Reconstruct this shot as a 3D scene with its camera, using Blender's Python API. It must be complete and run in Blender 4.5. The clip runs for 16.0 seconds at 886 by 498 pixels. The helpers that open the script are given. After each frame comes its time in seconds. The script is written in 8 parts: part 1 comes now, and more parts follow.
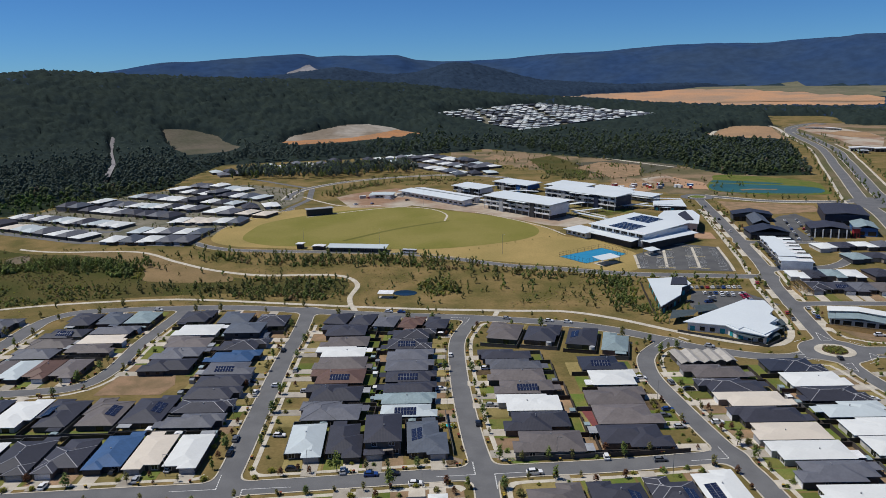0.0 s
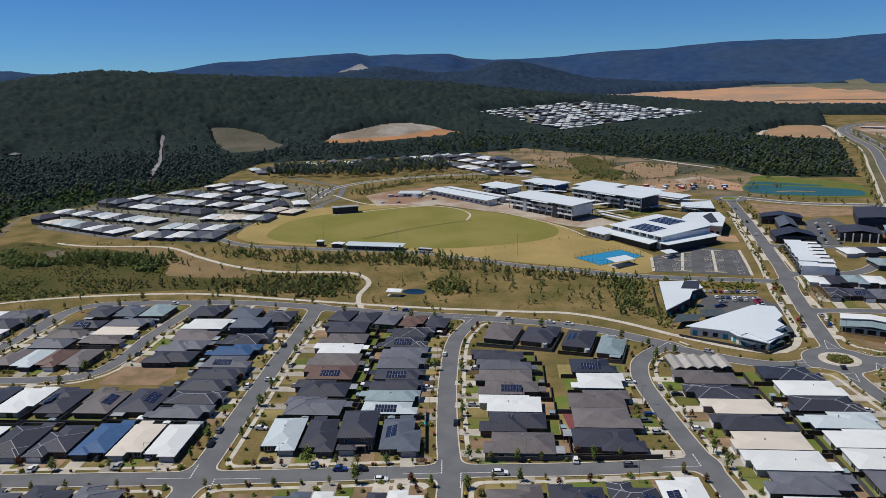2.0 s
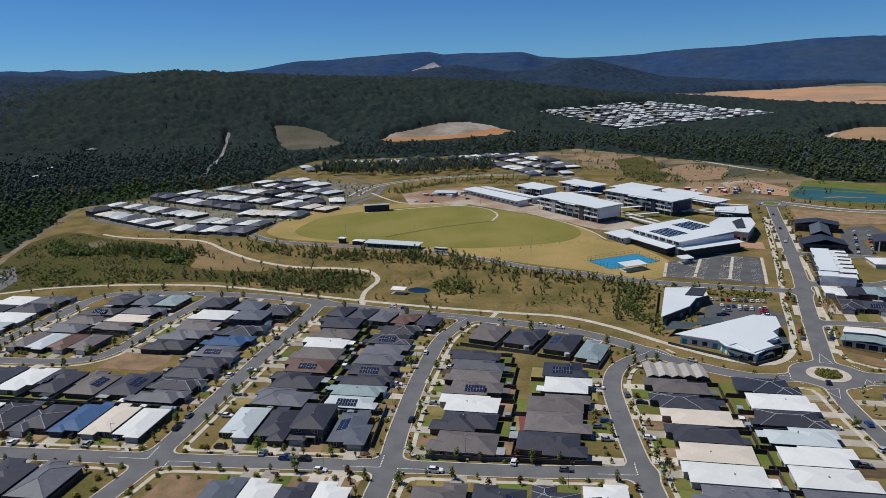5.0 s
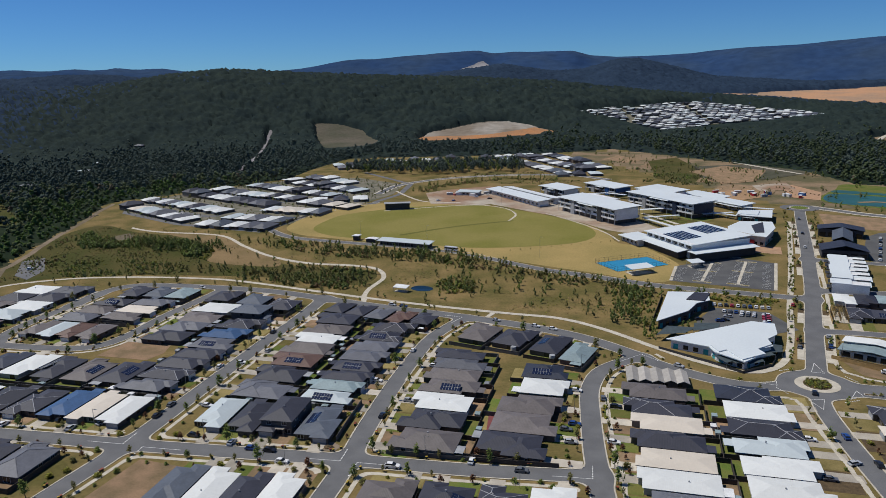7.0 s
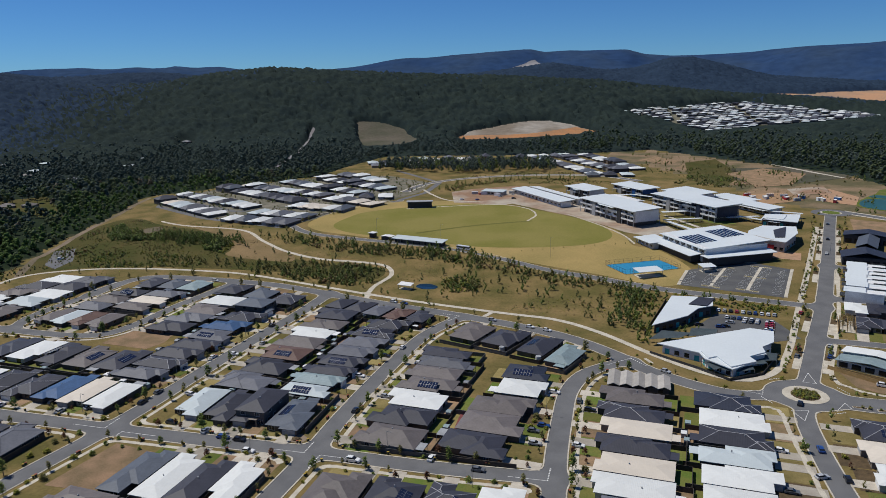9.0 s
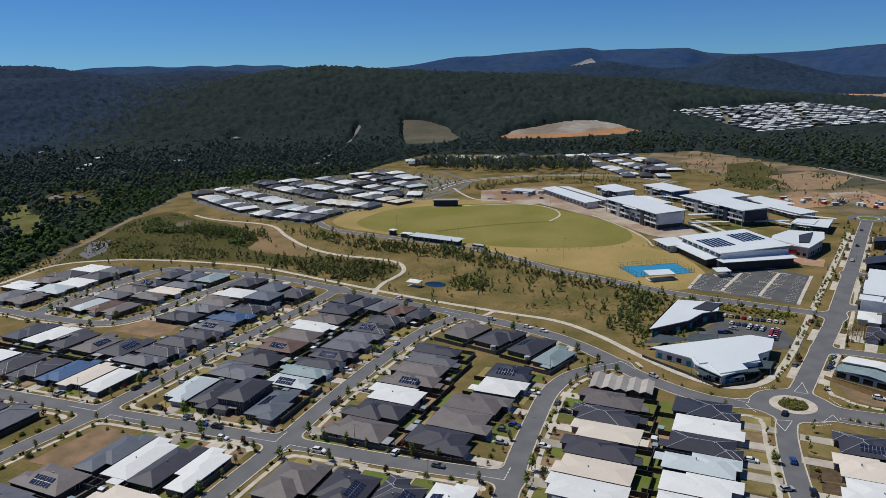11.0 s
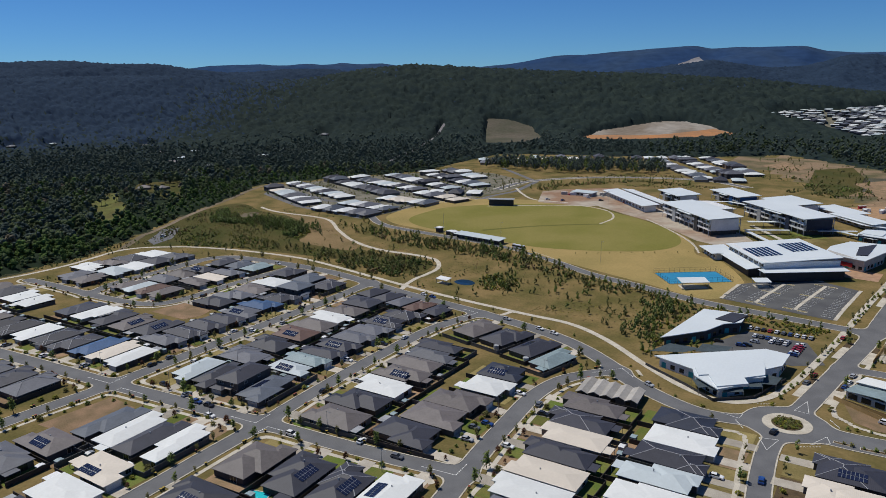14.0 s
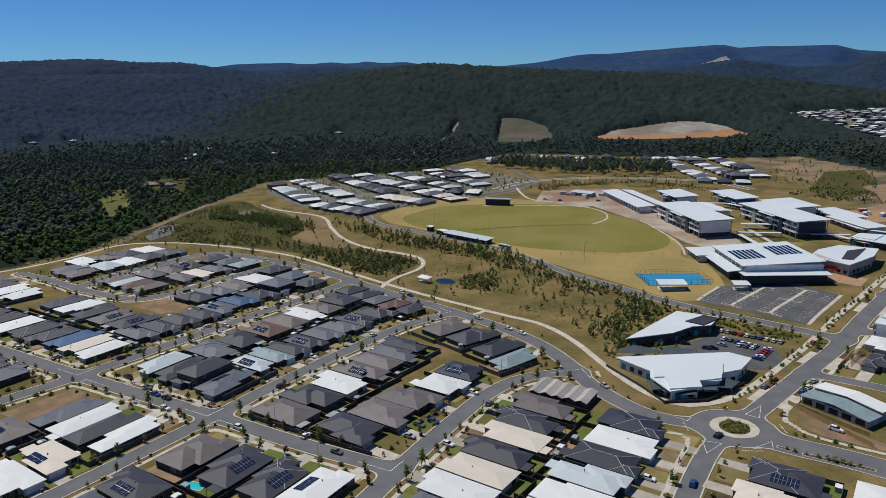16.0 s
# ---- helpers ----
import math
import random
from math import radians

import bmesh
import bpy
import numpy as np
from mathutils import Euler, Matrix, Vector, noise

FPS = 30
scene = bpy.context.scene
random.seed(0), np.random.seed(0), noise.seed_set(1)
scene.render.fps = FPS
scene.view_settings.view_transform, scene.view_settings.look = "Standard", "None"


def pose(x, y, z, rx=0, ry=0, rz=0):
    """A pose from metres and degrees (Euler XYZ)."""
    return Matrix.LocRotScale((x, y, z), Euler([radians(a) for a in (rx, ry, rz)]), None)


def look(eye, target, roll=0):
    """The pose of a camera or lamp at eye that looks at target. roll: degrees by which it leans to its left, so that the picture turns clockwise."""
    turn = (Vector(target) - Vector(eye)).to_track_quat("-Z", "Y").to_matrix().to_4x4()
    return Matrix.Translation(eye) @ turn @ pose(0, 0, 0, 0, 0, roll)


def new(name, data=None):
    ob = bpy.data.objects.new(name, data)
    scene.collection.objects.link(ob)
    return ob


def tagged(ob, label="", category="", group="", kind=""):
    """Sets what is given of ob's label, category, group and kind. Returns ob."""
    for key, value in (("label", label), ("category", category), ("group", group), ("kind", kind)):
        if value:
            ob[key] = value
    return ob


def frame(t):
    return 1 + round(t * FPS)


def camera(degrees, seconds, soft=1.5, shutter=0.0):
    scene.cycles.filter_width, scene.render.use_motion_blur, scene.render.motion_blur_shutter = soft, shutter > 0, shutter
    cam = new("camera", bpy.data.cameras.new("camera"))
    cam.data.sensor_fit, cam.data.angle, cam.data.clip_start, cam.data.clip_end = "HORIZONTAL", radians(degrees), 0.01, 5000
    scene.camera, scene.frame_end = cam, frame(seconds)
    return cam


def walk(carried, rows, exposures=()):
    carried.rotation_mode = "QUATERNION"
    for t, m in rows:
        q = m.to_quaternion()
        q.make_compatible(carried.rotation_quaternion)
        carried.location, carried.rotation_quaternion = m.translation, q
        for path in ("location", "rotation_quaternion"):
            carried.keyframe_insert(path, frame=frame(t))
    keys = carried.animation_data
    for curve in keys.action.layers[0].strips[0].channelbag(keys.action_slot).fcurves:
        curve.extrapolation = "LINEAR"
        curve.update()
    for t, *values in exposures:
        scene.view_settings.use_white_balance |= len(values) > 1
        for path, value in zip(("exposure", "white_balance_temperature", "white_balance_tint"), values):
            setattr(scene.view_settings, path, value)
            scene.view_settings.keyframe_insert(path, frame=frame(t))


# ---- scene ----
cam = camera(63.3, 16.0, soft=0.58)
# seconds, eye x, y, z in metres, heading to the left, pitch, roll in degrees
PATH = [
    (0, -1.98, -0.72, 118.26, 0.98, -13.34, -1.36),
    (0.5, 3.97, -1.03, 118.39, 1.99, -13.35, -1.42),
    (1, 10.31, -1.35, 118.56, 3.12, -13.36, -1.49),
    (1.5, 16.86, -1.63, 118.72, 4.20, -13.36, -1.53),
    (2, 23.64, -1.78, 118.93, 5.31, -13.37, -1.55),
    (2.5, 30.47, -1.85, 119.10, 6.37, -13.38, -1.55),
    (3, 37.35, -1.83, 119.36, 7.37, -13.35, -1.58),
    (3.5, 44.31, -1.74, 119.51, 8.39, -13.36, -1.60),
    (4, 51.36, -1.50, 119.67, 9.42, -13.36, -1.60),
    (6.5, 86.36, 2.25, 119.90, 14.59, -13.33, -1.46),
    (7, 93.30, 3.57, 119.92, 15.62, -13.34, -1.43),
    (7.5, 100.27, 5.02, 119.97, 16.70, -13.35, -1.39),
    (8, 107.19, 6.57, 119.89, 17.76, -13.35, -1.33),
    (8.5, 114.09, 8.33, 119.84, 18.84, -13.35, -1.28),
    (9, 120.92, 10.18, 119.79, 19.91, -13.35, -1.25),
    (11.5, 155.37, 20.76, 119.68, 25.84, -13.37, -1.08),
    (12, 162.09, 23.30, 119.64, 27.23, -13.36, -1.05),
    (12.5, 168.77, 25.87, 119.67, 28.62, -13.36, -1.01),
    (13, 175.44, 28.62, 119.79, 30.01, -13.37, -0.95),
    (13.5, 182.08, 31.52, 119.87, 31.41, -13.37, -0.93),
    (14, 188.54, 34.52, 119.91, 32.76, -13.36, -0.86),
    (14.5, 194.98, 37.72, 119.94, 34.03, -13.37, -0.83),
    (15, 201.57, 41.21, 120.06, 34.98, -13.39, -0.83),
    (15.5, 207.43, 44.46, 120.16, 34.98, -13.41, -0.80),
    (16, 213.38, 47.85, 120.36, 34.93, -13.43, -0.73),
]


def aim(x, y, z, yaw, pitch, roll):
    """A camera pose from heading, pitch and roll."""
    return Matrix.Translation((x, y, z)) @ Euler((0, 0, radians(yaw))).to_matrix().to_4x4() @ pose(0, 0, 0, 90 + pitch) @ pose(0, 0, 0, 0, 0, roll)


walk(cam, [(t, aim(x, y, z, yaw, pitch, roll)) for t, x, y, z, yaw, pitch, roll in PATH], exposures=((0, 0.02), (4, 0.0), (9, -0.05), (16, -0.06)))

# ---- daylight ----
SUN_EL, SUN_AZ = 60.0, -85.0  # height of the sun, and its heading clockwise from +y
world = bpy.data.worlds.new("sky")
scene.world = world
world.use_nodes = True
_nt = world.node_tree
_sky = _nt.nodes.new("ShaderNodeTexSky")
_sky.sky_type, _sky.sun_disc = "NISHITA", False
_sky.sun_elevation, _sky.sun_rotation = radians(SUN_EL), radians(SUN_AZ)
_sky.air_density, _sky.dust_density, _sky.ozone_density, _sky.altitude = 0.75, 0.0, 6.0, 600.0
_bg = _nt.nodes["Background"]
_bg.inputs["Strength"].default_value = 0.060
_clear = _nt.nodes.new("ShaderNodeMix")
_clear.data_type, _clear.blend_type = "RGBA", "MULTIPLY"
_clear.inputs["Factor"].default_value = 1.0
_clear.inputs["B"].default_value = (0.50, 0.90, 1.30, 1)
_nt.links.new(_sky.outputs[0], _clear.inputs["A"])
_nt.links.new(_clear.outputs["Result"], _bg.inputs[0])
_sun = new("sun", bpy.data.lights.new("sun", "SUN"))
_sun.data.energy, _sun.data.angle, _sun.data.color = 4.0, radians(0.5), (1.0, 0.97, 0.89)
_d = Vector((math.sin(radians(SUN_AZ)) * math.cos(radians(SUN_EL)), math.cos(radians(SUN_AZ)) * math.cos(radians(SUN_EL)), math.sin(radians(SUN_EL))))
_sun.matrix_basis = look(_d * 300, (0, 0, 0))


# ---- materials ----
def material(name, colour, rough=0.8, tint=None, scale=0.5, fine=8.0, bump=0.0, metal=0.0, spread=0.0, ribs=0.0, coat=0.0, contrast=(0.35, 0.65), island=False, spec=0.35, thin=0.0, grain=0.14):
    """A surface with variation at two scales in metres of the world, a relief, and a change from object to object."""
    m = bpy.data.materials.new(name)
    m.use_nodes = True
    nt = m.node_tree
    n, l = nt.nodes, nt.links
    bsdf = n["Principled BSDF"]
    bsdf.inputs["Roughness"].default_value, bsdf.inputs["Metallic"].default_value = rough, metal
    bsdf.inputs["Specular IOR Level"].default_value = spec
    geo = n.new("ShaderNodeNewGeometry")

    def noisy(s, detail):
        t = n.new("ShaderNodeTexNoise")
        t.inputs["Scale"].default_value, t.inputs["Detail"].default_value = s, detail
        l.new(geo.outputs["Position"], t.inputs["Vector"])
        return t

    big, small = noisy(scale, 5.0), noisy(fine, 3.0)
    ramp = n.new("ShaderNodeMapRange")
    ramp.inputs["From Min"].default_value, ramp.inputs["From Max"].default_value = contrast
    l.new(big.outputs[0], ramp.inputs["Value"])
    mix = n.new("ShaderNodeMix")
    mix.data_type = "RGBA"
    tint = tint or tuple(c * 0.75 for c in colour)
    mix.inputs["A"].default_value, mix.inputs["B"].default_value = (*colour, 1), (*tint, 1)
    l.new(ramp.outputs[0], mix.inputs["Factor"])
    hsv = n.new("ShaderNodeHueSaturation")
    l.new(mix.outputs["Result"], hsv.inputs["Color"])
    val = n.new("ShaderNodeMapRange")
    val.inputs["From Min"].default_value, val.inputs["From Max"].default_value = 0.3, 0.7
    val.inputs["To Min"].default_value, val.inputs["To Max"].default_value = 1 - grain, 1 + grain
    l.new(small.outputs[0], val.inputs["Value"])
    source = val.outputs[0]
    if spread:
        if island:
            rnd = geo.outputs["Random Per Island"]
        else:
            rnd = n.new("ShaderNodeObjectInfo").outputs["Random"]
        r2 = n.new("ShaderNodeMapRange")
        r2.inputs["To Min"].default_value, r2.inputs["To Max"].default_value = 1 - spread, 1 + spread
        l.new(rnd, r2.inputs["Value"])
        mul = n.new("ShaderNodeMath")
        mul.operation = "MULTIPLY"
        l.new(source, mul.inputs[0]), l.new(r2.outputs[0], mul.inputs[1])
        source = mul.outputs[0]
    l.new(source, hsv.inputs["Value"])
    l.new(hsv.outputs[0], bsdf.inputs["Base Color"])
    height = small.outputs[0]
    if ribs:
        tc = n.new("ShaderNodeTexCoord")
        wave = n.new("ShaderNodeTexWave")
        wave.bands_direction = "X"
        wave.inputs["Scale"].default_value = 0.314 / ribs
        l.new(tc.outputs["UV"], wave.inputs["Vector"])
        height = wave.outputs["Fac"]
    if bump:
        b = n.new("ShaderNodeBump")
        b.inputs["Strength"].default_value, b.inputs["Distance"].default_value = min(1.0, bump), 0.06
        l.new(height, b.inputs["Height"])
        l.new(b.outputs[0], bsdf.inputs["Normal"])
    if thin:
        through_leaf, both = n.new("ShaderNodeBsdfTranslucent"), n.new("ShaderNodeMixShader")
        both.inputs[0].default_value = thin
        l.new(hsv.outputs[0], through_leaf.inputs["Color"])
        l.new(bsdf.outputs[0], both.inputs[1]), l.new(through_leaf.outputs[0], both.inputs[2])
        l.new(both.outputs[0], n["Material Output"].inputs["Surface"])
    if coat:
        bsdf.inputs["Coat Weight"].default_value = coat
    return m


M = {}
M["grass"] = material("dry_grass", (0.212, 0.150, 0.066), 0.95, (0.106, 0.092, 0.033), 0.05, 0.9, 0.3, spec=0.04)
M["lawn"] = material("green_lawn", (0.095, 0.135, 0.030), 0.95, (0.15, 0.145, 0.045), 0.12, 2.0, 0.3, spread=0.2, spec=0.04)
M["dry"] = material("straw_lawn", (0.259, 0.204, 0.088), 0.95, (0.165, 0.138, 0.055), 0.12, 2.0, 0.3, spread=0.2, spec=0.04)
M["bare"] = material("bare_earth", (0.290, 0.190, 0.120), 0.95, (0.185, 0.135, 0.080), 0.15, 2.0, 0.3, spread=0.15, spec=0.04)
M["mulch"] = material("mulch_bed", (0.075, 0.055, 0.035), 0.95, (0.12, 0.085, 0.05), 0.6, 4.0, 0.4, spec=0.04)
M["turf"] = material("oval_turf", (0.168, 0.158, 0.042), 0.95, (0.212, 0.185, 0.060), 0.018, 1.2, 0.2, contrast=(0.4, 0.6), spec=0.04)
M["mown"] = material("oval_wicket_strip", (0.110, 0.108, 0.030), 0.95, (0.14, 0.13, 0.04), 0.05, 1.2, 0.2, spec=0.04)
M["glade"] = material("glade_grass", (0.135, 0.145, 0.045), 0.95, (0.095, 0.085, 0.036), 0.05, 1.2, 0.3, spec=0.04)
M["straw"] = material("oval_dry_turf", (0.335, 0.245, 0.100), 0.95, (0.265, 0.205, 0.080), 0.03, 1.2, 0.2, spec=0.04)
M["asphalt"] = material("asphalt", (0.1389, 0.1389, 0.1434), 0.9, (0.1098, 0.1098, 0.1154), 0.12, 6.0, 0.2)
M["tar"] = material("fresh_asphalt", (0.0720, 0.0720, 0.0756), 0.9, (0.1020, 0.1020, 0.1020), 0.1, 6.0, 0.2)
M["concrete"] = material("concrete", (0.5262, 0.4805, 0.4004), 0.85, (0.4118, 0.3661, 0.2974), 0.3, 5.0, 0.15)
M["drive"] = material("driveway_concrete", (0.42, 0.38, 0.32), 0.85, (0.34, 0.30, 0.25), 0.3, 5.0, 0.15, spread=0.3)
M["line"] = material("road_paint", (0.75, 0.75, 0.73), 0.7, (0.6, 0.6, 0.58), 0.8, 8.0)
M["forest_floor"] = material("forest_floor", (0.035, 0.042, 0.024), 0.95, (0.055, 0.052, 0.030), 0.03, 0.5, 0.5, spec=0.04)
# the blue of hills and range is distance haze put into the base colour
M["hill"] = material("hazed_wooded_hill", (0.018, 0.034, 0.046), 0.95, (0.022, 0.038, 0.048), 0.02, 0.06, 0.4, spec=0.04)
M["mountain"] = material("hazed_mountain", (0.026, 0.054, 0.122), 0.95, (0.034, 0.060, 0.112), 0.004, 0.02, 0.25, spec=0.0)
M["clay"] = material("red_clay", (0.44, 0.250, 0.145), 0.95, (0.31, 0.215, 0.150), 0.009, 0.3, 0.3, contrast=(0.40, 0.62), spec=0.04)
M["sand"] = material("graded_sand", (0.34, 0.215, 0.125), 0.95, (0.27, 0.18, 0.11), 0.02, 0.3, 0.3, spec=0.04)
M["works"] = material("road_works", (0.38, 0.33, 0.27), 0.95, (0.26, 0.165, 0.11), 0.018, 0.2, 0.3, contrast=(0.42, 0.58), spec=0.04)
M["fill"] = material("earthworks_fill", (0.30, 0.27, 0.235), 0.95, (0.20, 0.165, 0.130), 0.014, 0.1, 0.3, contrast=(0.42, 0.58), spec=0.04)
M["roadside"] = material("roadside_mulch", (0.155, 0.125, 0.078), 0.95, (0.085, 0.092, 0.040), 0.03, 0.5, 0.3, spec=0.04)
M["silt"] = material("grey_silt", (0.253, 0.193, 0.143), 0.95, (0.132, 0.110, 0.077), 0.02, 0.3, 0.3, spec=0.04)
M["orange"] = material("orange_clay", (0.40, 0.19, 0.085), 0.95, (0.30, 0.17, 0.095), 0.03, 0.3, 0.3, spec=0.04)
M["pasture"] = material("olive_pasture", (0.165, 0.150, 0.105), 0.95, (0.115, 0.115, 0.075), 0.006, 0.05, 0.3, spec=0.04)
M["paddock"] = material("grey_paddock", (0.115, 0.100, 0.078), 0.95, (0.075, 0.075, 0.052), 0.015, 0.2, 0.3, spec=0.04)
M["lots"] = material("estate_lots", (0.200, 0.181, 0.144), 0.95, (0.106, 0.106, 0.075), 0.08, 0.8, 0.2, spec=0.04)
M["wet"] = material("marsh_grass", (0.056, 0.060, 0.019), 0.95, (0.092, 0.076, 0.030), 0.03, 0.7, 0.4, spec=0.04)
M["heath"] = material("scrubby_ground", (0.235, 0.168, 0.108), 0.95, (0.110, 0.098, 0.054), 0.022, 0.5, 0.4, contrast=(0.42, 0.6), spec=0.04)
M["slope"] = material("tan_grass_slope", (0.235, 0.162, 0.086), 0.95, (0.165, 0.122, 0.060), 0.035, 0.9, 0.3, spec=0.04)
M["scar"] = material("quarry_rock", (0.27, 0.26, 0.27), 0.95, (0.18, 0.17, 0.18), 0.01, 0.1, 0.3, spec=0.04)
M["creek"] = material("creek_water", (0.008, 0.025, 0.05), 0.15, (0.012, 0.03, 0.04), 0.1, 1.0)
M["water"] = material("pond_water", (0.030, 0.110, 0.100), 0.4, (0.025, 0.085, 0.085), 0.03, 1.0)
M["court"] = material("blue_court", (0.012, 0.19, 0.36), 0.75, (0.02, 0.21, 0.37), 0.2, 3.0)
for key, c in {"k": (0.040, 0.041, 0.056), "g": (0.114, 0.118, 0.140), "m": (0.37, 0.345, 0.315), "b": (0.088, 0.102, 0.130), "n": (0.142, 0.124, 0.122), "r": (0.145, 0.085, 0.068), "w": (0.64, 0.65, 0.64), "p": (0.45, 0.50, 0.52),
               "c": (0.60, 0.535, 0.455), "B": (0.035, 0.085, 0.19), "t": (0.24, 0.31, 0.33), "N": (0.030, 0.036, 0.058)}.items():
    M["roof_" + key] = material("roof_" + {"k": "charcoal", "g": "grey", "m": "light_taupe", "b": "slate", "n": "taupe", "r": "red_brown", "w": "white", "p": "pale_grey", "c": "cream", "B": "blue", "t": "blue_grey", "N": "navy"}[key],
                                c, 0.6, tuple(v * (0.95 if key in "wcp" else 0.84) for v in c), 0.25, 1.2, 0.22, spread=0.06 if key in "wcp" else 0.16, ribs=0.5, grain=0.03 if key in "wcp" else 0.10)
M["cap"] = material("ridge_capping", (0.36, 0.36, 0.38), 0.6, None, 1.0, 5.0)
for key, c in {"a": (0.26, 0.225, 0.19), "b": (0.100, 0.088, 0.080), "c": (0.50, 0.48, 0.45), "d": (0.06, 0.06, 0.065), "e": (0.155, 0.115, 0.092)}.items():
    M["wall_" + key] = material("wall_" + {"a": "beige_render", "b": "brown_brick", "c": "pale_render", "d": "dark_cladding", "e": "tan_brick"}[key], c, 0.85, None, 0.4, 6.0, 0.2, spread=0.12)
M["white"] = material("white_paint", (0.72, 0.72, 0.72), 0.5, (0.62, 0.62, 0.62), 0.2, 3.0)
M["metalroof"] = material("white_metal_roof", (0.600, 0.640, 0.660), 0.5, (0.565, 0.605, 0.630), 0.05, 1.0, 0.2, ribs=0.7, grain=0.03)
M["steel"] = material("grey_steel", (0.36, 0.37, 0.38), 0.45, None, 0.3, 3.0, metal=0.6)
M["dark"] = material("dark_cladding", (0.035, 0.037, 0.042), 0.6, None, 0.4, 4.0, 0.1)
M["navy"] = material("navy_cladding", (0.02, 0.03, 0.06), 0.5, None, 0.4, 4.0)
M["blue"] = material("blue_cladding", (0.02, 0.10, 0.30), 0.5, None, 0.4, 4.0)
M["teal"] = material("teal_panel", (0.03, 0.36, 0.40), 0.6, None, 0.4, 4.0)
M["red"] = material("red_panel", (0.42, 0.03, 0.04), 0.6, None, 0.4, 4.0)
M["red_paving"] = material("red_paving", (0.20, 0.055, 0.055), 0.9, (0.15, 0.05, 0.05), 0.4, 4.0)
M["greypanel"] = material("grey_panel", (0.33, 0.34, 0.36), 0.7, None, 0.3, 4.0)
M["glass"] = material("window_glass", (0.018, 0.022, 0.027), 0.08, None, 0.5, 3.0)
M["solar"] = material("solar_cell", (0.012, 0.018, 0.045), 0.15, (0.018, 0.024, 0.055), 0.8, 4.0)
M["fence"] = material("fence_paling", (0.066, 0.053, 0.043), 0.9, (0.05, 0.042, 0.036), 0.5, 5.0, 0.4, spread=0.3)
M["pine"] = material("new_pine_paling", (0.36, 0.24, 0.10), 0.9, None, 0.5, 5.0, 0.4)
M["steelfence"] = material("grey_fence", (0.10, 0.10, 0.10), 0.7, None, 0.5, 5.0, 0.3, spread=0.2)
M["bark"] = material("bark", (0.14, 0.11, 0.085), 0.95, None, 2.0, 8.0, 0.5)
for key, c in {"leaf": (0.245, 0.300, 0.085), "leaf_dark": (0.200, 0.255, 0.085), "leaf_yellow": (0.33, 0.32, 0.065), "leaf_red": (0.20, 0.10, 0.06), "leaf_olive": (0.270, 0.255, 0.100), "leaf_oak": (0.195, 0.220, 0.090), "leaf_straw": (0.30, 0.215, 0.115)}.items():
    M[key] = material(key, c, 0.85, tuple(v * 0.6 for v in c), 0.9, 5.0, 0.5, spread=0.3, island=True, spec=0.1, thin=0.42)
M["sail"] = material("shade_sail", (0.055, 0.075, 0.085), 0.8, None, 0.4, 4.0)
M["gumleaf"] = material("gum_leaf", (0.116, 0.154, 0.074), 0.95, (0.138, 0.160, 0.088), 0.02, 0.5, 0.4, spread=0.22, island=True, spec=0.04, thin=0.4)
M["bush"] = material("bush_leaf", (0.118, 0.178, 0.056), 0.95, (0.095, 0.145, 0.050), 0.05, 0.5, 0.4, spread=0.35, island=True, spec=0.04, thin=0.4)
M["bluegum"] = material("blue_gum_leaf", (0.112, 0.140, 0.116), 0.95, (0.088, 0.116, 0.100), 0.02, 0.5, 0.4, spread=0.22, island=True, spec=0.04, thin=0.4)
M["grovegum"] = material("grove_gum_leaf", (0.098, 0.126, 0.062), 0.95, (0.075, 0.100, 0.055), 0.03, 0.5, 0.4, spread=0.14, island=True, spec=0.04, thin=0.4)
M["dryleaf"] = material("dry_gum_leaf", (0.20, 0.165, 0.120), 0.95, (0.16, 0.14, 0.10), 0.05, 0.5, 0.4, spread=0.3, island=True, spec=0.04, thin=0.2)
# far canopies are lighter and bluer: distance haze put into the leaf colour
M["canopy_far"] = material("hazed_far_canopy", (0.026, 0.037, 0.032), 0.95, (0.015, 0.024, 0.025), 0.035, 0.3, 0.4, contrast=(0.3, 0.7), spec=0.04)
M["canopy_hill"] = material("hazed_hill_canopy", (0.0250, 0.0420, 0.0720), 0.95, (0.0180, 0.0320, 0.0570), 0.012, 0.15, 0.4, contrast=(0.3, 0.7), spec=0.04)
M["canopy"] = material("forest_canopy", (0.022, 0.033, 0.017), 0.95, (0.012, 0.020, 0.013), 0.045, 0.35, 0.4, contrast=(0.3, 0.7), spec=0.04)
M["tyre"] = material("tyre_rubber", (0.02, 0.02, 0.02), 0.9)
for key, c in {"white": (0.75, 0.75, 0.75), "silver": (0.40, 0.41, 0.43), "black": (0.015, 0.015, 0.018), "blue": (0.02, 0.06, 0.22), "red": (0.35, 0.02, 0.025), "grey": (0.12, 0.125, 0.135)}.items():
    M["car_" + key] = material("car_" + key, c, 0.3, tuple(v * 0.95 for v in c), 0.5, 3.0, coat=0.6)


# ---- mesh helpers ----
def uv_plan(me):
    """Writes for every face flat coordinates in metres, with the first axis along the level line of the face."""
    layer = me.uv_layers.new(name="flat")
    for f in me.polygons:
        nrm = f.normal
        u = Vector((0, 0, 1)).cross(nrm)
        u = u.normalized() if u.length > 1e-3 else Vector((1, 0, 0))
        v = nrm.cross(u)
        for li in f.loop_indices:
            co = me.vertices[me.loops[li].vertex_index].co
            layer.data[li].uv = (co.dot(u), co.dot(v))


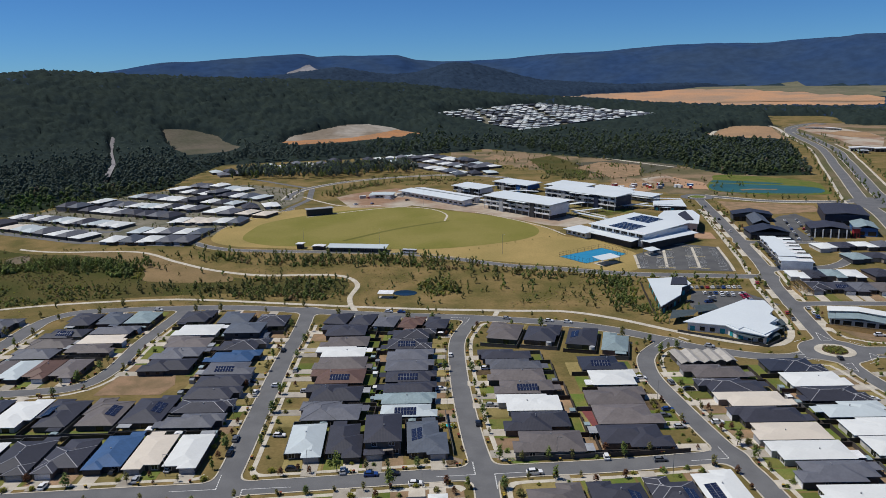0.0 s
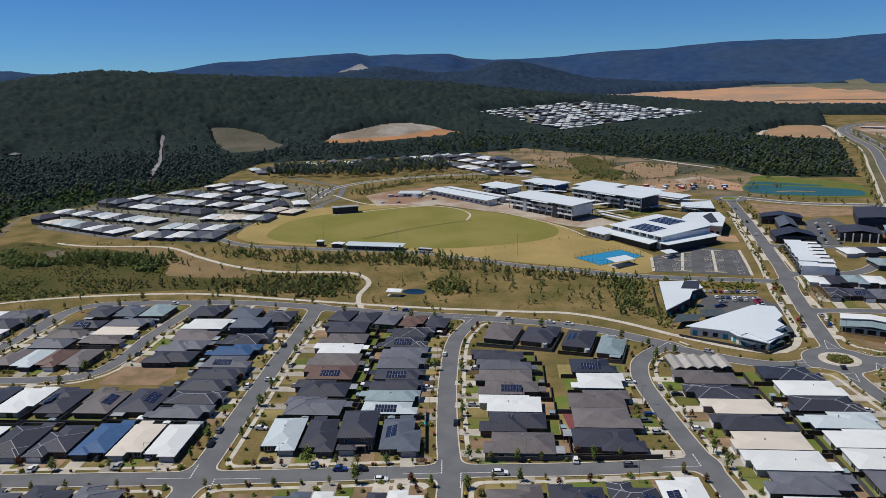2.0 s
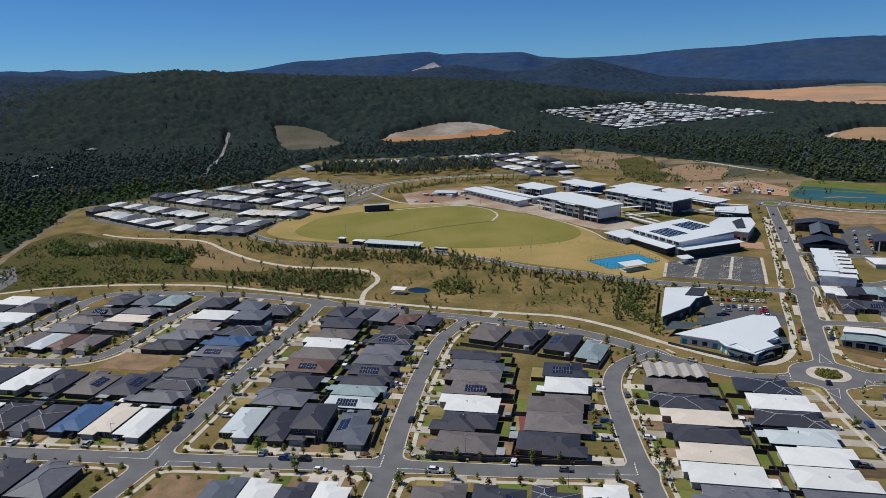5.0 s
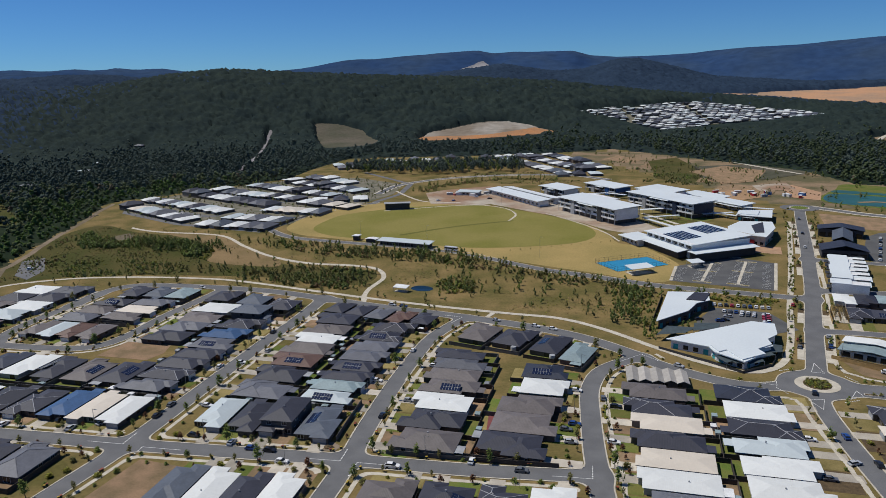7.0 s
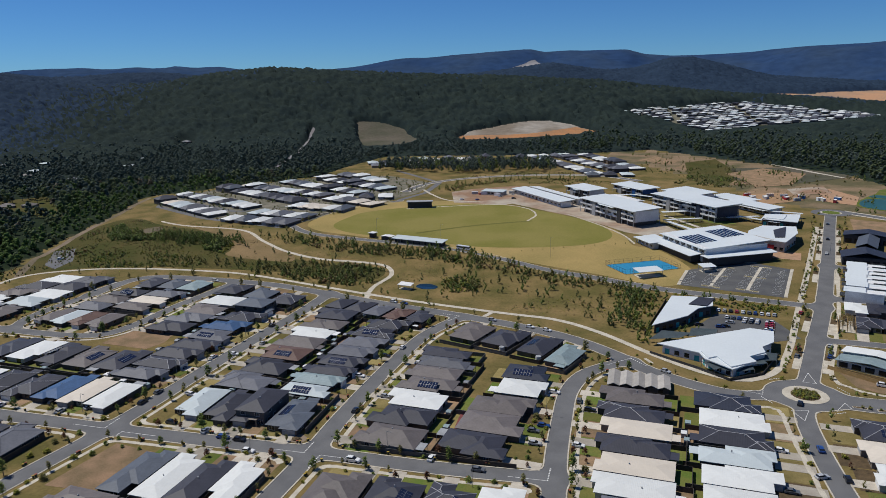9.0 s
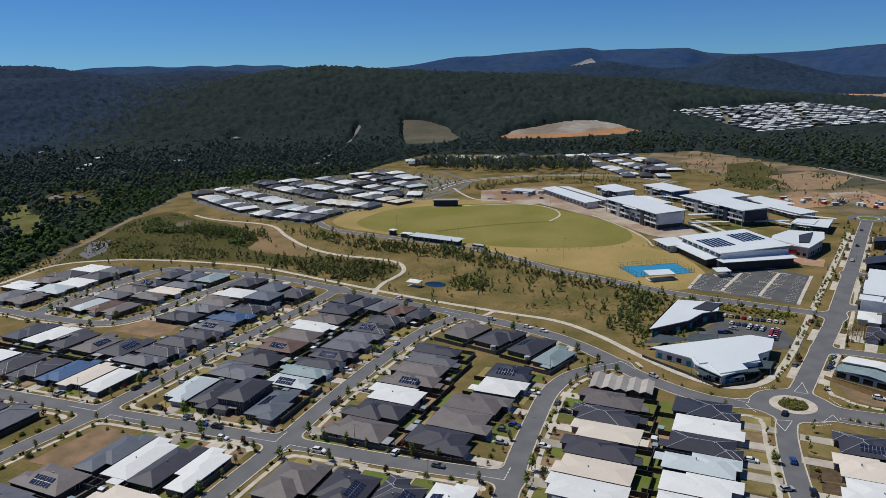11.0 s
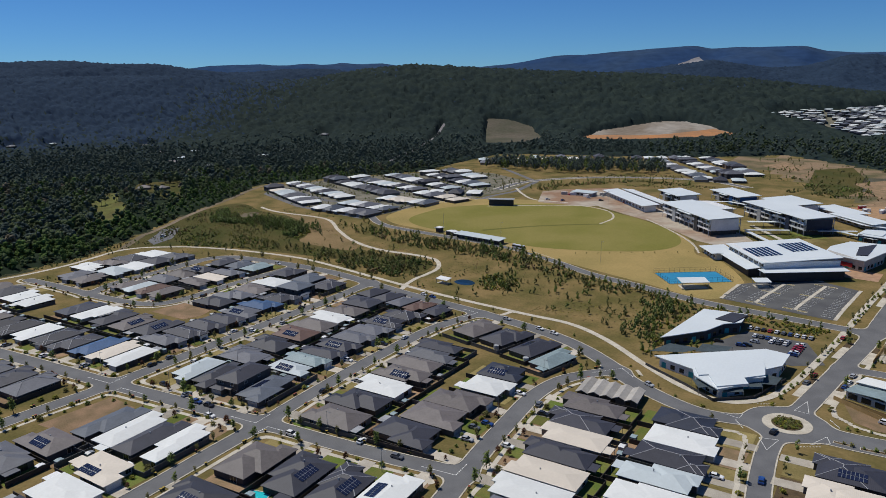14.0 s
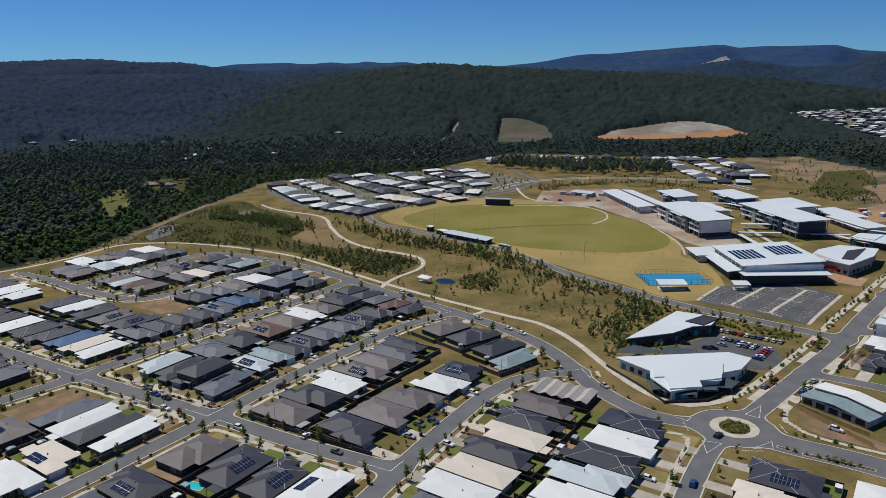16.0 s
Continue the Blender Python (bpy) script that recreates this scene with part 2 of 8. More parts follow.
def mesh_of(name, verts, faces, mats, index=None, uv=False, smooth=False):
    me = bpy.data.meshes.new(name)
    me.from_pydata([tuple(v) for v in verts], [], faces)
    for m in mats if isinstance(mats, (list, tuple)) else [mats]:
        me.materials.append(m)
    if index is not None:
        me.polygons.foreach_set("material_index", index)
    if smooth:
        me.polygons.foreach_set("use_smooth", [True] * len(me.polygons))
    if uv:
        me.update()
        uv_plan(me)
    me.update()
    return me


def piece(name, verts, faces, mat, parent=None, label="", uv=False, smooth=False):
    """One mesh object; a part when it has a parent."""
    ob = new(name, mesh_of(name, verts, faces, mat, uv=uv, smooth=smooth))
    if parent:
        ob.parent = parent
    if label:
        ob["label"] = label
    return ob


def part(name, bm, mat, parent=None, label=""):
    me = bpy.data.meshes.new(name)
    bm.to_mesh(me)
    bm.free()
    me.materials.append(mat)
    ob = new(name, me)
    if parent:
        ob.parent = parent
    if label:
        ob["label"] = label
    return ob


def root(name, x, y, z, angle=0, **tags):
    ob = new(name)
    ob.empty_display_size = 0.5
    ob.matrix_basis = pose(x, y, z, 0, 0, angle)
    return tagged(ob, **tags)


BOX_F = [(0, 3, 2, 1), (4, 5, 6, 7), (0, 1, 5, 4), (1, 2, 6, 5), (2, 3, 7, 6), (3, 0, 4, 7)]


def box_v(x0, x1, y0, y1, z0, z1):
    return [(x0, y0, z0), (x1, y0, z0), (x1, y1, z0), (x0, y1, z0), (x0, y0, z1), (x1, y0, z1), (x1, y1, z1), (x0, y1, z1)]


def merged(*solids):
    """Joins (verts, faces) solids."""
    v, f = [], []
    for a, b in solids:
        f += [tuple(i + len(v) for i in q) for q in b]
        v += a
    return v, f


def box(*a):
    return box_v(*a), BOX_F


def prism(outline, z0, z1):
    """An upright solid over an outline (counterclockwise)."""
    n = len(outline)
    v = [(x, y, z0) for x, y in outline] + [(x, y, z1) for x, y in outline]
    f = [tuple(range(n, 2 * n)), tuple(reversed(range(n)))] + [(i, (i + 1) % n, n + (i + 1) % n, n + i) for i in range(n)]
    return v, f


# ---- the lie of the land ----
FALL_Y = [-500, 195, 320, 375, 400, 440, 475, 570, 650, 1200, 1500, 2500, 5000]
FALL_Z = [0.5, 0.5, -2.6, -2.8, -3.0, 1.0, 2.2, 5.0, 6.0, 9.0, 14.0, 25.0, 30.0]


def gz(y):
    """Height of the gentle ground."""
    return float(np.interp(y, FALL_Y, FALL_Z))


# wooded ridge, hills behind it, far range: heading to the left of +y in degrees, height
RIDGE = ((-40, -12, -1, 3, 8, 14, 20, 26, 30, 32, 35, 37.5, 41, 45, 49, 60, 80, 100), (10, 40, 72, 86, 104, 117, 126, 134, 141, 144, 140, 132, 118, 120, 128, 125, 100, 80))
HILLS = ((-40, -11, -4.6, -2.5, 0.6, 2.3, 4.5, 6.7, 8.9, 10.8, 13, 16.5, 25, 36.7, 38.9, 41, 44, 47, 50, 52, 53.5, 55.8, 57.8, 61, 64, 75, 100), (60, 75, 103, 133, 172, 174, 137, 130, 146, 164, 148, 130, 110, 134, 151, 155, 146, 141, 157, 175, 182, 187, 195, 189, 185, 170, 150))
RANGE = ((-50, -28.9, -27.3, -25, -21.4, -19, -15.3, -11.6, -7.4, -3.1, 0, 2.1, 4.1, 5.4, 7.7, 11.6, 12.7, 16.1, 18.2, 20.4, 22.1, 24, 26, 29, 32, 34.8, 36.1, 38.3, 39.1, 40.2, 41.8, 43.7, 45, 47.3, 49.3, 51, 60, 100),
         (280, 290, 291, 282, 267, 277, 275, 253, 246, 223, 216, 216, 229, 255, 259, 258, 276, 264, 254, 237, 239, 217, 185, 174, 188, 190, 213, 206, 222, 200, 208, 193, 207, 212, 203, 178, 170, 160))


def land(x, y):
    """Height of the whole land, hills included."""
    z = gz(y)
    dx, dy = x - 100, y - 10
    r = math.hypot(dx, dy)
    if r < 900:
        return z
    az = math.degrees(math.atan2(-dx, dy))
    rough = noise.fractal(Vector((x * 0.0022, y * 0.0022, 0.3)), 1.0, 2.0, 4)
    out = z
    for (a, h), at, rise, drop, lower in ((RIDGE, 1800, 450, 900, 7), (HILLS, 3000, 800, 700, 8), (RANGE, 4450, 1000, 500, -3)):
        top = float(np.interp(az, a, h)) - lower
        s = max(0.0, 1 - (at - r) / rise) if r < at else max(0.0, 1 - (r - at) / drop)
        s = s * s * (3 - 2 * s)
        away = min(1.0, abs(r - at) / 250)
        out = max(out, z + (top - z) * s * (1 + 0.22 * rough * away) + rough * 2.5 * s)
    return out


# ---- ground, one sheet to the horizon ----
def inside(x, y, poly):
    c = False
    for (x0, y0), (x1, y1) in zip(poly, poly[1:] + poly[:1]):
        if (y0 > y) != (y1 > y) and x < (x1 - x0) * (y - y0) / (y1 - y0) + x0:
            c = not c
    return c


CLEARING = [(-545, 1347), (-496, 1361), (-440, 1344), (-360, 1243), (-375, 1165), (-425, 1130)]
RED_FIELD = [(-304, 1240), (-310, 1362), (-226, 1447), (-175, 1465), (-125, 1448), (-50, 1386), (-145, 1322), (-203, 1275)]
PLAIN = [(273, 2552), (407, 2537), (842, 2759), (1575, 3451), (1700, 2700), (1328, 2268), (1166, 1986), (745, 1947), (560, 2100), (430, 2250)]
BROWN = [(-20, 1064), (50, 1130), (157, 1030), (266, 880), (330, 800), (250, 640), (228, 640), (176, 735), (87, 885)]
SUBURB = [(-50, 1548), (60, 1617), (196, 1715), (385, 1676), (466, 1601), (288, 1502), (129, 1418), (55, 1502)]
FIELD = [(425, 1285), (544, 1415), (622, 1396), (544, 1176), (463, 1227)]
YARDS = [(674, 1438), (900, 1350), (900, 960), (582, 979), (565, 1044), (625, 1288)]
GLADE = [(-548, 486), (-528, 499), (-490, 470), (-462, 462), (-436, 440), (-412, 428), (-416, 408), (-445, 414), (-470, 430), (-500, 448), (-520, 470)]
GLADE_B = [(-570, 552), (-535, 584), (-484, 546), (-432, 505), (-446, 496), (-492, 516), (-528, 516)]
TOWN = [(-300, 190), (-297, 260), (-303, 296), (-306, 314), (-316, 338), (-325, 358), (-346, 394), (-356, 435), (-374, 492), (-397, 551), (-425, 602), (-400, 650), (-318, 783), (-328, 899), (-324, 1000), (-150, 1040), (-40, 1075), (50, 1140), (275, 895), (300, 800), (405, 782), (380, 700), (330, 560), (600, 300), (600, -400), (-260, -400), (-290, 120)]


def wooded(x, y):
    """Where the woods stand."""
    if inside(x, y, TOWN) or inside(x, y, CLEARING) or inside(x, y, RED_FIELD) or inside(x, y, SUBURB) or (inside(x, y, PLAIN) and noise.noise(Vector((x * 0.004, y * 0.012, 9))) < 0.12) or inside(x, y, FIELD) or inside(x, y, YARDS):
        return False
    if (inside(x, y, GLADE) or inside(x, y, GLADE_B)) and noise.noise(Vector((x * 0.045, y * 0.045, 4))) < 0.02:
        return False
    if x > 330 + (y - 560) * 0.36 - 22 and x < 430 + (y - 560) * 0.36 + 22 and y < 1600:
        return False
    return not (x > 300 and y < 560)


def spaced(lo, hi, near_lo, near_hi, fine, coarse):
    out, v = [], lo
    while v < hi:
        out.append(v)
        gap = 0 if near_lo <= v <= near_hi else min(abs(v - near_lo), abs(v - near_hi))
        v += min(coarse, fine + gap * 0.06)
    return out + [hi]


_xs = spaced(-4300, 4300, -450, 450, 16, 75)
_ys = sorted(set(spaced(-500, 4600, 150, 700, 16, 55) + [y for y in FALL_Y if -500 < y < 4600]))
_v = [(x, y, land(x, y)) for y in _ys for x in _xs]
_nx = len(_xs)
_f, _mi = [], []
for j in range(len(_ys) - 1):
    for i in range(_nx - 1):
        _f.append((j * _nx + i, j * _nx + i + 1, (j + 1) * _nx + i + 1, (j + 1) * _nx + i))
        cx, cy = (_xs[i] + _xs[i + 1]) / 2, (_ys[j] + _ys[j + 1]) / 2
        r = math.hypot(cx - 100, cy - 10)
        k = 0
        if inside(cx, cy, PLAIN):
            k = 4 if r < 2840 - 0.9 * max(0, cx - 967) else 6
        elif inside(cx, cy, SUBURB):
            k = 7
        elif inside(cx, cy, BROWN) or inside(cx, cy, FIELD) or inside(cx, cy, YARDS):
            k = 5
        # far hills and range take the materials tinted with distance haze
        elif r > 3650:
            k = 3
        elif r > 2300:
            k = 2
        elif wooded(cx, cy) or inside(cx, cy, GLADE) or inside(cx, cy, GLADE_B):
            k = 1
        _mi.append(k)
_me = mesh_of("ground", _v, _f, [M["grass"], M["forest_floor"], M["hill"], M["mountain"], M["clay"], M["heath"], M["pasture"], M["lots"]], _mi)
_me.polygons.foreach_set("use_smooth", [True] * len(_me.polygons))
tagged(new("ground", _me), "dry grassland rising into wooded hills and a range, both coloured haze-blue", "ground", kind="structure")


def rounded(outline, n=5):
    """A smooth closed outline through the points."""
    p, m, out = [Vector(q) for q in outline], len(outline), []
    for i in range(m):
        a, b, c, d = p[i - 1], p[i], p[(i + 1) % m], p[(i + 2) % m]
        for k in range(n):
            t = k / n
            q = 0.5 * (2 * b + (c - a) * t + (2 * a - 5 * b + 4 * c - d) * t * t + (3 * b - a - 3 * c + d) * t**3)
            out.append((q.x, q.y))
    return out


def sheet(name, outline, lift, mat, label="", step=12.0, category="ground"):
    """A level patch laid over the ground, cut finely enough to follow it."""
    xs, ys = [p[0] for p in outline], [p[1] for p in outline]
    cuts = [y for y in FALL_Y if min(ys) < y < max(ys)]
    bm = bmesh.new()
    bm.faces.new([bm.verts.new((x, y, 0)) for x, y in outline])
    if max(ys) > 900:
        cuts = sorted(cuts + list(np.arange(min(ys) + 20, max(ys), 20)))
        xcuts = list(np.arange(min(xs) + 20, max(xs), 20))
    else:
        xcuts = []
    for c in cuts:
        bmesh.ops.bisect_plane(bm, geom=bm.verts[:] + bm.edges[:] + bm.faces[:], plane_co=(0, c, 0), plane_no=(0, 1, 0))
    for c in xcuts:
        bmesh.ops.bisect_plane(bm, geom=bm.verts[:] + bm.edges[:] + bm.faces[:], plane_co=(c, 0, 0), plane_no=(1, 0, 0))
    for v in bm.verts:
        v.co.z = land(v.co.x, v.co.y) + lift
    bmesh.ops.recalc_face_normals(bm, faces=bm.faces[:])
    ob = part(name, bm, mat)
    if ob.data.polygons and ob.data.polygons[0].normal.z < 0:
        ob.data.flip_normals()
    return tagged(ob, label, category, kind="structure")


# ---- roads, kerbs and paths from distances to their middle lines ----
def smooth_line(pts, step=4.0):
    """A rounded line through the points."""
    p = np.array(pts, float)
    p = np.vstack([2 * p[0] - p[1], p, 2 * p[-1] - p[-2]])
    out = []
    for a, b, c, d in zip(p[:-3], p[1:-2], p[2:-1], p[3:]):
        for s in np.linspace(0, 1, max(2, int(np.linalg.norm(c - b) / step)), endpoint=False):
            out.append(0.5 * (2 * b + (c - a) * s + (2 * a - 5 * b + 4 * c - d) * s**2 + (3 * b - a - 3 * c + d) * s**3))
    return np.array(out + [p[-2]])


def gap_to(line, px, py):
    """Distance from grid points to a line."""
    best = np.full(px.shape, 1e9)
    for (x0, y0), (x1, y1) in zip(line[:-1], line[1:]):
        ux, uy = x1 - x0, y1 - y0
        t = np.clip(((px - x0) * ux + (py - y0) * uy) / (ux * ux + uy * uy + 1e-9), 0, 1)
        best = np.minimum(best, np.hypot(px - x0 - t * ux, py - y0 - t * uy))
    return best


def soft_union(a, b, k):
    h = np.clip(0.5 + 0.5 * (b - a) / k, 0, 1)
    return b * (1 - h) + a * h - k * h * (1 - h)


def band(name, gx, gy, field, lo, hi, lift, mat, label="", thick=0.0, category="road"):
    """The part of a grid where lo < field < hi, as one sheet over the ground."""
    verts, faces, seen = [], [], {}

    def vert(x, y):
        key = (round(x, 2), round(y, 2))
        if key not in seen:
            seen[key] = len(verts)
            verts.append((x, y, gz(y) + lift))
        return seen[key]

    def cut(poly, level, sign):
        out = []
        for (xa, ya, da), (xb, yb, db) in zip(poly, poly[1:] + poly[:1]):
            ia, ib = sign * (da - level) <= 0, sign * (db - level) <= 0
            if ia:
                out.append((xa, ya, da))
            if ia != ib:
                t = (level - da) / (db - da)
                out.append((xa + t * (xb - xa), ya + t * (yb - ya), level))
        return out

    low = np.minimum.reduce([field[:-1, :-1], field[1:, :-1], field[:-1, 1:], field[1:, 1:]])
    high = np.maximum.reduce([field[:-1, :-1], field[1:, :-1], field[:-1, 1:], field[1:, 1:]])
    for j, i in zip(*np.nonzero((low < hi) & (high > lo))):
        quad = [(gx[i], gy[j], field[j, i]), (gx[i + 1], gy[j], field[j, i + 1]), (gx[i + 1], gy[j + 1], field[j + 1, i + 1]), (gx[i], gy[j + 1], field[j + 1, i])]
        whole = low[j, i] >= lo and high[j, i] <= hi
        for poly in [quad] if whole else [quad[:3], [quad[0], quad[2], quad[3]]]:
            if not whole:
                poly = cut(poly, hi, 1)
                poly = cut(poly, lo, -1) if len(poly) > 2 else poly
            ids = []
            for x, y, _ in poly:
                k = vert(x, y)
                if k not in ids:
                    ids.append(k)
            if len(ids) > 2:
                faces.append(ids)
    if thick:
        edges = {}
        for f in faces:
            for a, b in zip(f, f[1:] + f[:1]):
                edges[(a, b)] = edges.get((a, b), 0) + 1
        n = len(verts)
        verts += [(x, y, z - thick) for x, y, z in verts]
        faces += [[b, a, n + a, n + b] for a, b in edges if (b, a) not in edges]
    return tagged(new(name, mesh_of(name, verts, faces, mat)), label, category, kind="structure")


STREETS = {
    "main": ([(-221, 330), (-222, 350), (-220, 364), (-212, 373), (-199, 376.5), (-161, 379), (-123, 378), (-90, 372), (-46, 362), (2, 354), (42, 345), (68, 335), (90, 320), (105, 306), (126, 294), (142, 291), (164, 298)], 4.0),
    "A": ([(-82, 372), (-80, 340), (-79, 297), (-75.5, 239), (-73, 191), (-75, 162), (-78, 120), (-80, 60)], 3.7),
    "B": ([(7, 352), (2, 336), (-2, 315), (-1, 268), (2.5, 223), (5.5, 197), (6.5, 172), (7.5, 140), (8, 60)], 3.5),
    "cross": ([(-282, 174), (-160, 184), (-108, 188), (-72, 190.5), (-35, 194), (6, 198), (46, 201), (84, 206)], 3.7),
    "C": ([(97, 315), (88, 306), (80, 293), (77, 273), (79, 248), (82, 222), (85, 203), (88, 180), (92, 120), (96, 60)], 3.5),
    "D": ([(-151, 377), (-153, 345), (-154, 320), (-152, 290), (-157, 272), (-175, 266), (-205, 264), (-240, 264), (-272, 263)], 3.4),
    "E": ([(-222, 350), (-221, 330), (-220, 300), (-216, 280), (-207, 264)], 3.3),
    "avenue": ([(164, 298), (169, 325), (177.5, 372), (187, 423), (193.7, 466), (200.2, 507), (208, 560), (213.5, 598), (223, 660)], 3.9),
    "south": ([(164, 298), (161.5, 278), (162, 260), (164.3, 236), (168, 205), (172, 160), (174, 60)], 3.3),
    "east": ([(164, 298), (182, 295), (205, 295.5), (240, 291), (330, 272)], 6.6),
    "side": ([(178, 366), (205, 366), (260, 360), (330, 352)], 3.4),
    "oval_road": ([(-150, 640), (-182, 590), (-199, 530), (-192, 515), (-165, 497), (-123, 489), (-60, 481), (-19, 470), (32, 444), (67, 434), (106, 424), (150, 419), (187, 415)], 3.0),
    "shops": ([(190, 428), (230, 430), (252, 452), (250, 480), (232, 486), (196, 490)], 3.2),
}
_gx, _gy = np.arange(-321, 345, 1.5), np.arange(60, 745, 1.5)
_px, _py = np.meshgrid(_gx, _gy)
LINES = {k: smooth_line(p) for k, (p, _) in STREETS.items()}
_road = np.full(_px.shape, 1e9)
for k, (p, half) in STREETS.items():
    _road = soft_union(_road, gap_to(LINES[k], _px, _py) - half, 4.5)
RB = (164.0, 298.0)
_rb = np.hypot(_px - RB[0], _py - RB[1])
_road = soft_union(_road, _rb - 14.6, 3.5)
_road = np.maximum(_road, 8.3 - _rb)
band("road", _gx, _gy, _road, -99, 0.0, 0.05, M["asphalt"], "grey worn asphalt suburban streets", category="road")
band("kerb", _gx, _gy, _road, 0.0, 0.45, 0.16, M["concrete"], "pale concrete kerb along the streets", 0.2, "kerb")


def side_of(line, px, py):
    """Which side of a line the grid points lie on: +1 to the right."""
    best, side = np.full(px.shape, 1e9), np.zeros(px.shape)
    for (x0, y0), (x1, y1) in zip(line[:-1], line[1:]):
        ux, uy = x1 - x0, y1 - y0
        t = np.clip(((px - x0) * ux + (py - y0) * uy) / (ux * ux + uy * uy + 1e-9), 0, 1)
        d = np.hypot(px - x0 - t * ux, py - y0 - t * uy)
        s = np.sign((px - x0) * uy - (py - y0) * ux)
        side = np.where(d < best, s, side)
        best = np.minimum(best, d)
    return side


_foot = np.full(_px.shape, 1e9)
_near = {k: gap_to(LINES[k], _px, _py) - STREETS[k][1] for k in STREETS}
_least = np.minimum.reduce([_near[k] for k in STREETS])
for k in ("A", "B", "C", "D", "E", "cross"):
    own = (_near[k] < _least + 2.5) & (_py < 347)
    if k != "cross":
        own &= side_of(LINES[k], _px, _py) * (1 if LINES[k][0][1] > LINES[k][-1][1] else -1) < 0
    _foot = np.where(own, _road, _foot)
band("footpath", _gx, _gy, _foot, 2.2, 3.8, 0.07, M["concrete"], "pale concrete footpath beside the streets", category="footpath")
PATHS = {
    "shared": ([(-306, 168), (-297, 215), (-288, 262), (-290, 298), (-296, 320), (-301, 342), (-296, 358), (-279, 372), (-260, 382), (-226, 391), (-184, 396), (-151, 395), (-92, 383), (-53, 375), (-16, 369), (26, 364), (55, 361), (79, 348), (104, 327), (124, 312), (139, 306), (149, 311), (157.5, 326), (164.5, 356), (172, 402), (178.8, 440), (189.2, 502), (205, 600)], 1.6),
    "loop": ([(-372, 546), (-352, 529), (-328, 512), (-290, 499), (-229, 495), (-190, 467), (-157, 445), (-125, 434), (-89, 433), (-71, 429), (-61, 415), (-63, 396), (-60, 378), (-56, 368)], 1.5),
    "link": ([(17, 351), (20, 364)], 1.3),
    "site": ([(-152, 708), (-130, 678), (-104, 652), (-70, 650)], 1.3),
    "edge": ([(16, 610), (40, 583), (68, 546), (80, 520)], 0.9),
    "ring": ([(-128, 603), (-103, 618), (-55, 640), (-25, 630), (-9, 603), (-10, 574)], 0.9),
    "avenue_walk": ([(215, 306.5), (190, 306.5), (181.5, 311.5), (176.5, 322), (185.5, 372), (194, 423), (205, 513), (216, 598)], 1.0),
    "south_walk": ([(146, 281), (153, 280), (155.5, 258), (158.5, 233), (162, 205)], 0.9),
}
_way = np.full(_px.shape, 1e9)
for k, (p, half) in PATHS.items():
    _way = np.minimum(_way, gap_to(smooth_line(p), _px, _py) - half)
band("park_path", _gx, _gy, np.maximum(_way, 0.5 - _road), -9, 0.0, 0.13, M["concrete"], "pale winding concrete path through the park", category="path")
# indented parking bays of pale concrete along the avenue, with planted beds between them
_avenue = LINES["avenue"][(LINES["avenue"][:, 1] > 322) & (LINES["avenue"][:, 1] < 610)]
AVENUE_BEDS = []
for _side in (-1, 1):
    for _k in range(0, len(_avenue) - 6, 6):
        _run = _avenue[_k:_k + 6]
        _dir = _run[-1] - _run[0]
        _dir /= np.linalg.norm(_dir)
        _out = np.array([_dir[1], -_dir[0]]) * _side
        if min(abs(_run[:, 1].mean() - c) for c in (366, 417, 430, 489)) < 11:
            continue
        for _name, _a, _b, _mat, _lift, _label in (("parking_bay", _run[0], _run[-2], "concrete", 0.12, "pale concrete indented parking bay along the avenue"), ("avenue_bed", _run[-2] + _dir * 0.2, _run[-1] + _dir * 3.4, "mulch", 0.13, "mulched planting bed between parking bays")):
            _q = [_a + _out * 4.4, _b + _out * 4.4, _b + _out * 7.2, _a + _out * 7.2]
            _top = [(x, y, gz(y) + _lift) for x, y in _q]
            tagged(piece(_name, [(x, y, z - 0.15) for x, y, z in _top] + _top, BOX_F if _side < 0 else [tuple(reversed(f)) for f in BOX_F], M[_mat]), _label, "parking bay" if _mat == "concrete" else "bed", "avenue verges", "structure")
        AVENUE_BEDS.append(tuple(_run[-1] + _dir * 1.0 + _out * 6.2))
# the roundabout's apron and planted middle
_ring = [(RB[0] + math.cos(a) * 8.3, RB[1] + math.sin(a) * 8.3) for a in np.linspace(0, 2 * math.pi, 40, endpoint=False)]
_v, _f = prism(_ring, gz(RB[1]), gz(RB[1]) + 0.2)
tagged(piece("roundabout_apron", _v, _f, M["concrete"]), "pale concrete apron of the roundabout", "kerb", kind="structure")
_ring = [(RB[0] + math.cos(a) * 5.2, RB[1] + math.sin(a) * 5.2) for a in np.linspace(0, 2 * math.pi, 40, endpoint=False)]
_v, _f = prism(_ring, gz(RB[1]) + 0.1, gz(RB[1]) + 0.35)
tagged(piece("roundabout_bed", _v, _f, M["mulch"]), "planted bed in the middle of the roundabout", "bed", kind="structure")


def at_road(x, y):
    """Distance from the nearest road edge."""
    i, j = int(round((x - _gx[0]) / 1.5)), int(round((y - _gy[0]) / 1.5))
    return float(_road[j, i]) if 0 <= i < len(_gx) and 0 <= j < len(_gy) else 99.0


def park_path(x, y):
    """Distance from the nearest park path's edge."""
    i, j = int(round((x - _gx[0]) / 1.5)), int(round((y - _gy[0]) / 1.5))
    return float(_way[j, i]) if 0 <= i < len(_gx) and 0 <= j < len(_gy) else 99.0


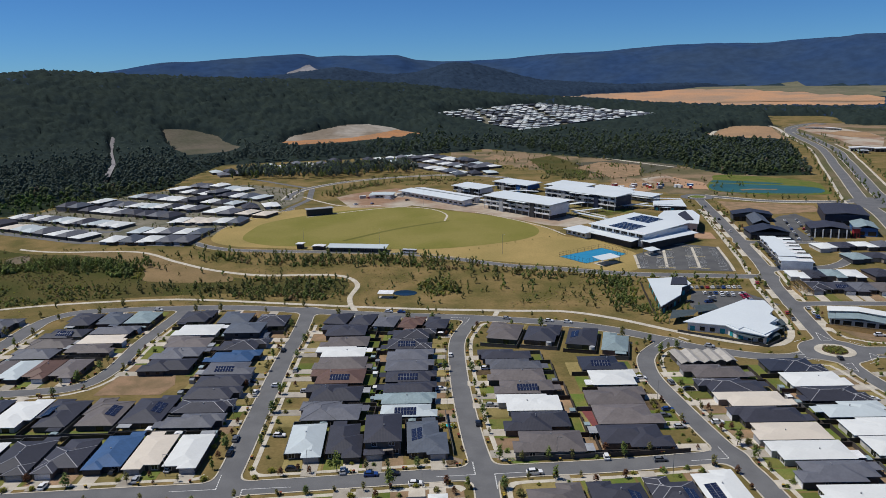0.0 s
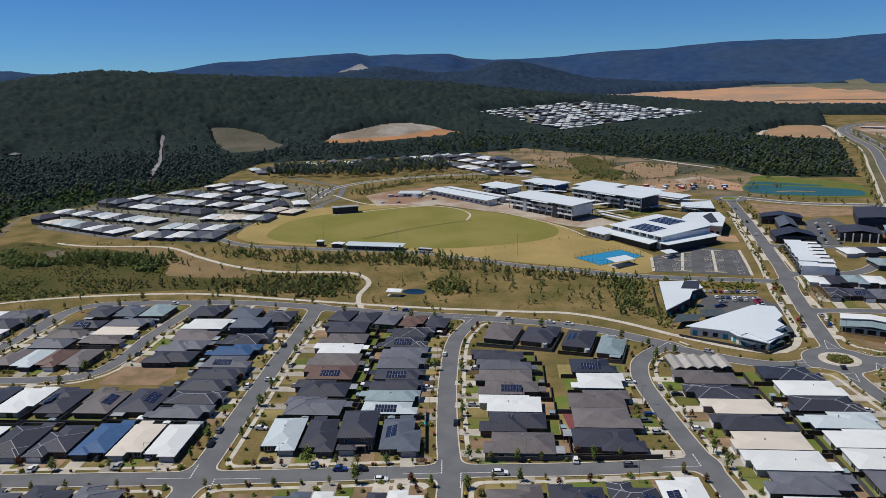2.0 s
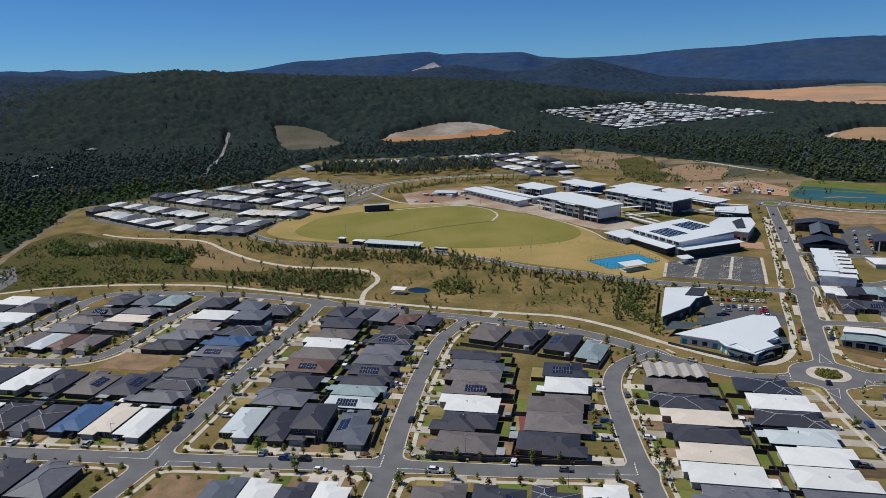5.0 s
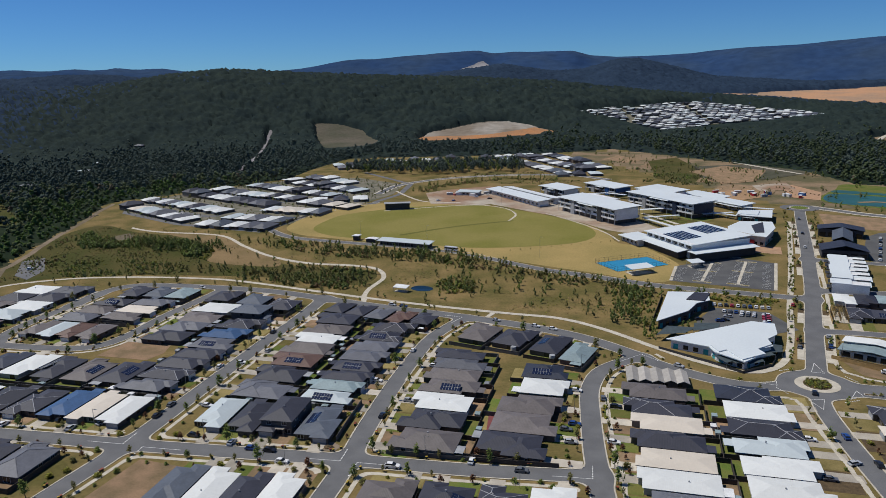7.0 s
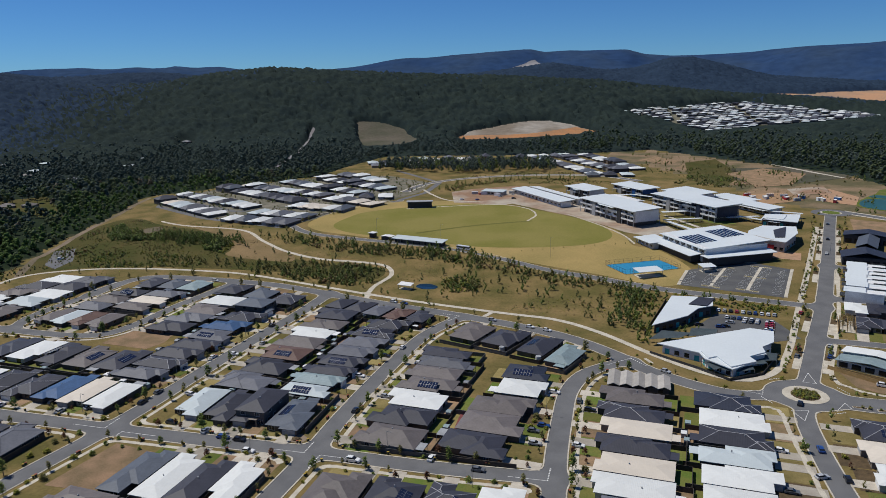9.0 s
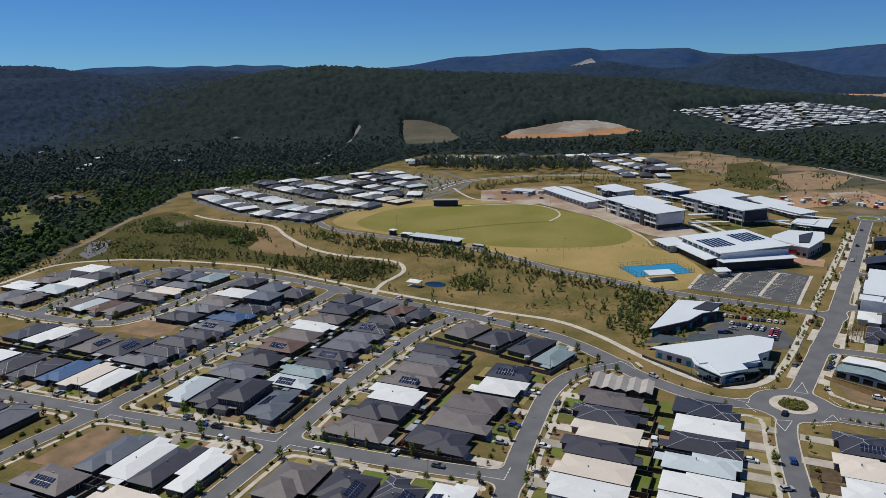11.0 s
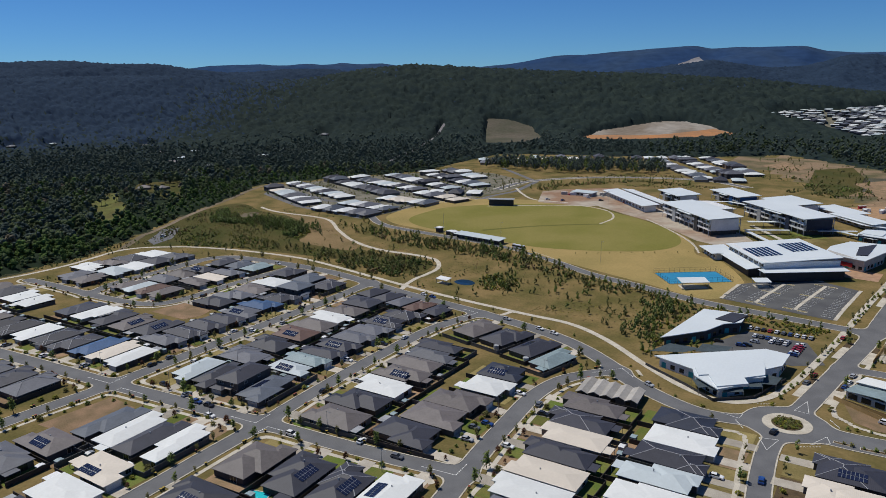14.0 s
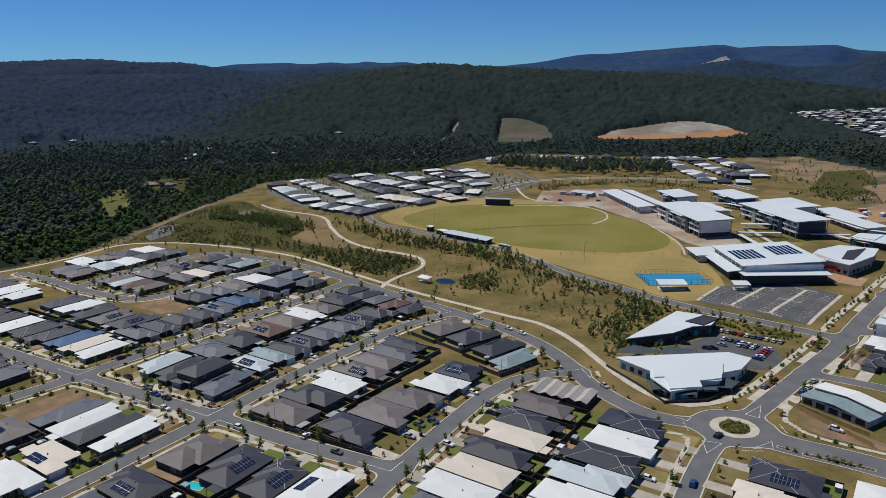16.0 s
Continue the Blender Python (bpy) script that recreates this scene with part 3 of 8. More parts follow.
# ---- sports ground, fields and clearings ----
sheet("oval_surround", rounded([(-186, 527), (-188, 564), (-180, 608), (-147, 637), (-97, 651), (-55, 648), (-14, 623), (29, 593), (67, 551), (79, 516), (98, 505), (120, 460), (108, 430), (68, 440), (15, 458), (-43, 479), (-83, 489), (-133, 499), (-165, 507)]), 0.06, M["straw"], "straw-coloured dry grass round the oval", category="sports ground")
sheet("oval", rounded([(-161, 525), (-163, 560), (-155, 585), (-123, 615), (-90, 632), (-55, 641), (-14, 623), (29, 593), (58, 556), (60, 525), (36, 503), (-23, 487), (-84, 499), (-133, 505)]), 0.10, M["turf"], "green-yellow mown turf of a sports oval", category="sports ground")
sheet("court", [(67.5, 462), (81.5, 445), (112, 465), (99, 481)], 0.14, M["court"], "blue acrylic sports court", category="court")
sheet("car_park", [(116, 462), (112, 433), (168, 425), (176, 478), (157, 487), (144, 484)], 0.08, M["tar"], "dark asphalt school car park", category="car park")
sheet("clearing", CLEARING, 1.2, M["paddock"], "brown cleared paddock among the woods", category="field")
sheet("earthworks", RED_FIELD, 1.2, M["fill"], "grey and orange earthworks among the woods", category="field")
sheet("earthworks", [(-304, 1240), (-309, 1312), (-230, 1335), (-190, 1352), (-150, 1392), (-112, 1425), (-50, 1386), (-145, 1322), (-203, 1275)], 2.6, M["orange"], "orange clay edge of the earthworks", category="field")
sheet("trail", [(-609, 1282), (-604, 1286), (-574, 1206), (-480, 1012), (-410, 838), (-416, 838), (-490, 1012), (-583, 1206)], 2.5, M["scar"], "pale dirt trail through the woods", category="trail")
sheet("service_track", [(-303, 345), (-316, 360), (-339, 391), (-348, 426), (-370, 480), (-386, 524), (-404, 564), (-417, 600), (-413, 602), (-399, 565), (-381, 525), (-365, 481), (-343, 427), (-334, 392), (-311, 363), (-300, 348)], 0.1, M["silt"], "pale gravel service track along the woods", category="track")
sheet("gravel_pad", [(-312.5, 378.2), (-338.1, 410.1), (-325.9, 419.3), (-302.4, 393.3), (-295.2, 371.0)], 0.12, M["asphalt"], "worn grey parking pad beside the service track", category="track")
sheet("estate_lots", [(-396, 603), (-372, 566), (-290, 532), (-203, 516), (-190, 540), (-160, 640), (-150, 690), (-160, 755), (-230, 800), (-290, 800), (-330, 745), (-372, 690)], 0.05, M["lots"], "streets, yards and driveways of the estate", category="ground")
sheet("vacant_lot", [(-64, 155), (-46, 157), (-46, 182), (-62, 183)], 0.07, M["bare"], "empty house lot of bare brown earth", category="lot")
sheet("vacant_lot", [(-147, 262), (-146, 281), (-122, 284), (-118, 272), (-120, 262)], 0.07, M["bare"], "empty house lot of bare brown earth", category="lot")
sheet("vacant_lot", [(180, 327), (203, 317), (216, 312), (216, 308.5), (191, 308.5), (184, 312.5)], 0.07, M["bare"], "empty house lot of bare brown earth", category="lot")
sheet("scrub_floor", rounded([(-362, 472), (-351, 436), (-337, 394), (-318, 366), (-303, 355), (-296, 364), (-280, 377), (-265, 388), (-230, 397), (-140, 405), (-75, 400), (-72, 425), (-130, 428), (-170, 445), (-200, 470), (-235, 488), (-300, 493), (-345, 512), (-362, 505)]), 0.04, M["wet"], "olive marshy creek flat", category="ground")
sheet("dry_slope", rounded([(-282, 497), (-229, 494), (-190, 468), (-157, 446), (-146, 438), (-143, 424), (-193, 427), (-200, 440), (-213, 458), (-240, 478)]), 0.07, M["slope"], "dry tan grass slope of the park", category="ground")
sheet("dry_basin", rounded([(-314, 478), (-309, 490), (-300, 485), (-296, 473), (-305, 468)]), 0.08, M["silt"], "grey dried-out basin in the marsh", category="ground")
sheet("quarry_scar", [(-869, 3851), (-840, 3960), (-780, 4060), (-740, 4010), (-696, 3971), (-760, 3930)], 6, M["scar"], "pale quarry scar on the far range", category="quarry")
for _glade, _mat in ((GLADE, "glade"), (GLADE_B, "wet")):
    sheet("glade", _glade, 0.3, M[_mat], "green grassed clearing in the woods", category="field")
sheet("creek_pool", rounded([(-38, 399), (-32, 395.5), (-26, 397), (-25, 402), (-31, 405), (-37, 403.5)]), 0.12, M["creek"], "dark creek pool in the park", category="pond")
sheet("school_yard", [(-50, 655), (-10, 625), (30, 596), (70, 553), (86, 545), (110, 560), (96, 585), (30, 660), (-30, 715), (-60, 690)], 0.05, M["works"], "bare sandy building ground of the school", category="ground")
sheet("pond_bank", rounded([(247, 700), (262, 742), (274, 765), (291, 800), (332, 779), (366, 738), (356, 690), (342, 660), (281, 668)]), 0.15, M["lawn"], "green grassed bank of the pond", category="bank")
sheet("pond", rounded([(252, 696), (264, 737), (300, 727), (349, 702), (340, 668), (282, 675)]), 0.25, M["water"], "green-blue basin of a stormwater pond", category="pond")
sheet("pond", rounded([(268, 746), (276, 760), (302, 748), (330, 731), (326, 724), (300, 735)]), 0.25, M["water"], "narrow upper arm of the stormwater pond", category="pond")
sheet("sandy_bank", [(163, 503), (164, 521), (186, 518.5), (184, 500)], 0.12, M["clay"], "bare orange earth beside the school car park", category="ground")
sheet("haul_road", [(149, 1040), (197, 986), (238, 909), (263, 868), (267, 870), (243, 911), (201, 988), (152, 1044)], 0.6, M["concrete"], "pale new concrete kerb of a road under construction", category="road")
sheet("bare_patch", [(147, 885), (190, 940), (232, 898), (209, 811), (173, 790), (167, 836)], 0.3, M["bare"], "bare scraped earth of the building land", category="ground")
sheet("sand_spit", [(276, 690), (290, 694), (310, 690), (311, 694), (290, 699), (275, 695)], 0.4, M["bare"], "sandy spit across the pond", category="bank")
sheet("red_paving", [(44.5, 228.2), (48.1, 227.8), (46.1, 242.7), (42.5, 243.0)], 0.14, M["red_paving"], "red painted paving in a back yard", category="paving")


sheet("gravel_yard", [(-10.6, 201.5), (-10.3, 206), (-4.5, 208.5), (-0.6, 206), (-1.4, 202.2)], 0.09, M["silt"], "unfinished gravel front yard", category="yard")
sheet("green_verge", [(12.4, 205.5), (12.6, 212), (14.5, 214), (15.6, 206), (23, 204.6), (23, 202.8), (16.6, 202.4)], 0.07, M["lawn"], "green watered corner verge", category="lawn")


def ribbon(name, pts, w, lift, mat, label, category="road"):
    """A strip of even width along a rounded line."""
    line = smooth_line(pts, 8.0)
    d = np.gradient(line, axis=0)
    d /= np.linalg.norm(d, axis=1, keepdims=True)
    side = np.stack([-d[:, 1], d[:, 0]], -1) * w / 2
    v = [(x, y, land(x, y) + lift) for x, y in np.vstack([line + side, line - side])]
    n = len(line)
    f = [(n + i, n + i + 1, i + 1, i) for i in range(n - 1)]
    return tagged(new(name, mesh_of(name, v, f, mat)), label, category, kind="structure")


ribbon("mown_strip", [(-84.0, 515.5), (-48.4, 549.0), (-5.8, 576.1)], 3.5, 0.14, M["mown"], "darker worn strip across the oval turf", "sports ground")
_far_road = [(-166, 690), (-166, 735), (-155, 768), (-120, 808), (-62, 838), (10, 845), (60, 812)]
ribbon("verge", _far_road, 11.0, 0.16, M["concrete"], "pale concrete verge of the estate road", "verge")
ribbon("estate_road", _far_road, 7.0, 0.2, M["asphalt"], "grey asphalt estate road beyond the school")
sheet("site_ground", [(-118, 700), (-104, 722), (-63, 752), (-30, 735), (-10, 690), (-28, 662), (-47, 640), (-96, 642)], 0.1, M["works"], "bare earth of the school building site", category="ground")
for _name, _pts, _mat, _label in (("gravel_pad", [(201.7, 781.8), (236.8, 806.2), (239.0, 764.6), (204.4, 745.2)], "works", "pale gravel pad on the building land"), ("scrub_patch", [(101.3, 983.1), (137.9, 1027.3), (166.2, 873.4), (145.9, 791.4), (109.6, 825.6)], "wet", "dark scrubby hollow of the building land"), ("grey_patch", [(154.4, 932.9), (252.2, 967.6), (275.8, 882.2), (222.0, 827.2), (155.8, 832.3)], "paddock", "grey-brown graded earth of the building land"), ("bare_patch", [(128.9, 722.7), (195.0, 758.5), (210.2, 718.6), (159.9, 673.9), (123.7, 679.5)], "sand", "orange scraped earth of the building land")):
    sheet(_name, _pts, 0.28, M[_mat], _label, category="ground")
_ring = [(223.2 + math.cos(a), 660.7 + math.sin(a)) for a in np.linspace(0, 2 * math.pi, 28, endpoint=False)]
for _r, _lift, _mat, _label in ((15.0, 0.22, "asphalt", "asphalt ring of the avenue's end roundabout"), (8.0, 0.3, "concrete", "pale kerb of the end roundabout"), (6.8, 0.4, "lawn", "grassed middle of the end roundabout")):
    sheet("end_roundabout", [(223.2 + (x - 223.2) * _r, 660.7 + (y - 660.7) * _r) for x, y in _ring], _lift, M[_mat], _label, category="road")
sheet("building_site", [(233, 637), (270, 624), (305, 608), (297, 583), (262, 576), (228, 588)], 0.12, M["bare"], "graded bare earth beside the avenue", category="ground")
ribbon("verge", [(231, 668), (246, 655), (280, 632), (346, 620)], 13.0, 0.14, M["concrete"], "pale concrete verge of the connecting road", "verge")
ribbon("connecting_road", [(231, 668), (246, 655), (280, 632), (352, 619)], 7.5, 0.2, M["asphalt"], "grey asphalt road between the pond and the shops")
_west_lanes = [(312, 497), (335, 560), (356, 627), (411, 760), (458, 875), (482, 931), (530, 1055), (571, 1201), (603, 1318), (640, 1380), (716, 1440)]
_east_lanes = [(333, 490), (357, 560), (380, 640), (425, 750), (476, 872), (498, 927), (527, 996), (561, 1104), (601, 1243), (613, 1318), (650, 1368), (722, 1424)]
ribbon("arterial_verge", [((a + c) / 2, (b + d) / 2) for (a, b), (c, d) in zip(_west_lanes, _east_lanes)], 46.0, 0.12, M["roadside"], "mulched and grassed verges of the arterial road", "verge")
for _lane, _word in ((_west_lanes, "western"), (_east_lanes, "eastern")):
    ribbon("arterial_kerb", _lane, 12.0, 0.26, M["concrete"], f"pale concrete kerbs of the {_word} carriageway", "kerb")
    ribbon("arterial_road", _lane, 10.4, 0.34, M["asphalt"], f"grey asphalt {_word} carriageway of the arterial road")
for _off, _lane in ((-14.0, _west_lanes), (14.0, _east_lanes)):
    ribbon("arterial_path", [(x + _off, y - _off * 0.36) for x, y in _lane[:8]], 2.6, 0.3, M["concrete"], "pale concrete footpath beside the arterial road", "path")
sheet("arterial_junction", [(338, 594), (346, 632), (362, 640), (388, 632), (374, 586)], 0.42, M["asphalt"], "wide asphalt junction of the arterial road", category="road")
sheet("sandy_field", [(483, 1342), (561, 1447), (600, 1378), (541, 1190), (525, 1172), (452, 1213)], 0.6, M["sand"], "tan graded field beside the arterial road", category="field")
ribbon("field_path", [(436, 1240), (483, 1345), (560, 1448), (604, 1384), (560, 1215)], 7.0, 0.8, M["concrete"], "pale gravel track round the field", "track")
sheet("civil_works", [(634, 1352), (700, 1418), (712, 1300), (712, 1235), (690, 1170), (607, 1030), (590, 1080), (622, 1200)], 0.5, M["works"], "pale gravel and clay of road works", category="ground")
sheet("civil_works", [(640, 1262), (690, 1298), (712, 1262), (700, 1190), (652, 1190)], 0.9, M["sand"], "tan graded pad among the road works", category="ground")
for _x0, _y0, _x1, _y1 in ((700, 1900, 1190, 1700), (640, 2140, 760, 2090), (820, 2270, 1240, 2120)):
    ribbon("clay_track", [(_x0, _y0), ((_x0 + _x1) / 2, (_y0 + _y1) / 2 + 20), (_x1, _y1)], 18.0, 1.2, M["sand"], "pale haul track across the cleared clay", "track")


# ---- houses ----
def hip(x0, x1, y0, y1, z, pitch, thick=0.18):
    """A hipped roof over a rectangle, ridge along the longer side, with a fascia edge."""
    w, d = x1 - x0, y1 - y0
    r = min(w, d) / 2
    top = z + r * math.tan(radians(pitch))
    if d >= w:
        a, b = ((x0 + x1) / 2, y0 + r * 0.98, top), ((x0 + x1) / 2, y1 - r * 0.98, top)
    else:
        a, b = (x0 + r * 0.98, (y0 + y1) / 2, top), (x1 - r * 0.98, (y0 + y1) / 2, top)
    v = [(x0, y0, z), (x1, y0, z), (x1, y1, z), (x0, y1, z), a, b]
    v += [(x0, y0, z - thick), (x1, y0, z - thick), (x1, y1, z - thick), (x0, y1, z - thick)]
    if d >= w:
        f = [(0, 1, 4), (1, 2, 5, 4), (2, 3, 5), (3, 0, 4, 5)]
    else:
        f = [(0, 1, 5, 4), (1, 2, 5), (2, 3, 4, 5), (3, 0, 4)]
    f += [(1, 0, 6, 7), (2, 1, 7, 8), (3, 2, 8, 9), (0, 3, 9, 6), (9, 8, 7, 6)]
    return v, f


def gable(x0, x1, y0, y1, z, pitch, thick=0.18):
    """A low gabled roof, ridge along y."""
    xm, top = (x0 + x1) / 2, z + (x1 - x0) / 2 * math.tan(radians(pitch))
    v = [(x0, y0, z), (xm, y0, top), (x1, y0, z), (x0, y1, z), (xm, y1, top), (x1, y1, z)]
    v += [(a, b, c - thick) for a, b, c in v]
    f = [(0, 1, 4, 3), (1, 2, 5, 4), (7, 6, 9, 10), (8, 7, 10, 11), (0, 3, 9, 6), (5, 2, 8, 11), (1, 0, 6, 7), (2, 1, 7, 8), (3, 4, 10, 9), (4, 5, 11, 10)]
    return v, f


def cap_lines(x0, x1, y0, y1, z, pitch):
    """Thin cappings over the ridge and hips of hip()."""
    v, f = hip(x0, x1, y0, y1, z, pitch)
    pairs = [(4, 5)] + ([(0, 4), (1, 4), (2, 5), (3, 5)] if y1 - y0 >= x1 - x0 else [(0, 4), (3, 4), (1, 5), (2, 5)])
    solids = []
    for a, b in pairs:
        p, q = Vector(v[a]), Vector(v[b])
        t = (q - p).normalized()
        s = t.cross(Vector((0, 0, 1))).normalized() * 0.13
        up = Vector((0, 0, 0.08))
        vs = [p - s, p + s, q + s, q - s, p - s * 0.4 + up, p + s * 0.4 + up, q + s * 0.4 + up, q - s * 0.4 + up]
        solids.append(([tuple(c) for c in vs], BOX_F))
    return merged(*solids)


def window(parent, x, y, z, w, h, facing):
    """A framed window on a wall; facing is the wall's outward side."""
    def lay(a, b, c, d, e, g):
        return {"f": box(x + a, x + b, y - d, y - c, z + e, z + g), "b": box(x + a, x + b, y + c, y + d, z + e, z + g), "l": box(x - d, x - c, y + a, y + b, z + e, z + g), "r": box(x + c, x + d, y + a, y + b, z + e, z + g)}[facing]
    win = piece("window", *lay(-w / 2, w / 2, -0.02, 0.03, 0, h), M["glass"], parent)
    if parent.location.y > 228:
        return
    fr = merged(lay(-w / 2 - 0.07, -w / 2, -0.02, 0.07, -0.07, h + 0.07), lay(w / 2, w / 2 + 0.07, -0.02, 0.07, -0.07, h + 0.07), lay(-w / 2, w / 2, -0.02, 0.07, -0.07, 0), lay(-w / 2, w / 2, -0.02, 0.07, h, h + 0.07), lay(-0.03, 0.03, 0.03, 0.06, 0, h))
    piece("window_frame", *fr, M["white"] if (int(x * 7 + z) % 3) else M["dark"], win)


ROOFS = {"k": "charcoal", "g": "mid-grey", "b": "slate-grey", "n": "taupe", "r": "red-brown", "w": "white", "p": "pale grey", "c": "cream", "B": "deep blue", "t": "blue-grey", "N": "navy"}
WALLS = {"a": "beige rendered", "b": "brown brick", "c": "pale rendered", "d": "dark clad", "e": "tan brick"}
ANGLE = {"S": 0, "E": 90, "N": 180, "W": 270}
rng = random.Random(7)


def solar_array(parent, x, y, nx, ny, z, pitch, slope):
    """Rows of panels lying on a roof plane that falls towards slope ("l", "r", "f", "b")."""
    pw, ph, ends = 1.0, 1.65, []
    for i in range(nx):
        for j in range(ny):
            u, v = (i - (nx - 1) / 2) * (pw + 0.13), (j - (ny - 1) / 2) * (ph + 0.15)
            if slope in "lr":
                s = -1 if slope == "r" else 1
                q = [(v - ph / 2, u - pw / 2), (v + ph / 2, u - pw / 2), (v + ph / 2, u + pw / 2), (v - ph / 2, u + pw / 2)]
                pts = [(x + a, y + b, z + s * a * math.tan(radians(pitch)) + 0.14) for a, b in q]
            else:
                s = -1 if slope == "b" else 1
                q = [(u - pw / 2, v - ph / 2), (u + pw / 2, v - ph / 2), (u + pw / 2, v + ph / 2), (u - pw / 2, v + ph / 2)]
                pts = [(x + a, y + b, z + s * b * math.tan(radians(pitch)) + 0.14) for a, b in q]
            vs = [(a, b, c - 0.07) for a, b, c in pts] + pts
            piece("solar_panel", vs, BOX_F, M["solar"], parent)
            c0, c1 = pts[0], pts[2]
            ends.append(c0), ends.append(c1)
    lo = [(min(p[k] for p in ends), max(p[k] for p in ends)) for k in (0, 1)]
    (xa, xb), (ya, yb) = lo
    lean = math.tan(radians(pitch))
    tilt = {"l": (lean, 0), "r": (-lean, 0), "f": (0, lean), "b": (0, -lean)}[slope]
    q = [(a, b, z + tilt[0] * (a - x) + tilt[1] * (b - y) + 0.06) for a, b in ((xa, ya), (xb, ya), (xb, yb), (xa, yb))]
    piece("mounting_tray", q + [(a, b, c + 0.03) for a, b, c in q], BOX_F, M["steel"], parent)


def house(x, y, w, d, front, code, turn=0.0, solar=0, storeys=1, detail=True, group="houses of the estate"):
    """A detached house: w across its front, d deep, the front facing the street."""
    wall = rng.choice("abbbdde") if code not in "wc" else rng.choice("abce")
    white = code in "wc"
    pitch = rng.choice((14, 16, 19)) if not white else rng.choice((6, 8, 10))
    z = gz(y)
    flip = rng.choice((-1, 1))
    h = 2.65 if storeys == 1 else 5.3
    label = f"{'two-storey' if storeys == 2 else 'single-storey'} {WALLS[wall]} house with a {ROOFS[code]} {'metal' if white or code in 'Bpt' else 'tiled'} hip roof"
    r = root("house", x, y, z, ANGLE[front] + turn, label=label, category="house", group=group)
    wm, rm = M["wall_" + wall], M["roof_" + code]
    gw = min(6.2, w * 0.5)
    out = rng.choice((1.6, 2.4, 3.2))
    hw, hd = w / 2, d / 2
    gx0, gx1 = (-hw, -hw + gw) if flip > 0 else (hw - gw, hw)
    y0 = -hd + out
    step = rng.choice((0, 0, 1.2, 2.5))
    bx0, bx1 = (-hw + step, hw) if flip > 0 else (-hw, hw - step)
    ym = hd - rng.uniform(0.25, 0.5) * d
    piece("wall", *merged(box(-hw, hw, y0, ym, -0.3, h), box(bx0, bx1, ym, hd, -0.3, h), box(gx0, gx1, -hd, y0, -0.3, 2.65)), wm, r)
    e = 0.55
    ridge = min(w, d) / 2 + e
    main = (-hw - e, hw + e, y0 - e, ym + e + 2.0) if step and storeys == 1 else (-hw - e, hw + e, y0 - e, hd + e)
    roofs = [hip(*main, h, pitch)]
    if step and storeys == 1:
        roofs.append(hip(bx0 - e, bx1 + e, ym - 6, hd + e, h - 0.02, pitch))
    if storeys == 2:
        roofs.append(hip(gx0 - e, gx1 + e, -hd - e, y0 + 0.2, 2.7, pitch))
    else:
        roofs.append(hip(gx0 - e, gx1 + e, -hd - e, y0 + gw * 0.9, h + 0.02, pitch))
    piece("roof", *merged(*roofs), rm, r, uv=True)
    if detail:
        caps = [cap_lines(*main, h + 0.02, pitch)]
        if storeys == 1:
            caps.append(cap_lines(gx0 - e, gx1 + e, -hd - e, y0 + gw * 0.9, h + 0.04, pitch))
        if code in "kgbnrN" and rng.random() < 0.24:
            for one in caps:
                for k in range(5):
                    piece("ridge_capping", [tuple(c) for c in one[0][k * 8:k * 8 + 8]], BOX_F, M["cap"] if code in "kN" else rm, r)
        gm = M["white"] if rng.random() < 0.4 else M["greypanel"] if rng.random() < 0.6 else M["dark"]
        gc = (gx0 + gx1) / 2
        piece("garage_door", *merged(*[box(gc - 2.4, gc + 2.4, -hd - 0.06, -hd + 0.02, 0.05 + k * 0.55, 0.05 + k * 0.55 + 0.52) for k in range(4)]), gm, r)
        dx = gx1 + 1.3 if flip > 0 else gx0 - 1.3
        piece("front_door", *box(dx - 0.5, dx + 0.5, y0 - 0.06, y0 + 0.02, 0.05, 2.15), M["dark"], r)
        fx = (gx1 + 2.4 + hw) / 2 if flip > 0 else (gx0 - 2.4 - hw) / 2
        window(r, fx, y0, 0.7, 1.9, 1.5, "f")
        for s, fc in ((-hw, "l"), (hw, "r")):
            for yy in (y0 + (ym - y0) * 0.3, y0 + (ym - y0) * 0.75):
                window(r, s, yy, 1.0, 1.6, 1.1, fc)
        window(r, (bx0 + bx1) / 2 - 2, hd, 0.1, 2.6, 2.05, "b")
        if storeys == 2:
            for xx in (-hw * 0.5, hw * 0.5):
                window(r, xx, y0, 3.6, 1.7, 1.2, "f")
                window(r, xx, hd, 3.6, 1.7, 1.2, "b")
            for yy in (-hd * 0.3, hd * 0.4):
                window(r, -hw, yy, 3.6, 1.5, 1.1, "l")
                window(r, hw, yy, 3.6, 1.5, 1.1, "r")
            piece("balcony", *merged(box(dx - 2, dx + 2, y0 - 1.8, y0, 2.7, 2.9), box(dx - 2, dx - 1.7, y0 - 1.8, y0 - 1.5, -0.2, 2.7), box(dx + 1.7, dx + 2, y0 - 1.8, y0 - 1.5, -0.2, 2.7)), M["wall_a"], r)
        if rng.random() < 0.5 and storeys == 1:
            px = rng.choice((bx0 + 2.6, bx1 - 2.6))
            piece("patio_roof", *merged(box(px - 2.4, px + 2.4, hd, hd + 3.4, 2.35, 2.5), box(px - 2.3, px - 2.18, hd + 3.2, hd + 3.32, -0.2, 2.35), box(px + 2.18, px + 2.3, hd + 3.2, hd + 3.32, -0.2, 2.35)), rng.choice((M["greypanel"], rm, rm, M["white"] if white else rm)), r)
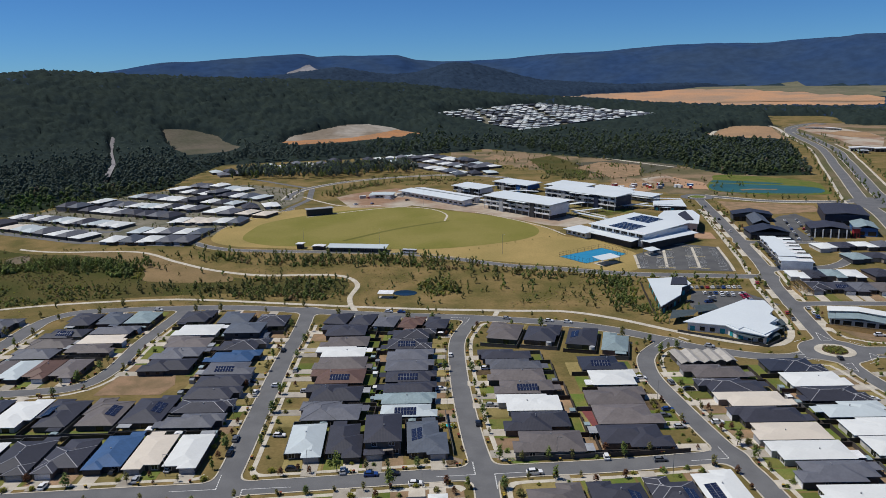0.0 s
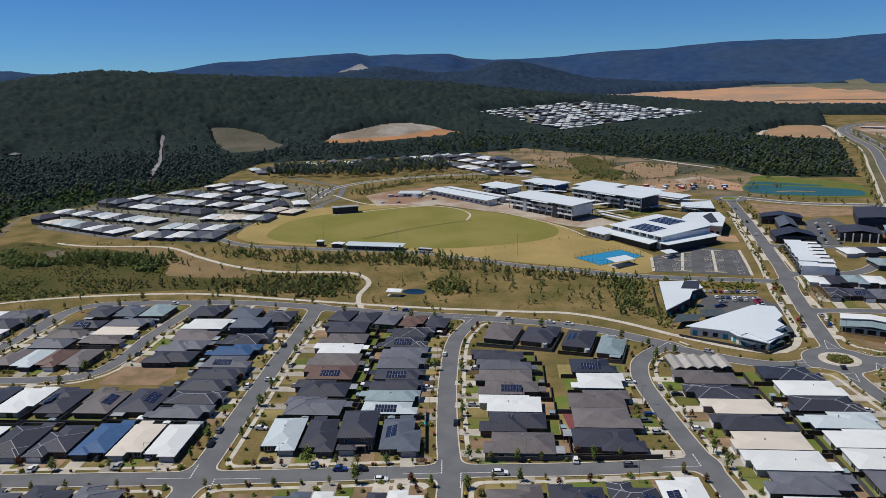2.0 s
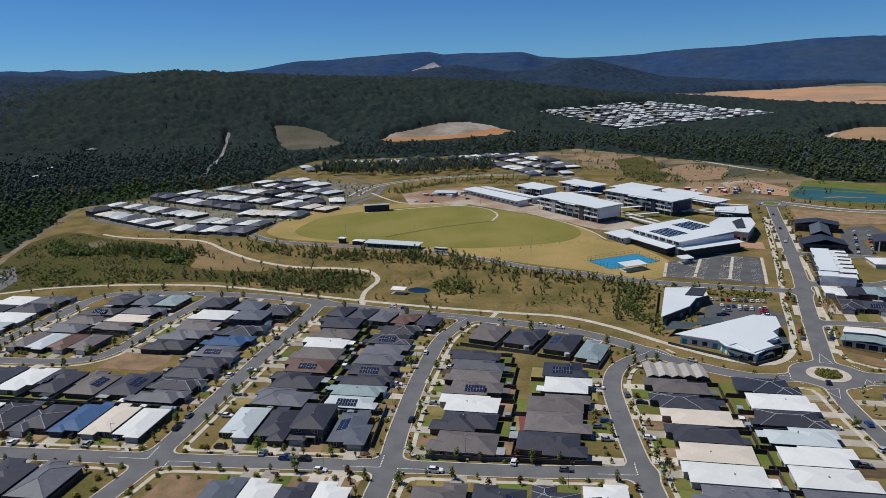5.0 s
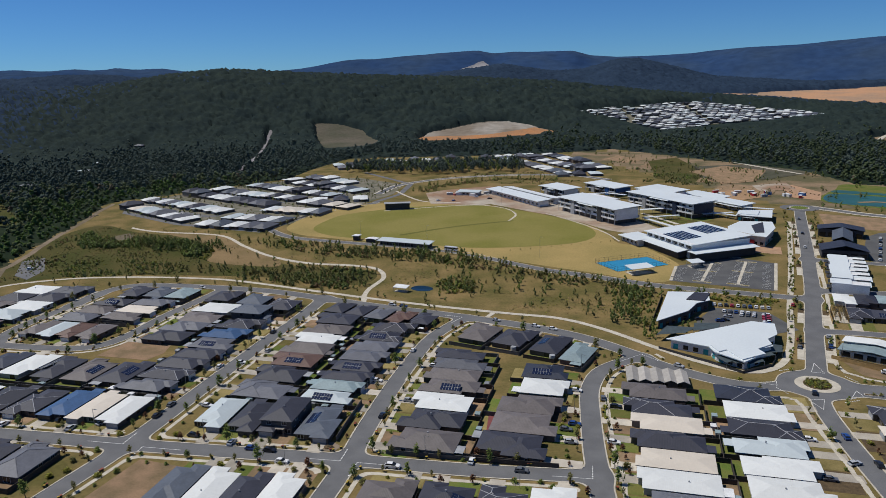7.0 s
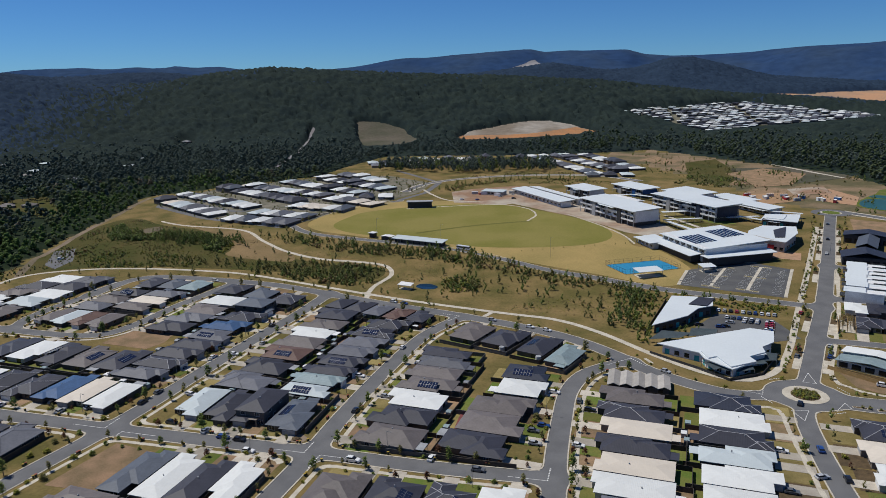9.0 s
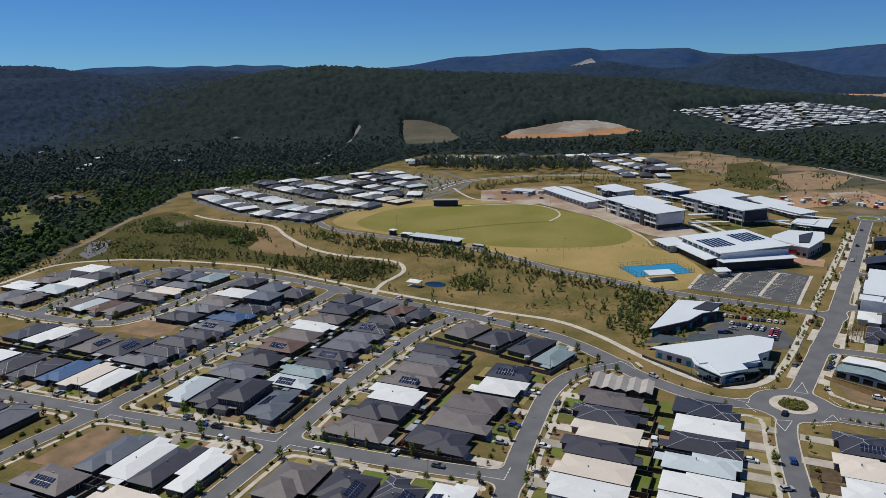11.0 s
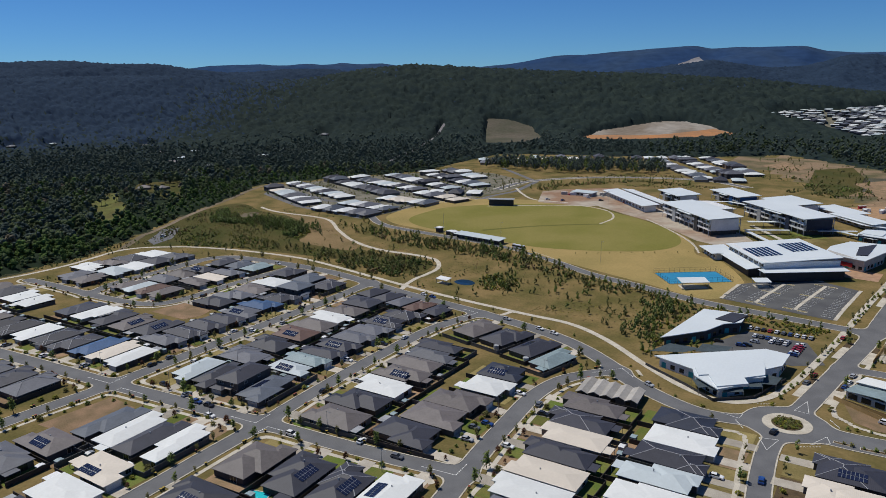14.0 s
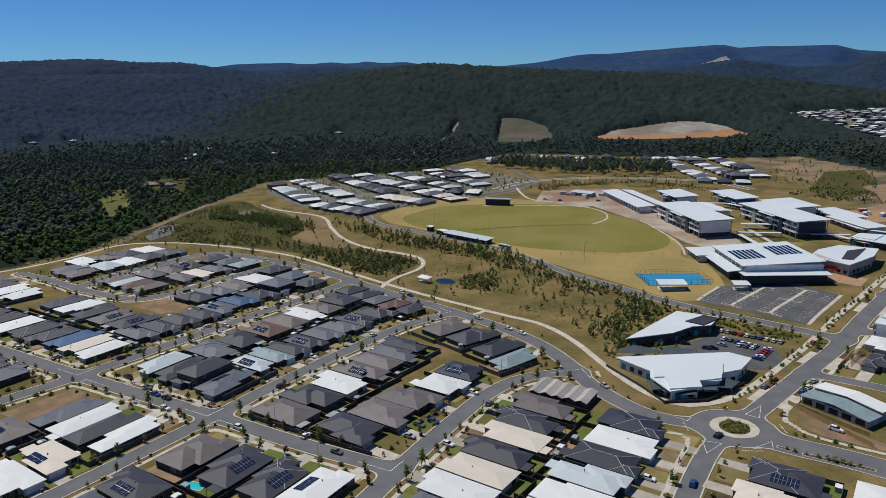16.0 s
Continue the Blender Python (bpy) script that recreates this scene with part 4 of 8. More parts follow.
        if rng.random() < 0.6:
            vx, vy = rng.uniform(-1, 1), rng.uniform(-hd * 0.3, hd * 0.3)
            vz = h + (min(w, d) / 2 + e - abs(vx)) * math.tan(radians(pitch))
            piece("roof_vent", *prism([(vx + 0.22 * math.cos(a), vy + 0.22 * math.sin(a)) for a in np.linspace(0, 2 * math.pi, 8, endpoint=False)], vz - 0.3, vz + 0.4), M["greypanel"], r)
        if solar:
            side = {1: "l", 2: "r", 3: "b", 4: "f"}[solar]
            off = ridge * 0.5
            zz = h + (ridge - off) * math.tan(radians(pitch))
            yc = (y0 + hd) / 2
            if side in "lr":
                solar_array(r, -off if side == "l" else off, yc, 7, 2, zz, pitch, side)
            else:
                yy = (hd + e - off) if side == "b" else (y0 - e + off)
                solar_array(r, 0, yy, 6, 2, h + off * math.tan(radians(pitch)), pitch, side)
        a = radians(ANGLE[front] + turn)
        ca, sa = math.cos(a), math.sin(a)

        def out_to(lx, ly):
            return x + ca * lx - sa * ly, y + sa * lx + ca * ly

        reach = 1.0
        while reach < 14 and at_road(*out_to(gc, -hd - reach)) > 0.5:
            reach += 0.5
        if reach < 14:
            quad = [out_to(gc - 2.6, -hd - 0.02), out_to(gc - 2.4, -hd - reach), out_to(gc + 2.4, -hd - reach), out_to(gc + 2.6, -hd - 0.02)]
            v = [(px, py, gz(py) + 0.11) for px, py in quad] + [(px, py, gz(py) - 0.1) for px, py in quad]
            tagged(piece("driveway", v, [(0, 1, 2, 3), (1, 0, 4, 5), (2, 1, 5, 6), (3, 2, 6, 7), (0, 3, 7, 4)], M["drive"]), "pale concrete driveway", "driveway", "driveways", "structure")
        side = hw + 0.8
        yard = [out_to(-side, hd - 0.5), out_to(side, hd - 0.5), out_to(side, hd + 5.5), out_to(-side, hd + 5.5)]
        if min(at_road(*p) for p in yard) > 1.0:
            kind = rng.choice(("lawn", "lawn", "lawn", "dry", "bare"))
            tagged(sheet("back_yard", yard, 0.05 + 0.01 * rng.random(), M[kind], category="lawn"), {"lawn": "green mown back lawn", "dry": "straw-dry back lawn", "bare": "bare earth back yard"}[kind], "lawn", "yards", "structure")
        if reach < 14 and reach > 4:
            yard = [out_to(-side, -hd - reach + 2.0), out_to(side, -hd - reach + 2.0), out_to(side, -hd + out), out_to(-side, -hd + out)]
            if min(at_road(*p) for p in yard) > 0.6:
                kind = rng.choice(("lawn", "lawn", "dry", "dry", "bare", "mulch"))
                tagged(sheet("front_yard", yard, 0.04 + 0.01 * rng.random(), M[kind], category="lawn"), {"lawn": "green mown front lawn", "dry": "straw-dry front lawn", "bare": "bare earth front yard", "mulch": "mulched front garden bed"}[kind], "lawn", "yards", "structure")
        FENCED.append((r, hw + 1.0, hd))
        if rng.random() < 0.4:
            px, py = out_to(rng.choice((-1, 1)) * (hw - 1.4), hd + 4.2)
            if at_road(px, py) > 3:
                s = root("garden_shed", px, py, gz(py), ANGLE[front] + turn, label="small grey steel garden shed behind a house", category="shed", group="garden sheds")
                piece("wall", *box(-1.2, 1.2, -0.9, 0.9, -0.2, 1.8), M["greypanel"], s)
                piece("roof", *gable(-1.3, 1.3, -1.0, 1.0, 1.8, 10), rng.choice((M["white"], M["steel"], M["roof_t"])), s)
    return r


FENCED = []


def column(front, rows, depth, gap=2.2, widest=15.0, turn=0.0, **kw):
    """Houses in a row along a street: x, y, roof colour (a D after it: two storeys; s1 to s4: panels on that side)."""
    axis = 1 if front in "EW" else 0
    for n, (x, y, code) in enumerate(rows):
        near = [abs(rows[m][axis] - rows[n][axis]) for m in (n - 1, n + 1) if 0 <= m < len(rows)]
        width = min(widest, (sum(near) / len(near) if near else 14) - gap)
        solar = int(code[code.index("s") + 1]) if "s" in code else 0
        house(x, y, width, depth, front, code[0], turn, solar, 2 if "D" in code else 1, **kw)


column("E", [(-103, 329.5, "bD"), (-101, 313, "k"), (-100, 298, "B"), (-98, 283, "gs1"), (-97, 269.5, "k"), (-97, 257, "k"), (-96, 244.7, "k"), (-96, 232.5, "g")], 20)
column("N", [(-137.5, 357, "k"), (-116, 354, "b"), (-96, 348, "k")], 18, 3.5)
column("W", [(-130, 335, "w"), (-129, 318.5, "n"), (-128, 303, "g"), (-127, 288, "k")], 21)
column("S", [(-89.5, 210, "w"), (-101.7, 210, "c"), (-114, 210, "B"), (-128, 208, "k"), (-143, 207, "k"), (-158.5, 206, "w"), (-173, 205, "k"), (-185, 204, "k"), (-197, 203, "n"), (-209, 202, "w"), (-222, 201, "k"), (-235, 200, "w"), (-248, 199, "g"), (-261, 198, "k"), (-274, 197, "w")], 21, turn=2)
column("N", [(-115.5, 243, "ks1"), (-131.5, 241.5, "ns1"), (-148, 241, "ks2"), (-163, 241, "w"), (-178, 241, "N")], 22)
column("N", [(-213, 236, "w"), (-229, 237, "w"), (-245, 238, "k"), (-261, 238, "n")], 19)
column("N", [(-166, 357, "t"), (-181, 356.5, "b"), (-197, 355, "k")], 19)
column("E", [(-172, 337, "g"), (-171.5, 324, "c"), (-171.5, 311, "n")], 21)
column("W", [(-195, 333, "ks2"), (-195, 319, "n"), (-195, 305, "g")], 20)
column("S", [(-168, 286, "n"), (-179.5, 285.5, "r"), (-190, 285, "p"), (-200.5, 285.5, "n")], 20, 1.2)
column("E", [(-240, 350, "g"), (-240, 334, "k"), (-239, 317, "w"), (-238, 301, "p")], 20.5, 1.0, 16)
column("W", [(-261, 346, "w"), (-263, 330, "k"), (-265, 314, "ns1"), (-266, 299, "w")], 20.5, 1.0, 16)
column("S", [(-250, 280.5, "g"), (-234.5, 280.5, "n")], 19, 0.8)
column("W", [(-57, 331, "k"), (-54, 314, "n"), (-54, 301, "w"), (-52, 287, "n"), (-51, 272, "rs2"), (-50, 255.5, "k"), (-48.5, 239, "g")], 21.5)
column("N", [(-62, 349, "k"), (-49, 347, "k"), (-37, 343.5, "g"), (-24, 341, "r"), (-11.5, 340, "k")], 16, turn=-9)
column("E", [(-22, 324, "k"), (-23.5, 310, "ks1"), (-22.5, 296, "g"), (-22, 283, "g"), (-20.7, 270.5, "ks1"), (-20.5, 259.5, "k"), (-20.3, 249, "t"), (-19.7, 238, "ps1")], 19.5)
column("S", [(-52.5, 216, "p"), (-39.5, 215.5, "k"), (-27, 217.5, "kD"), (-12.5, 217, "bs1")], 22, turn=4)
column("N", [(21, 326, "n"), (39, 322.5, "k"), (56.5, 316.5, "ks2"), (70, 308, "t")], 22, 3.0, turn=-14)
column("W", [(18.5, 294.5, "k"), (21.5, 282.5, "g"), (21.5, 270.5, "n"), (23.5, 258, "ns2"), (24, 243.5, "w"), (25, 228, "k"), (27, 212.8, "n")], 22)
column("E", [(58.5, 282, "Ns1"), (60, 266, "w")], 17.5, 2.6)
column("E", [(57, 248.5, "n"), (57.5, 232.5, "n"), (56, 216, "k")], 22)
column("W", [(101, 271, "n"), (102, 256.5, "k"), (105, 243.5, "c"), (105, 230.5, "k"), (107, 217.5, "c"), (107.5, 204.5, "w"), (108.5, 191.5, "g"), (110, 178.5, "w"), (111, 166, "k"), (112, 153, "w")], 23)
column("E", [(135, 276, "N"), (137, 261, "w"), (137, 247, "k"), (137, 233.5, "p"), (138, 220, "w"), (138.5, 206.5, "w"), (139, 193, "g"), (140, 180, "w"), (141, 167, "k")], 22)
column("N", [(-38.5, 168, "b"), (-27, 168.5, "w"), (-16.2, 168.5, "k"), (-5.5, 170, "w")], 24, 1.4, turn=2)
column("E", [(-11.5, 147, "cs1"), (-9, 133, "w"), (-8, 119, "k")], 20)
column("W", [(-44, 148, "ns2"), (-46, 134, "g"), (-48, 120, "w")], 20)
column("N", [(25.5, 176, "n"), (43, 177, "ks1"), (59, 179, "ks1"), (73, 182, "ws2")], 21, 2.2, turn=3)
column("W", [(26.5, 152, "ks2"), (27, 137, "g")], 20)
column("E", [(66, 158, "g"), (67, 143, "w")], 20)
column("N", [(-96, 171, "g"), (-111, 170, "k"), (-126, 168, "g"), (-141, 167, "w"), (-156, 166, "k")], 20, turn=2)
column("S", [(200, 412, "w"), (210.4, 412, "k"), (221, 412, "t"), (232, 411.5, "w")], 17, 0.9, turn=-8, detail=False)
column("S", [(202, 390, "k"), (213.5, 389, "ks4"), (225, 387, "g"), (237, 386, "n"), (249, 385, "k")], 17, 0.9, turn=-8)
column("W", [(185.5, 266.5, "ks2"), (184.5, 250, "c"), (185.5, 235, "w"), (187, 221, "k"), (189, 207, "g")], 20)
column("E", [(214, 270, "w"), (214, 255, "k"), (215, 240, "g"), (216, 225, "w")], 19, detail=False)


def sawtooth_house():
    """The corner house with a row of small parallel gables."""
    x, y = 102.5, 287.5
    r = root("house", x, y, gz(y), 4, label="single-storey corner house with a row of parallel pale taupe gables", category="house", group="houses of the estate")
    piece("wall", *box(-11.5, 11.5, -6.5, 6.5, -0.3, 2.7), M["wall_b"], r)
    for k in range(5):
        cx = -9.6 + k * 4.8
        piece("gable_roof", *gable(cx - 2.5, cx + 2.5, -7.4 + (k % 2) * 0.5, 7.4 - k * 0.4, 2.7, 22), M["roof_m"], r, uv=True)
    for k in range(4):
        window(r, -8.5 + k * 5.6, -6.5, 0.9, 1.8, 1.3, "f")
    window(r, -11.5, 0, 0.9, 1.8, 1.3, "l")
    window(r, 11.5, 0, 0.9, 1.8, 1.3, "r")
    piece("garage_door", *box(-11.56, -11.48, -5.5, -1.0, 0, 2.3), M["greypanel"], r)


sawtooth_house()


# ---- the school ----
SCHOOL_TURN = -49.0


def school_block(name, x, y, length, width, storeys, turn=SCHOOL_TURN, label="", lean=2.5, face="b", h=None, end=None):
    """A long school building: slabs, walls with rows of windows, columns and a low white metal roof."""
    z = gz(y) if y < 900 else land(x, y)
    r = root(name, x, y, z, turn, label=label, category="school building", group="school buildings")
    H = h or storeys * 3.9
    L, W = length / 2, width / 2
    body = "wall_c"
    if storeys > 1:
        piece("undercroft", *box(-L + 2, L - 2, -W + 3, W - 2, -0.3, 3.2), M["wall_b"], r)
    piece("wall", *box(-L, L, -W + 1.6, W - 1.6, 3.2 if storeys > 1 else -0.3, H), M["white"], r)
    piece("end_wall", *box(L, L + 0.25, -W + 1.8, W - 1.8, 3.4 if storeys > 1 else 0, H - 0.2), M[end or "white"], r)
    if storeys > 1:
        m = max(6, int(length / 6.5))
        for k in range(1, storeys):
            for i in range(m):
                for s in (-1, 1):
                    q0, q1 = sorted((s * (W - 1.6), s * (W - 1.52)))
                    tone = rng.choice(("greypanel", "dark", "wall_d", "white", "wall_c", "navy" if end in ("navy", "blue") else "greypanel"))
                    if tone != "white":
                        piece("wall_panel", *box(-L + i * length / m + 0.15, -L + (i + 1) * length / m - 0.15, q0, q1, k * H / storeys + 0.1, (k + 1) * H / storeys - 0.3), M[tone], r)
        for cx in (-L * 0.45, L * 0.5):
            piece("stair_tower", *box(cx - 2.4, cx + 2.4, -W - 0.4, -W + 2.4, -0.3, H + 0.1), M["greypanel" if cx < 0 else end or "dark"], r)
        for a, b in ((-0.2, 0.35),):
            v = [(L * a, -W - 3.0, H - 0.5), (L * b, -W - 3.0, H - 0.5), (L * b, -W + 2, H + 0.1), (L * a, -W + 2, H + 0.1)]
            piece("awning", v + [(p, q, c + 0.2) for p, q, c in v], BOX_F, M["metalroof"], r, uv=True)
    # walkway slabs, balustrades and columns along both sides
    for k in range(1, storeys):
        zz = k * H / storeys
        for s in (-1, 1):
            yy0, yy1 = sorted((s * (W - 1.6), s * W))
            piece("walkway", *box(-L, L, yy0, yy1, zz - 0.25, zz), M["white"], r)
            b0, b1 = sorted((s * (W - 0.1), s * W))
            for i in range(8):
                if (i + k) % 4 != 1:
                    piece("balustrade", *box(-L + i * length / 8 + 0.3, -L + (i + 1) * length / 8 - 0.3, b0, b1, zz, zz + 1.1), M["white"], r)
    n = max(4, int(length / 7))
    for i in range(n + 1):
        for s in (-1, 1):
            cx, cy = -L + 0.4 + i * (length - 0.8) / n, s * (W - 0.3)
            piece("column", *box(cx - 0.2, cx + 0.2, cy - 0.2, cy + 0.2, -0.3, H), M["greypanel"], r)
    for k in range(storeys):
        z0 = k * H / storeys + 1.0
        if storeys > 1 and k == 0:
            continue
        for i in range(n):
            cx = -L + (i + 0.5) * length / n
            for s in (-1, 1):
                q0, q1 = sorted((s * (W - 1.55), s * (W - 1.48)))
                piece("window", *box(cx - length / n * 0.27, cx + length / n * 0.27, q0, q1, z0 + 0.1, z0 + 1.5), M["glass"], r)
    # roof in two planes
    e = 1.4
    v = [(-L - e, -W - e, H + 0.2), (L + e, -W - e, H + 0.2), (L + e, W + e, H + 0.2 + lean), (-L - e, W + e, H + 0.2 + lean)]
    v += [(a, b, c + 0.3) for a, b, c in v]
    piece("roof", v, BOX_F, M["metalroof"], r, "white ribbed metal roof", uv=True)
    return r


school_block("classroom_block", 59, 606, 76, 25, 3, label="three-storey grey and white classroom block with open walkways", lean=1.0)
school_block("classroom_block", 117, 637, 78, 24, 3, label="three-storey classroom block with a blue end wall", lean=1.0, end="navy")
school_block("classroom_block", 112, 698, 40, 26, 2, label="white-roofed teaching block behind the courtyard", lean=1.2)
school_block("learning_block", -20, 676, 92, 13, 1, label="long low white-roofed junior classroom building", lean=1.0, h=4.6)
school_block("learning_block", -8, 688, 86, 9, 1, label="long low white-roofed covered walkway block", lean=-1.0, h=5.4)
school_block("learning_block", 17, 705, 38, 20, 2, label="two-storey white-roofed teaching block", lean=1.0, h=7.6)
school_block("learning_block", 62, 724, 46, 20, 2, label="two-storey teaching block with a blue wing", lean=1.0, h=7.6, end="blue")
school_block("learning_block", 55, 668, 40, 18, 1, label="single-storey white-roofed school library", lean=-1.0, h=5.5)
school_block("learning_block", 165, 660, 46, 14, 1, label="low white-roofed school staff building", lean=0.8, h=4.6)
school_block("learning_block", 150, 690, 40, 18, 1, label="low white-roofed school arts building", lean=0.8, h=4.6)


def sports_hall():
    """The hall with its big roof, lower verandah roofs, arched brackets and panels."""
    z = gz(510)
    r = root("sports_hall", 131, 511, z, -56, label="large sports hall with a white roof and solar panels", category="sports hall")
    piece("wall", *box(-25, 25, -22, 23, -0.3, 9.2), M["white"], r)
    v = [(-26, -24, 8.6), (26, -24, 8.6), (26, 24, 11.0), (-26, 24, 11.0)]
    piece("roof", v + [(a, b, c + 0.35) for a, b, c in v], BOX_F, M["metalroof"], r, "white ribbed metal roof", uv=True)
    v = [(-25, -31, 4.2), (22, -31, 4.2), (22, -22, 5.2), (-25, -22, 5.2)]
    piece("verandah_roof", v + [(a, b, c + 0.25) for a, b, c in v], BOX_F, M["metalroof"], r, uv=True)
    piece("store_room", *box(-22, 20, -29, -22.2, -0.3, 4.3), M["dark"], r)
    piece("front_block", *box(25.2, 32, -24, 22, -0.3, 5.0), M["dark"], r, "dark clad lower block")
    v = [(25.2, -26, 5.1), (34, -26, 5.1), (34, 24, 5.1), (25.2, 24, 5.9)]
    piece("front_roof", v + [(a, b, c + 0.25) for a, b, c in v], BOX_F, M["metalroof"], r, uv=True)
    for i in range(7):
        cx = -21 + i * 7
        arch = merged(*[box(cx - 0.15, cx + 0.15, -22.1 - 1.4 * math.sin(a), -22.0 - 1.4 * math.sin(a) + 0.3, 5.2 + 3.2 * (1 - math.cos(a)), 5.7 + 3.2 * (1 - math.cos(a))) for a in np.linspace(0.1, 1.5, 7)])
        piece("bracket", *arch, M["steel"], r)
        piece("window", *box(cx - 2.6, cx + 2.6, -22.06, -21.98, 6.0, 8.2), M["glass"], r)
    for bx, by in ((0.9, -12.2), (-4.6, 12.1)):
        for j in range(6):
            for i in range(5):
                x0, y0 = bx - 10.4 + i * 4.2, by - 8.0 + j * 2.75
                zz = 8.98 + (y0 + 24) / 48 * 2.4 + 0.14
                vs = [(x0, y0, zz), (x0 + 4.1, y0, zz), (x0 + 4.1, y0 + 1.9, zz + 0.095), (x0, y0 + 1.9, zz + 0.095)]
                piece("solar_panel", vs + [(p, q, c + 0.08) for p, q, c in vs], BOX_F, M["solar"], r)


sports_hall()
school_block("canteen", 92, 519, 20, 14, 1, turn=-56, label="small white-roofed kiosk beside the hall", lean=0.6, h=3.8)


def shelter(name, x, y, l, w, h, turn, label, mat="white"):
    r = root(name, x, y, gz(y), turn, label=label, category="shelter")
    for sx in (-1, 1):
        for sy in (-1, 1):
            piece("post", *box(sx * (l / 2 - 0.5) - 0.1, sx * (l / 2 - 0.5) + 0.1, sy * (w / 2 - 0.5) - 0.1, sy * (w / 2 - 0.5) + 0.1, -0.3, h), M["steel"], r)
    v = [(-l / 2, -w / 2, h), (l / 2, -w / 2, h), (l / 2, w / 2, h + 0.7), (-l / 2, w / 2, h + 0.7)]
    piece("roof", v + [(a, b, c + 0.2) for a, b, c in v], BOX_F, M[mat], r, uv=True)
    piece("slab", *box(-l / 2 + 0.5, l / 2 - 0.5, -w / 2 + 0.5, w / 2 - 0.5, -0.2, 0.2), M["concrete"], r)


shelter("court_shelter", 94.5, 445.5, 16, 9, 3.6, 33, "white-roofed shelter beside the blue court", "metalroof")
shelter("car_park_shelter", 128, 463.5, 9, 7, 3.2, 30, "small white-roofed shelter by the car park", "metalroof")
shelter("park_shelter", -42, 393, 9, 5, 2.7, -8, "white-roofed picnic shelter by the pond", "white")


def grandstand():
    """The long dark pavilion along the near edge of the oval."""
    r = root("pavilion", -70, 487, gz(487), -9, label="long dark clad sports pavilion with a pale roof", category="pavilion")
    piece("wall", *box(-20, 20, -2.5, 3.0, -0.3, 3.0), M["dark"], r)
    v = [(-21.5, -5, 2.9), (21.5, -5, 2.9), (21.5, 4.5, 3.7), (-21.5, 4.5, 3.7)]
    piece("roof", v + [(a, b, c + 0.25) for a, b, c in v], BOX_F, M["roof_p"], r, uv=True)
    for i in range(8):
        piece("roller_door", *box(-18 + i * 5, -15 + i * 5, -2.56, -2.48, 0, 2.5), M["steelfence"], r)
        piece("post", *box(-18.6 + i * 5, -18.4 + i * 5, -4.6, -4.4, -0.3, 2.95), M["steel"], r)
    r = root("store_shed", -98, 493, gz(493), -9, label="small white-roofed storage shed", category="shed")
    piece("wall", *box(-4, 4, -2.5, 2.5, -0.3, 2.8), M["dark"], r)
    piece("roof", *gable(-4.6, 4.6, -3.2, 3.2, 2.8, 6), M["white"], r)
    r = root("store_shed", -112, 497, gz(497), -9, label="small dark kiosk with a white roof", category="shed")
    piece("wall", *box(-2, 2, -2, 2, -0.3, 3.4), M["dark"], r)
    piece("roof", *box(-2.8, 2.8, -2.8, 2.8, 3.4, 3.8), M["white"], r)
    r = root("scoreboard", -119, 613, gz(613), 20, label="wide dark scoreboard pavilion on the far edge of the oval", category="scoreboard")
    piece("wall", *box(-11, 11, -3, 3, -0.3, 5.5), M["dark"], r)
    piece("roof", *box(-12, 12, -4, 4, 5.5, 5.9), M["greypanel"], r)


grandstand()


# ---- the community centre ----
def centre(name, outline, z, h, fall, label, base="wall_c", upper=(), category="community centre"):
    """A building over an outline, with a gently falling white roof that overhangs it."""
    cx, cy = sum(p[0] for p in outline) / len(outline), sum(p[1] for p in outline) / len(outline)
    r = root(name, cx, cy, z, 0, label=label, category=category)
    loc = [(x - cx, y - cy) for x, y in outline]
    body = [(x * 0.93, y * 0.93) for x, y in loc]
    v, f = prism(body, -0.4, h)
    piece("wall", v, f, M[base], r)
    n = len(loc)
    v = [(x, y, h + 0.1 + fall[0] * x + fall[1] * y) for x, y in loc]
    v += [(x, y, c + 0.35) for x, y, c in v]
    f = [tuple(range(n, 2 * n)), tuple(reversed(range(n)))] + [(i, (i + 1) % n, n + (i + 1) % n, n + i) for i in range(n)]
    piece("roof", v, f, M["metalroof"], r, "white ribbed metal roof", uv=True)
    for high, colour in upper:
        lift = [(x - cx, y - cy) for x, y in high]
        m = len(lift)
        v = [(x, y, h - 0.3 + fall[0] * x + fall[1] * y) for x, y in lift]
        v += [(x, y, c + 1.25) for x, y, c in v]
        f = [tuple(range(m, 2 * m)), tuple(reversed(range(m)))] + [(i, (i + 1) % m, m + (i + 1) % m, m + i) for i in range(m)]
        piece("upper_roof", v, f, M[colour], r, uv=True)
    # wall panels and windows along each side
    for (x0, y0), (x1, y1) in zip(body, body[1:] + body[:1]):
        ln = math.hypot(x1 - x0, y1 - y0)
        ux, uy = (x1 - x0) / ln, (y1 - y0) / ln
        for k in range(int(ln / 4)):
            s = (k + 0.5) * ln / int(ln / 4)
            px, py = x0 + ux * s, y0 + uy * s
            hw = 1.1
            q = [(px - ux * hw, py - uy * hw), (px + ux * hw, py + uy * hw), (px + ux * hw + uy * 0.06, py + uy * hw - ux * 0.06), (px - ux * hw + uy * 0.06, py - uy * hw - ux * 0.06)]
            piece("window" if k % 3 else "panel", *prism(q, 0.6 if k % 3 else 0.1, 2.6), M["glass"] if k % 3 else M["teal"], r)
    return r


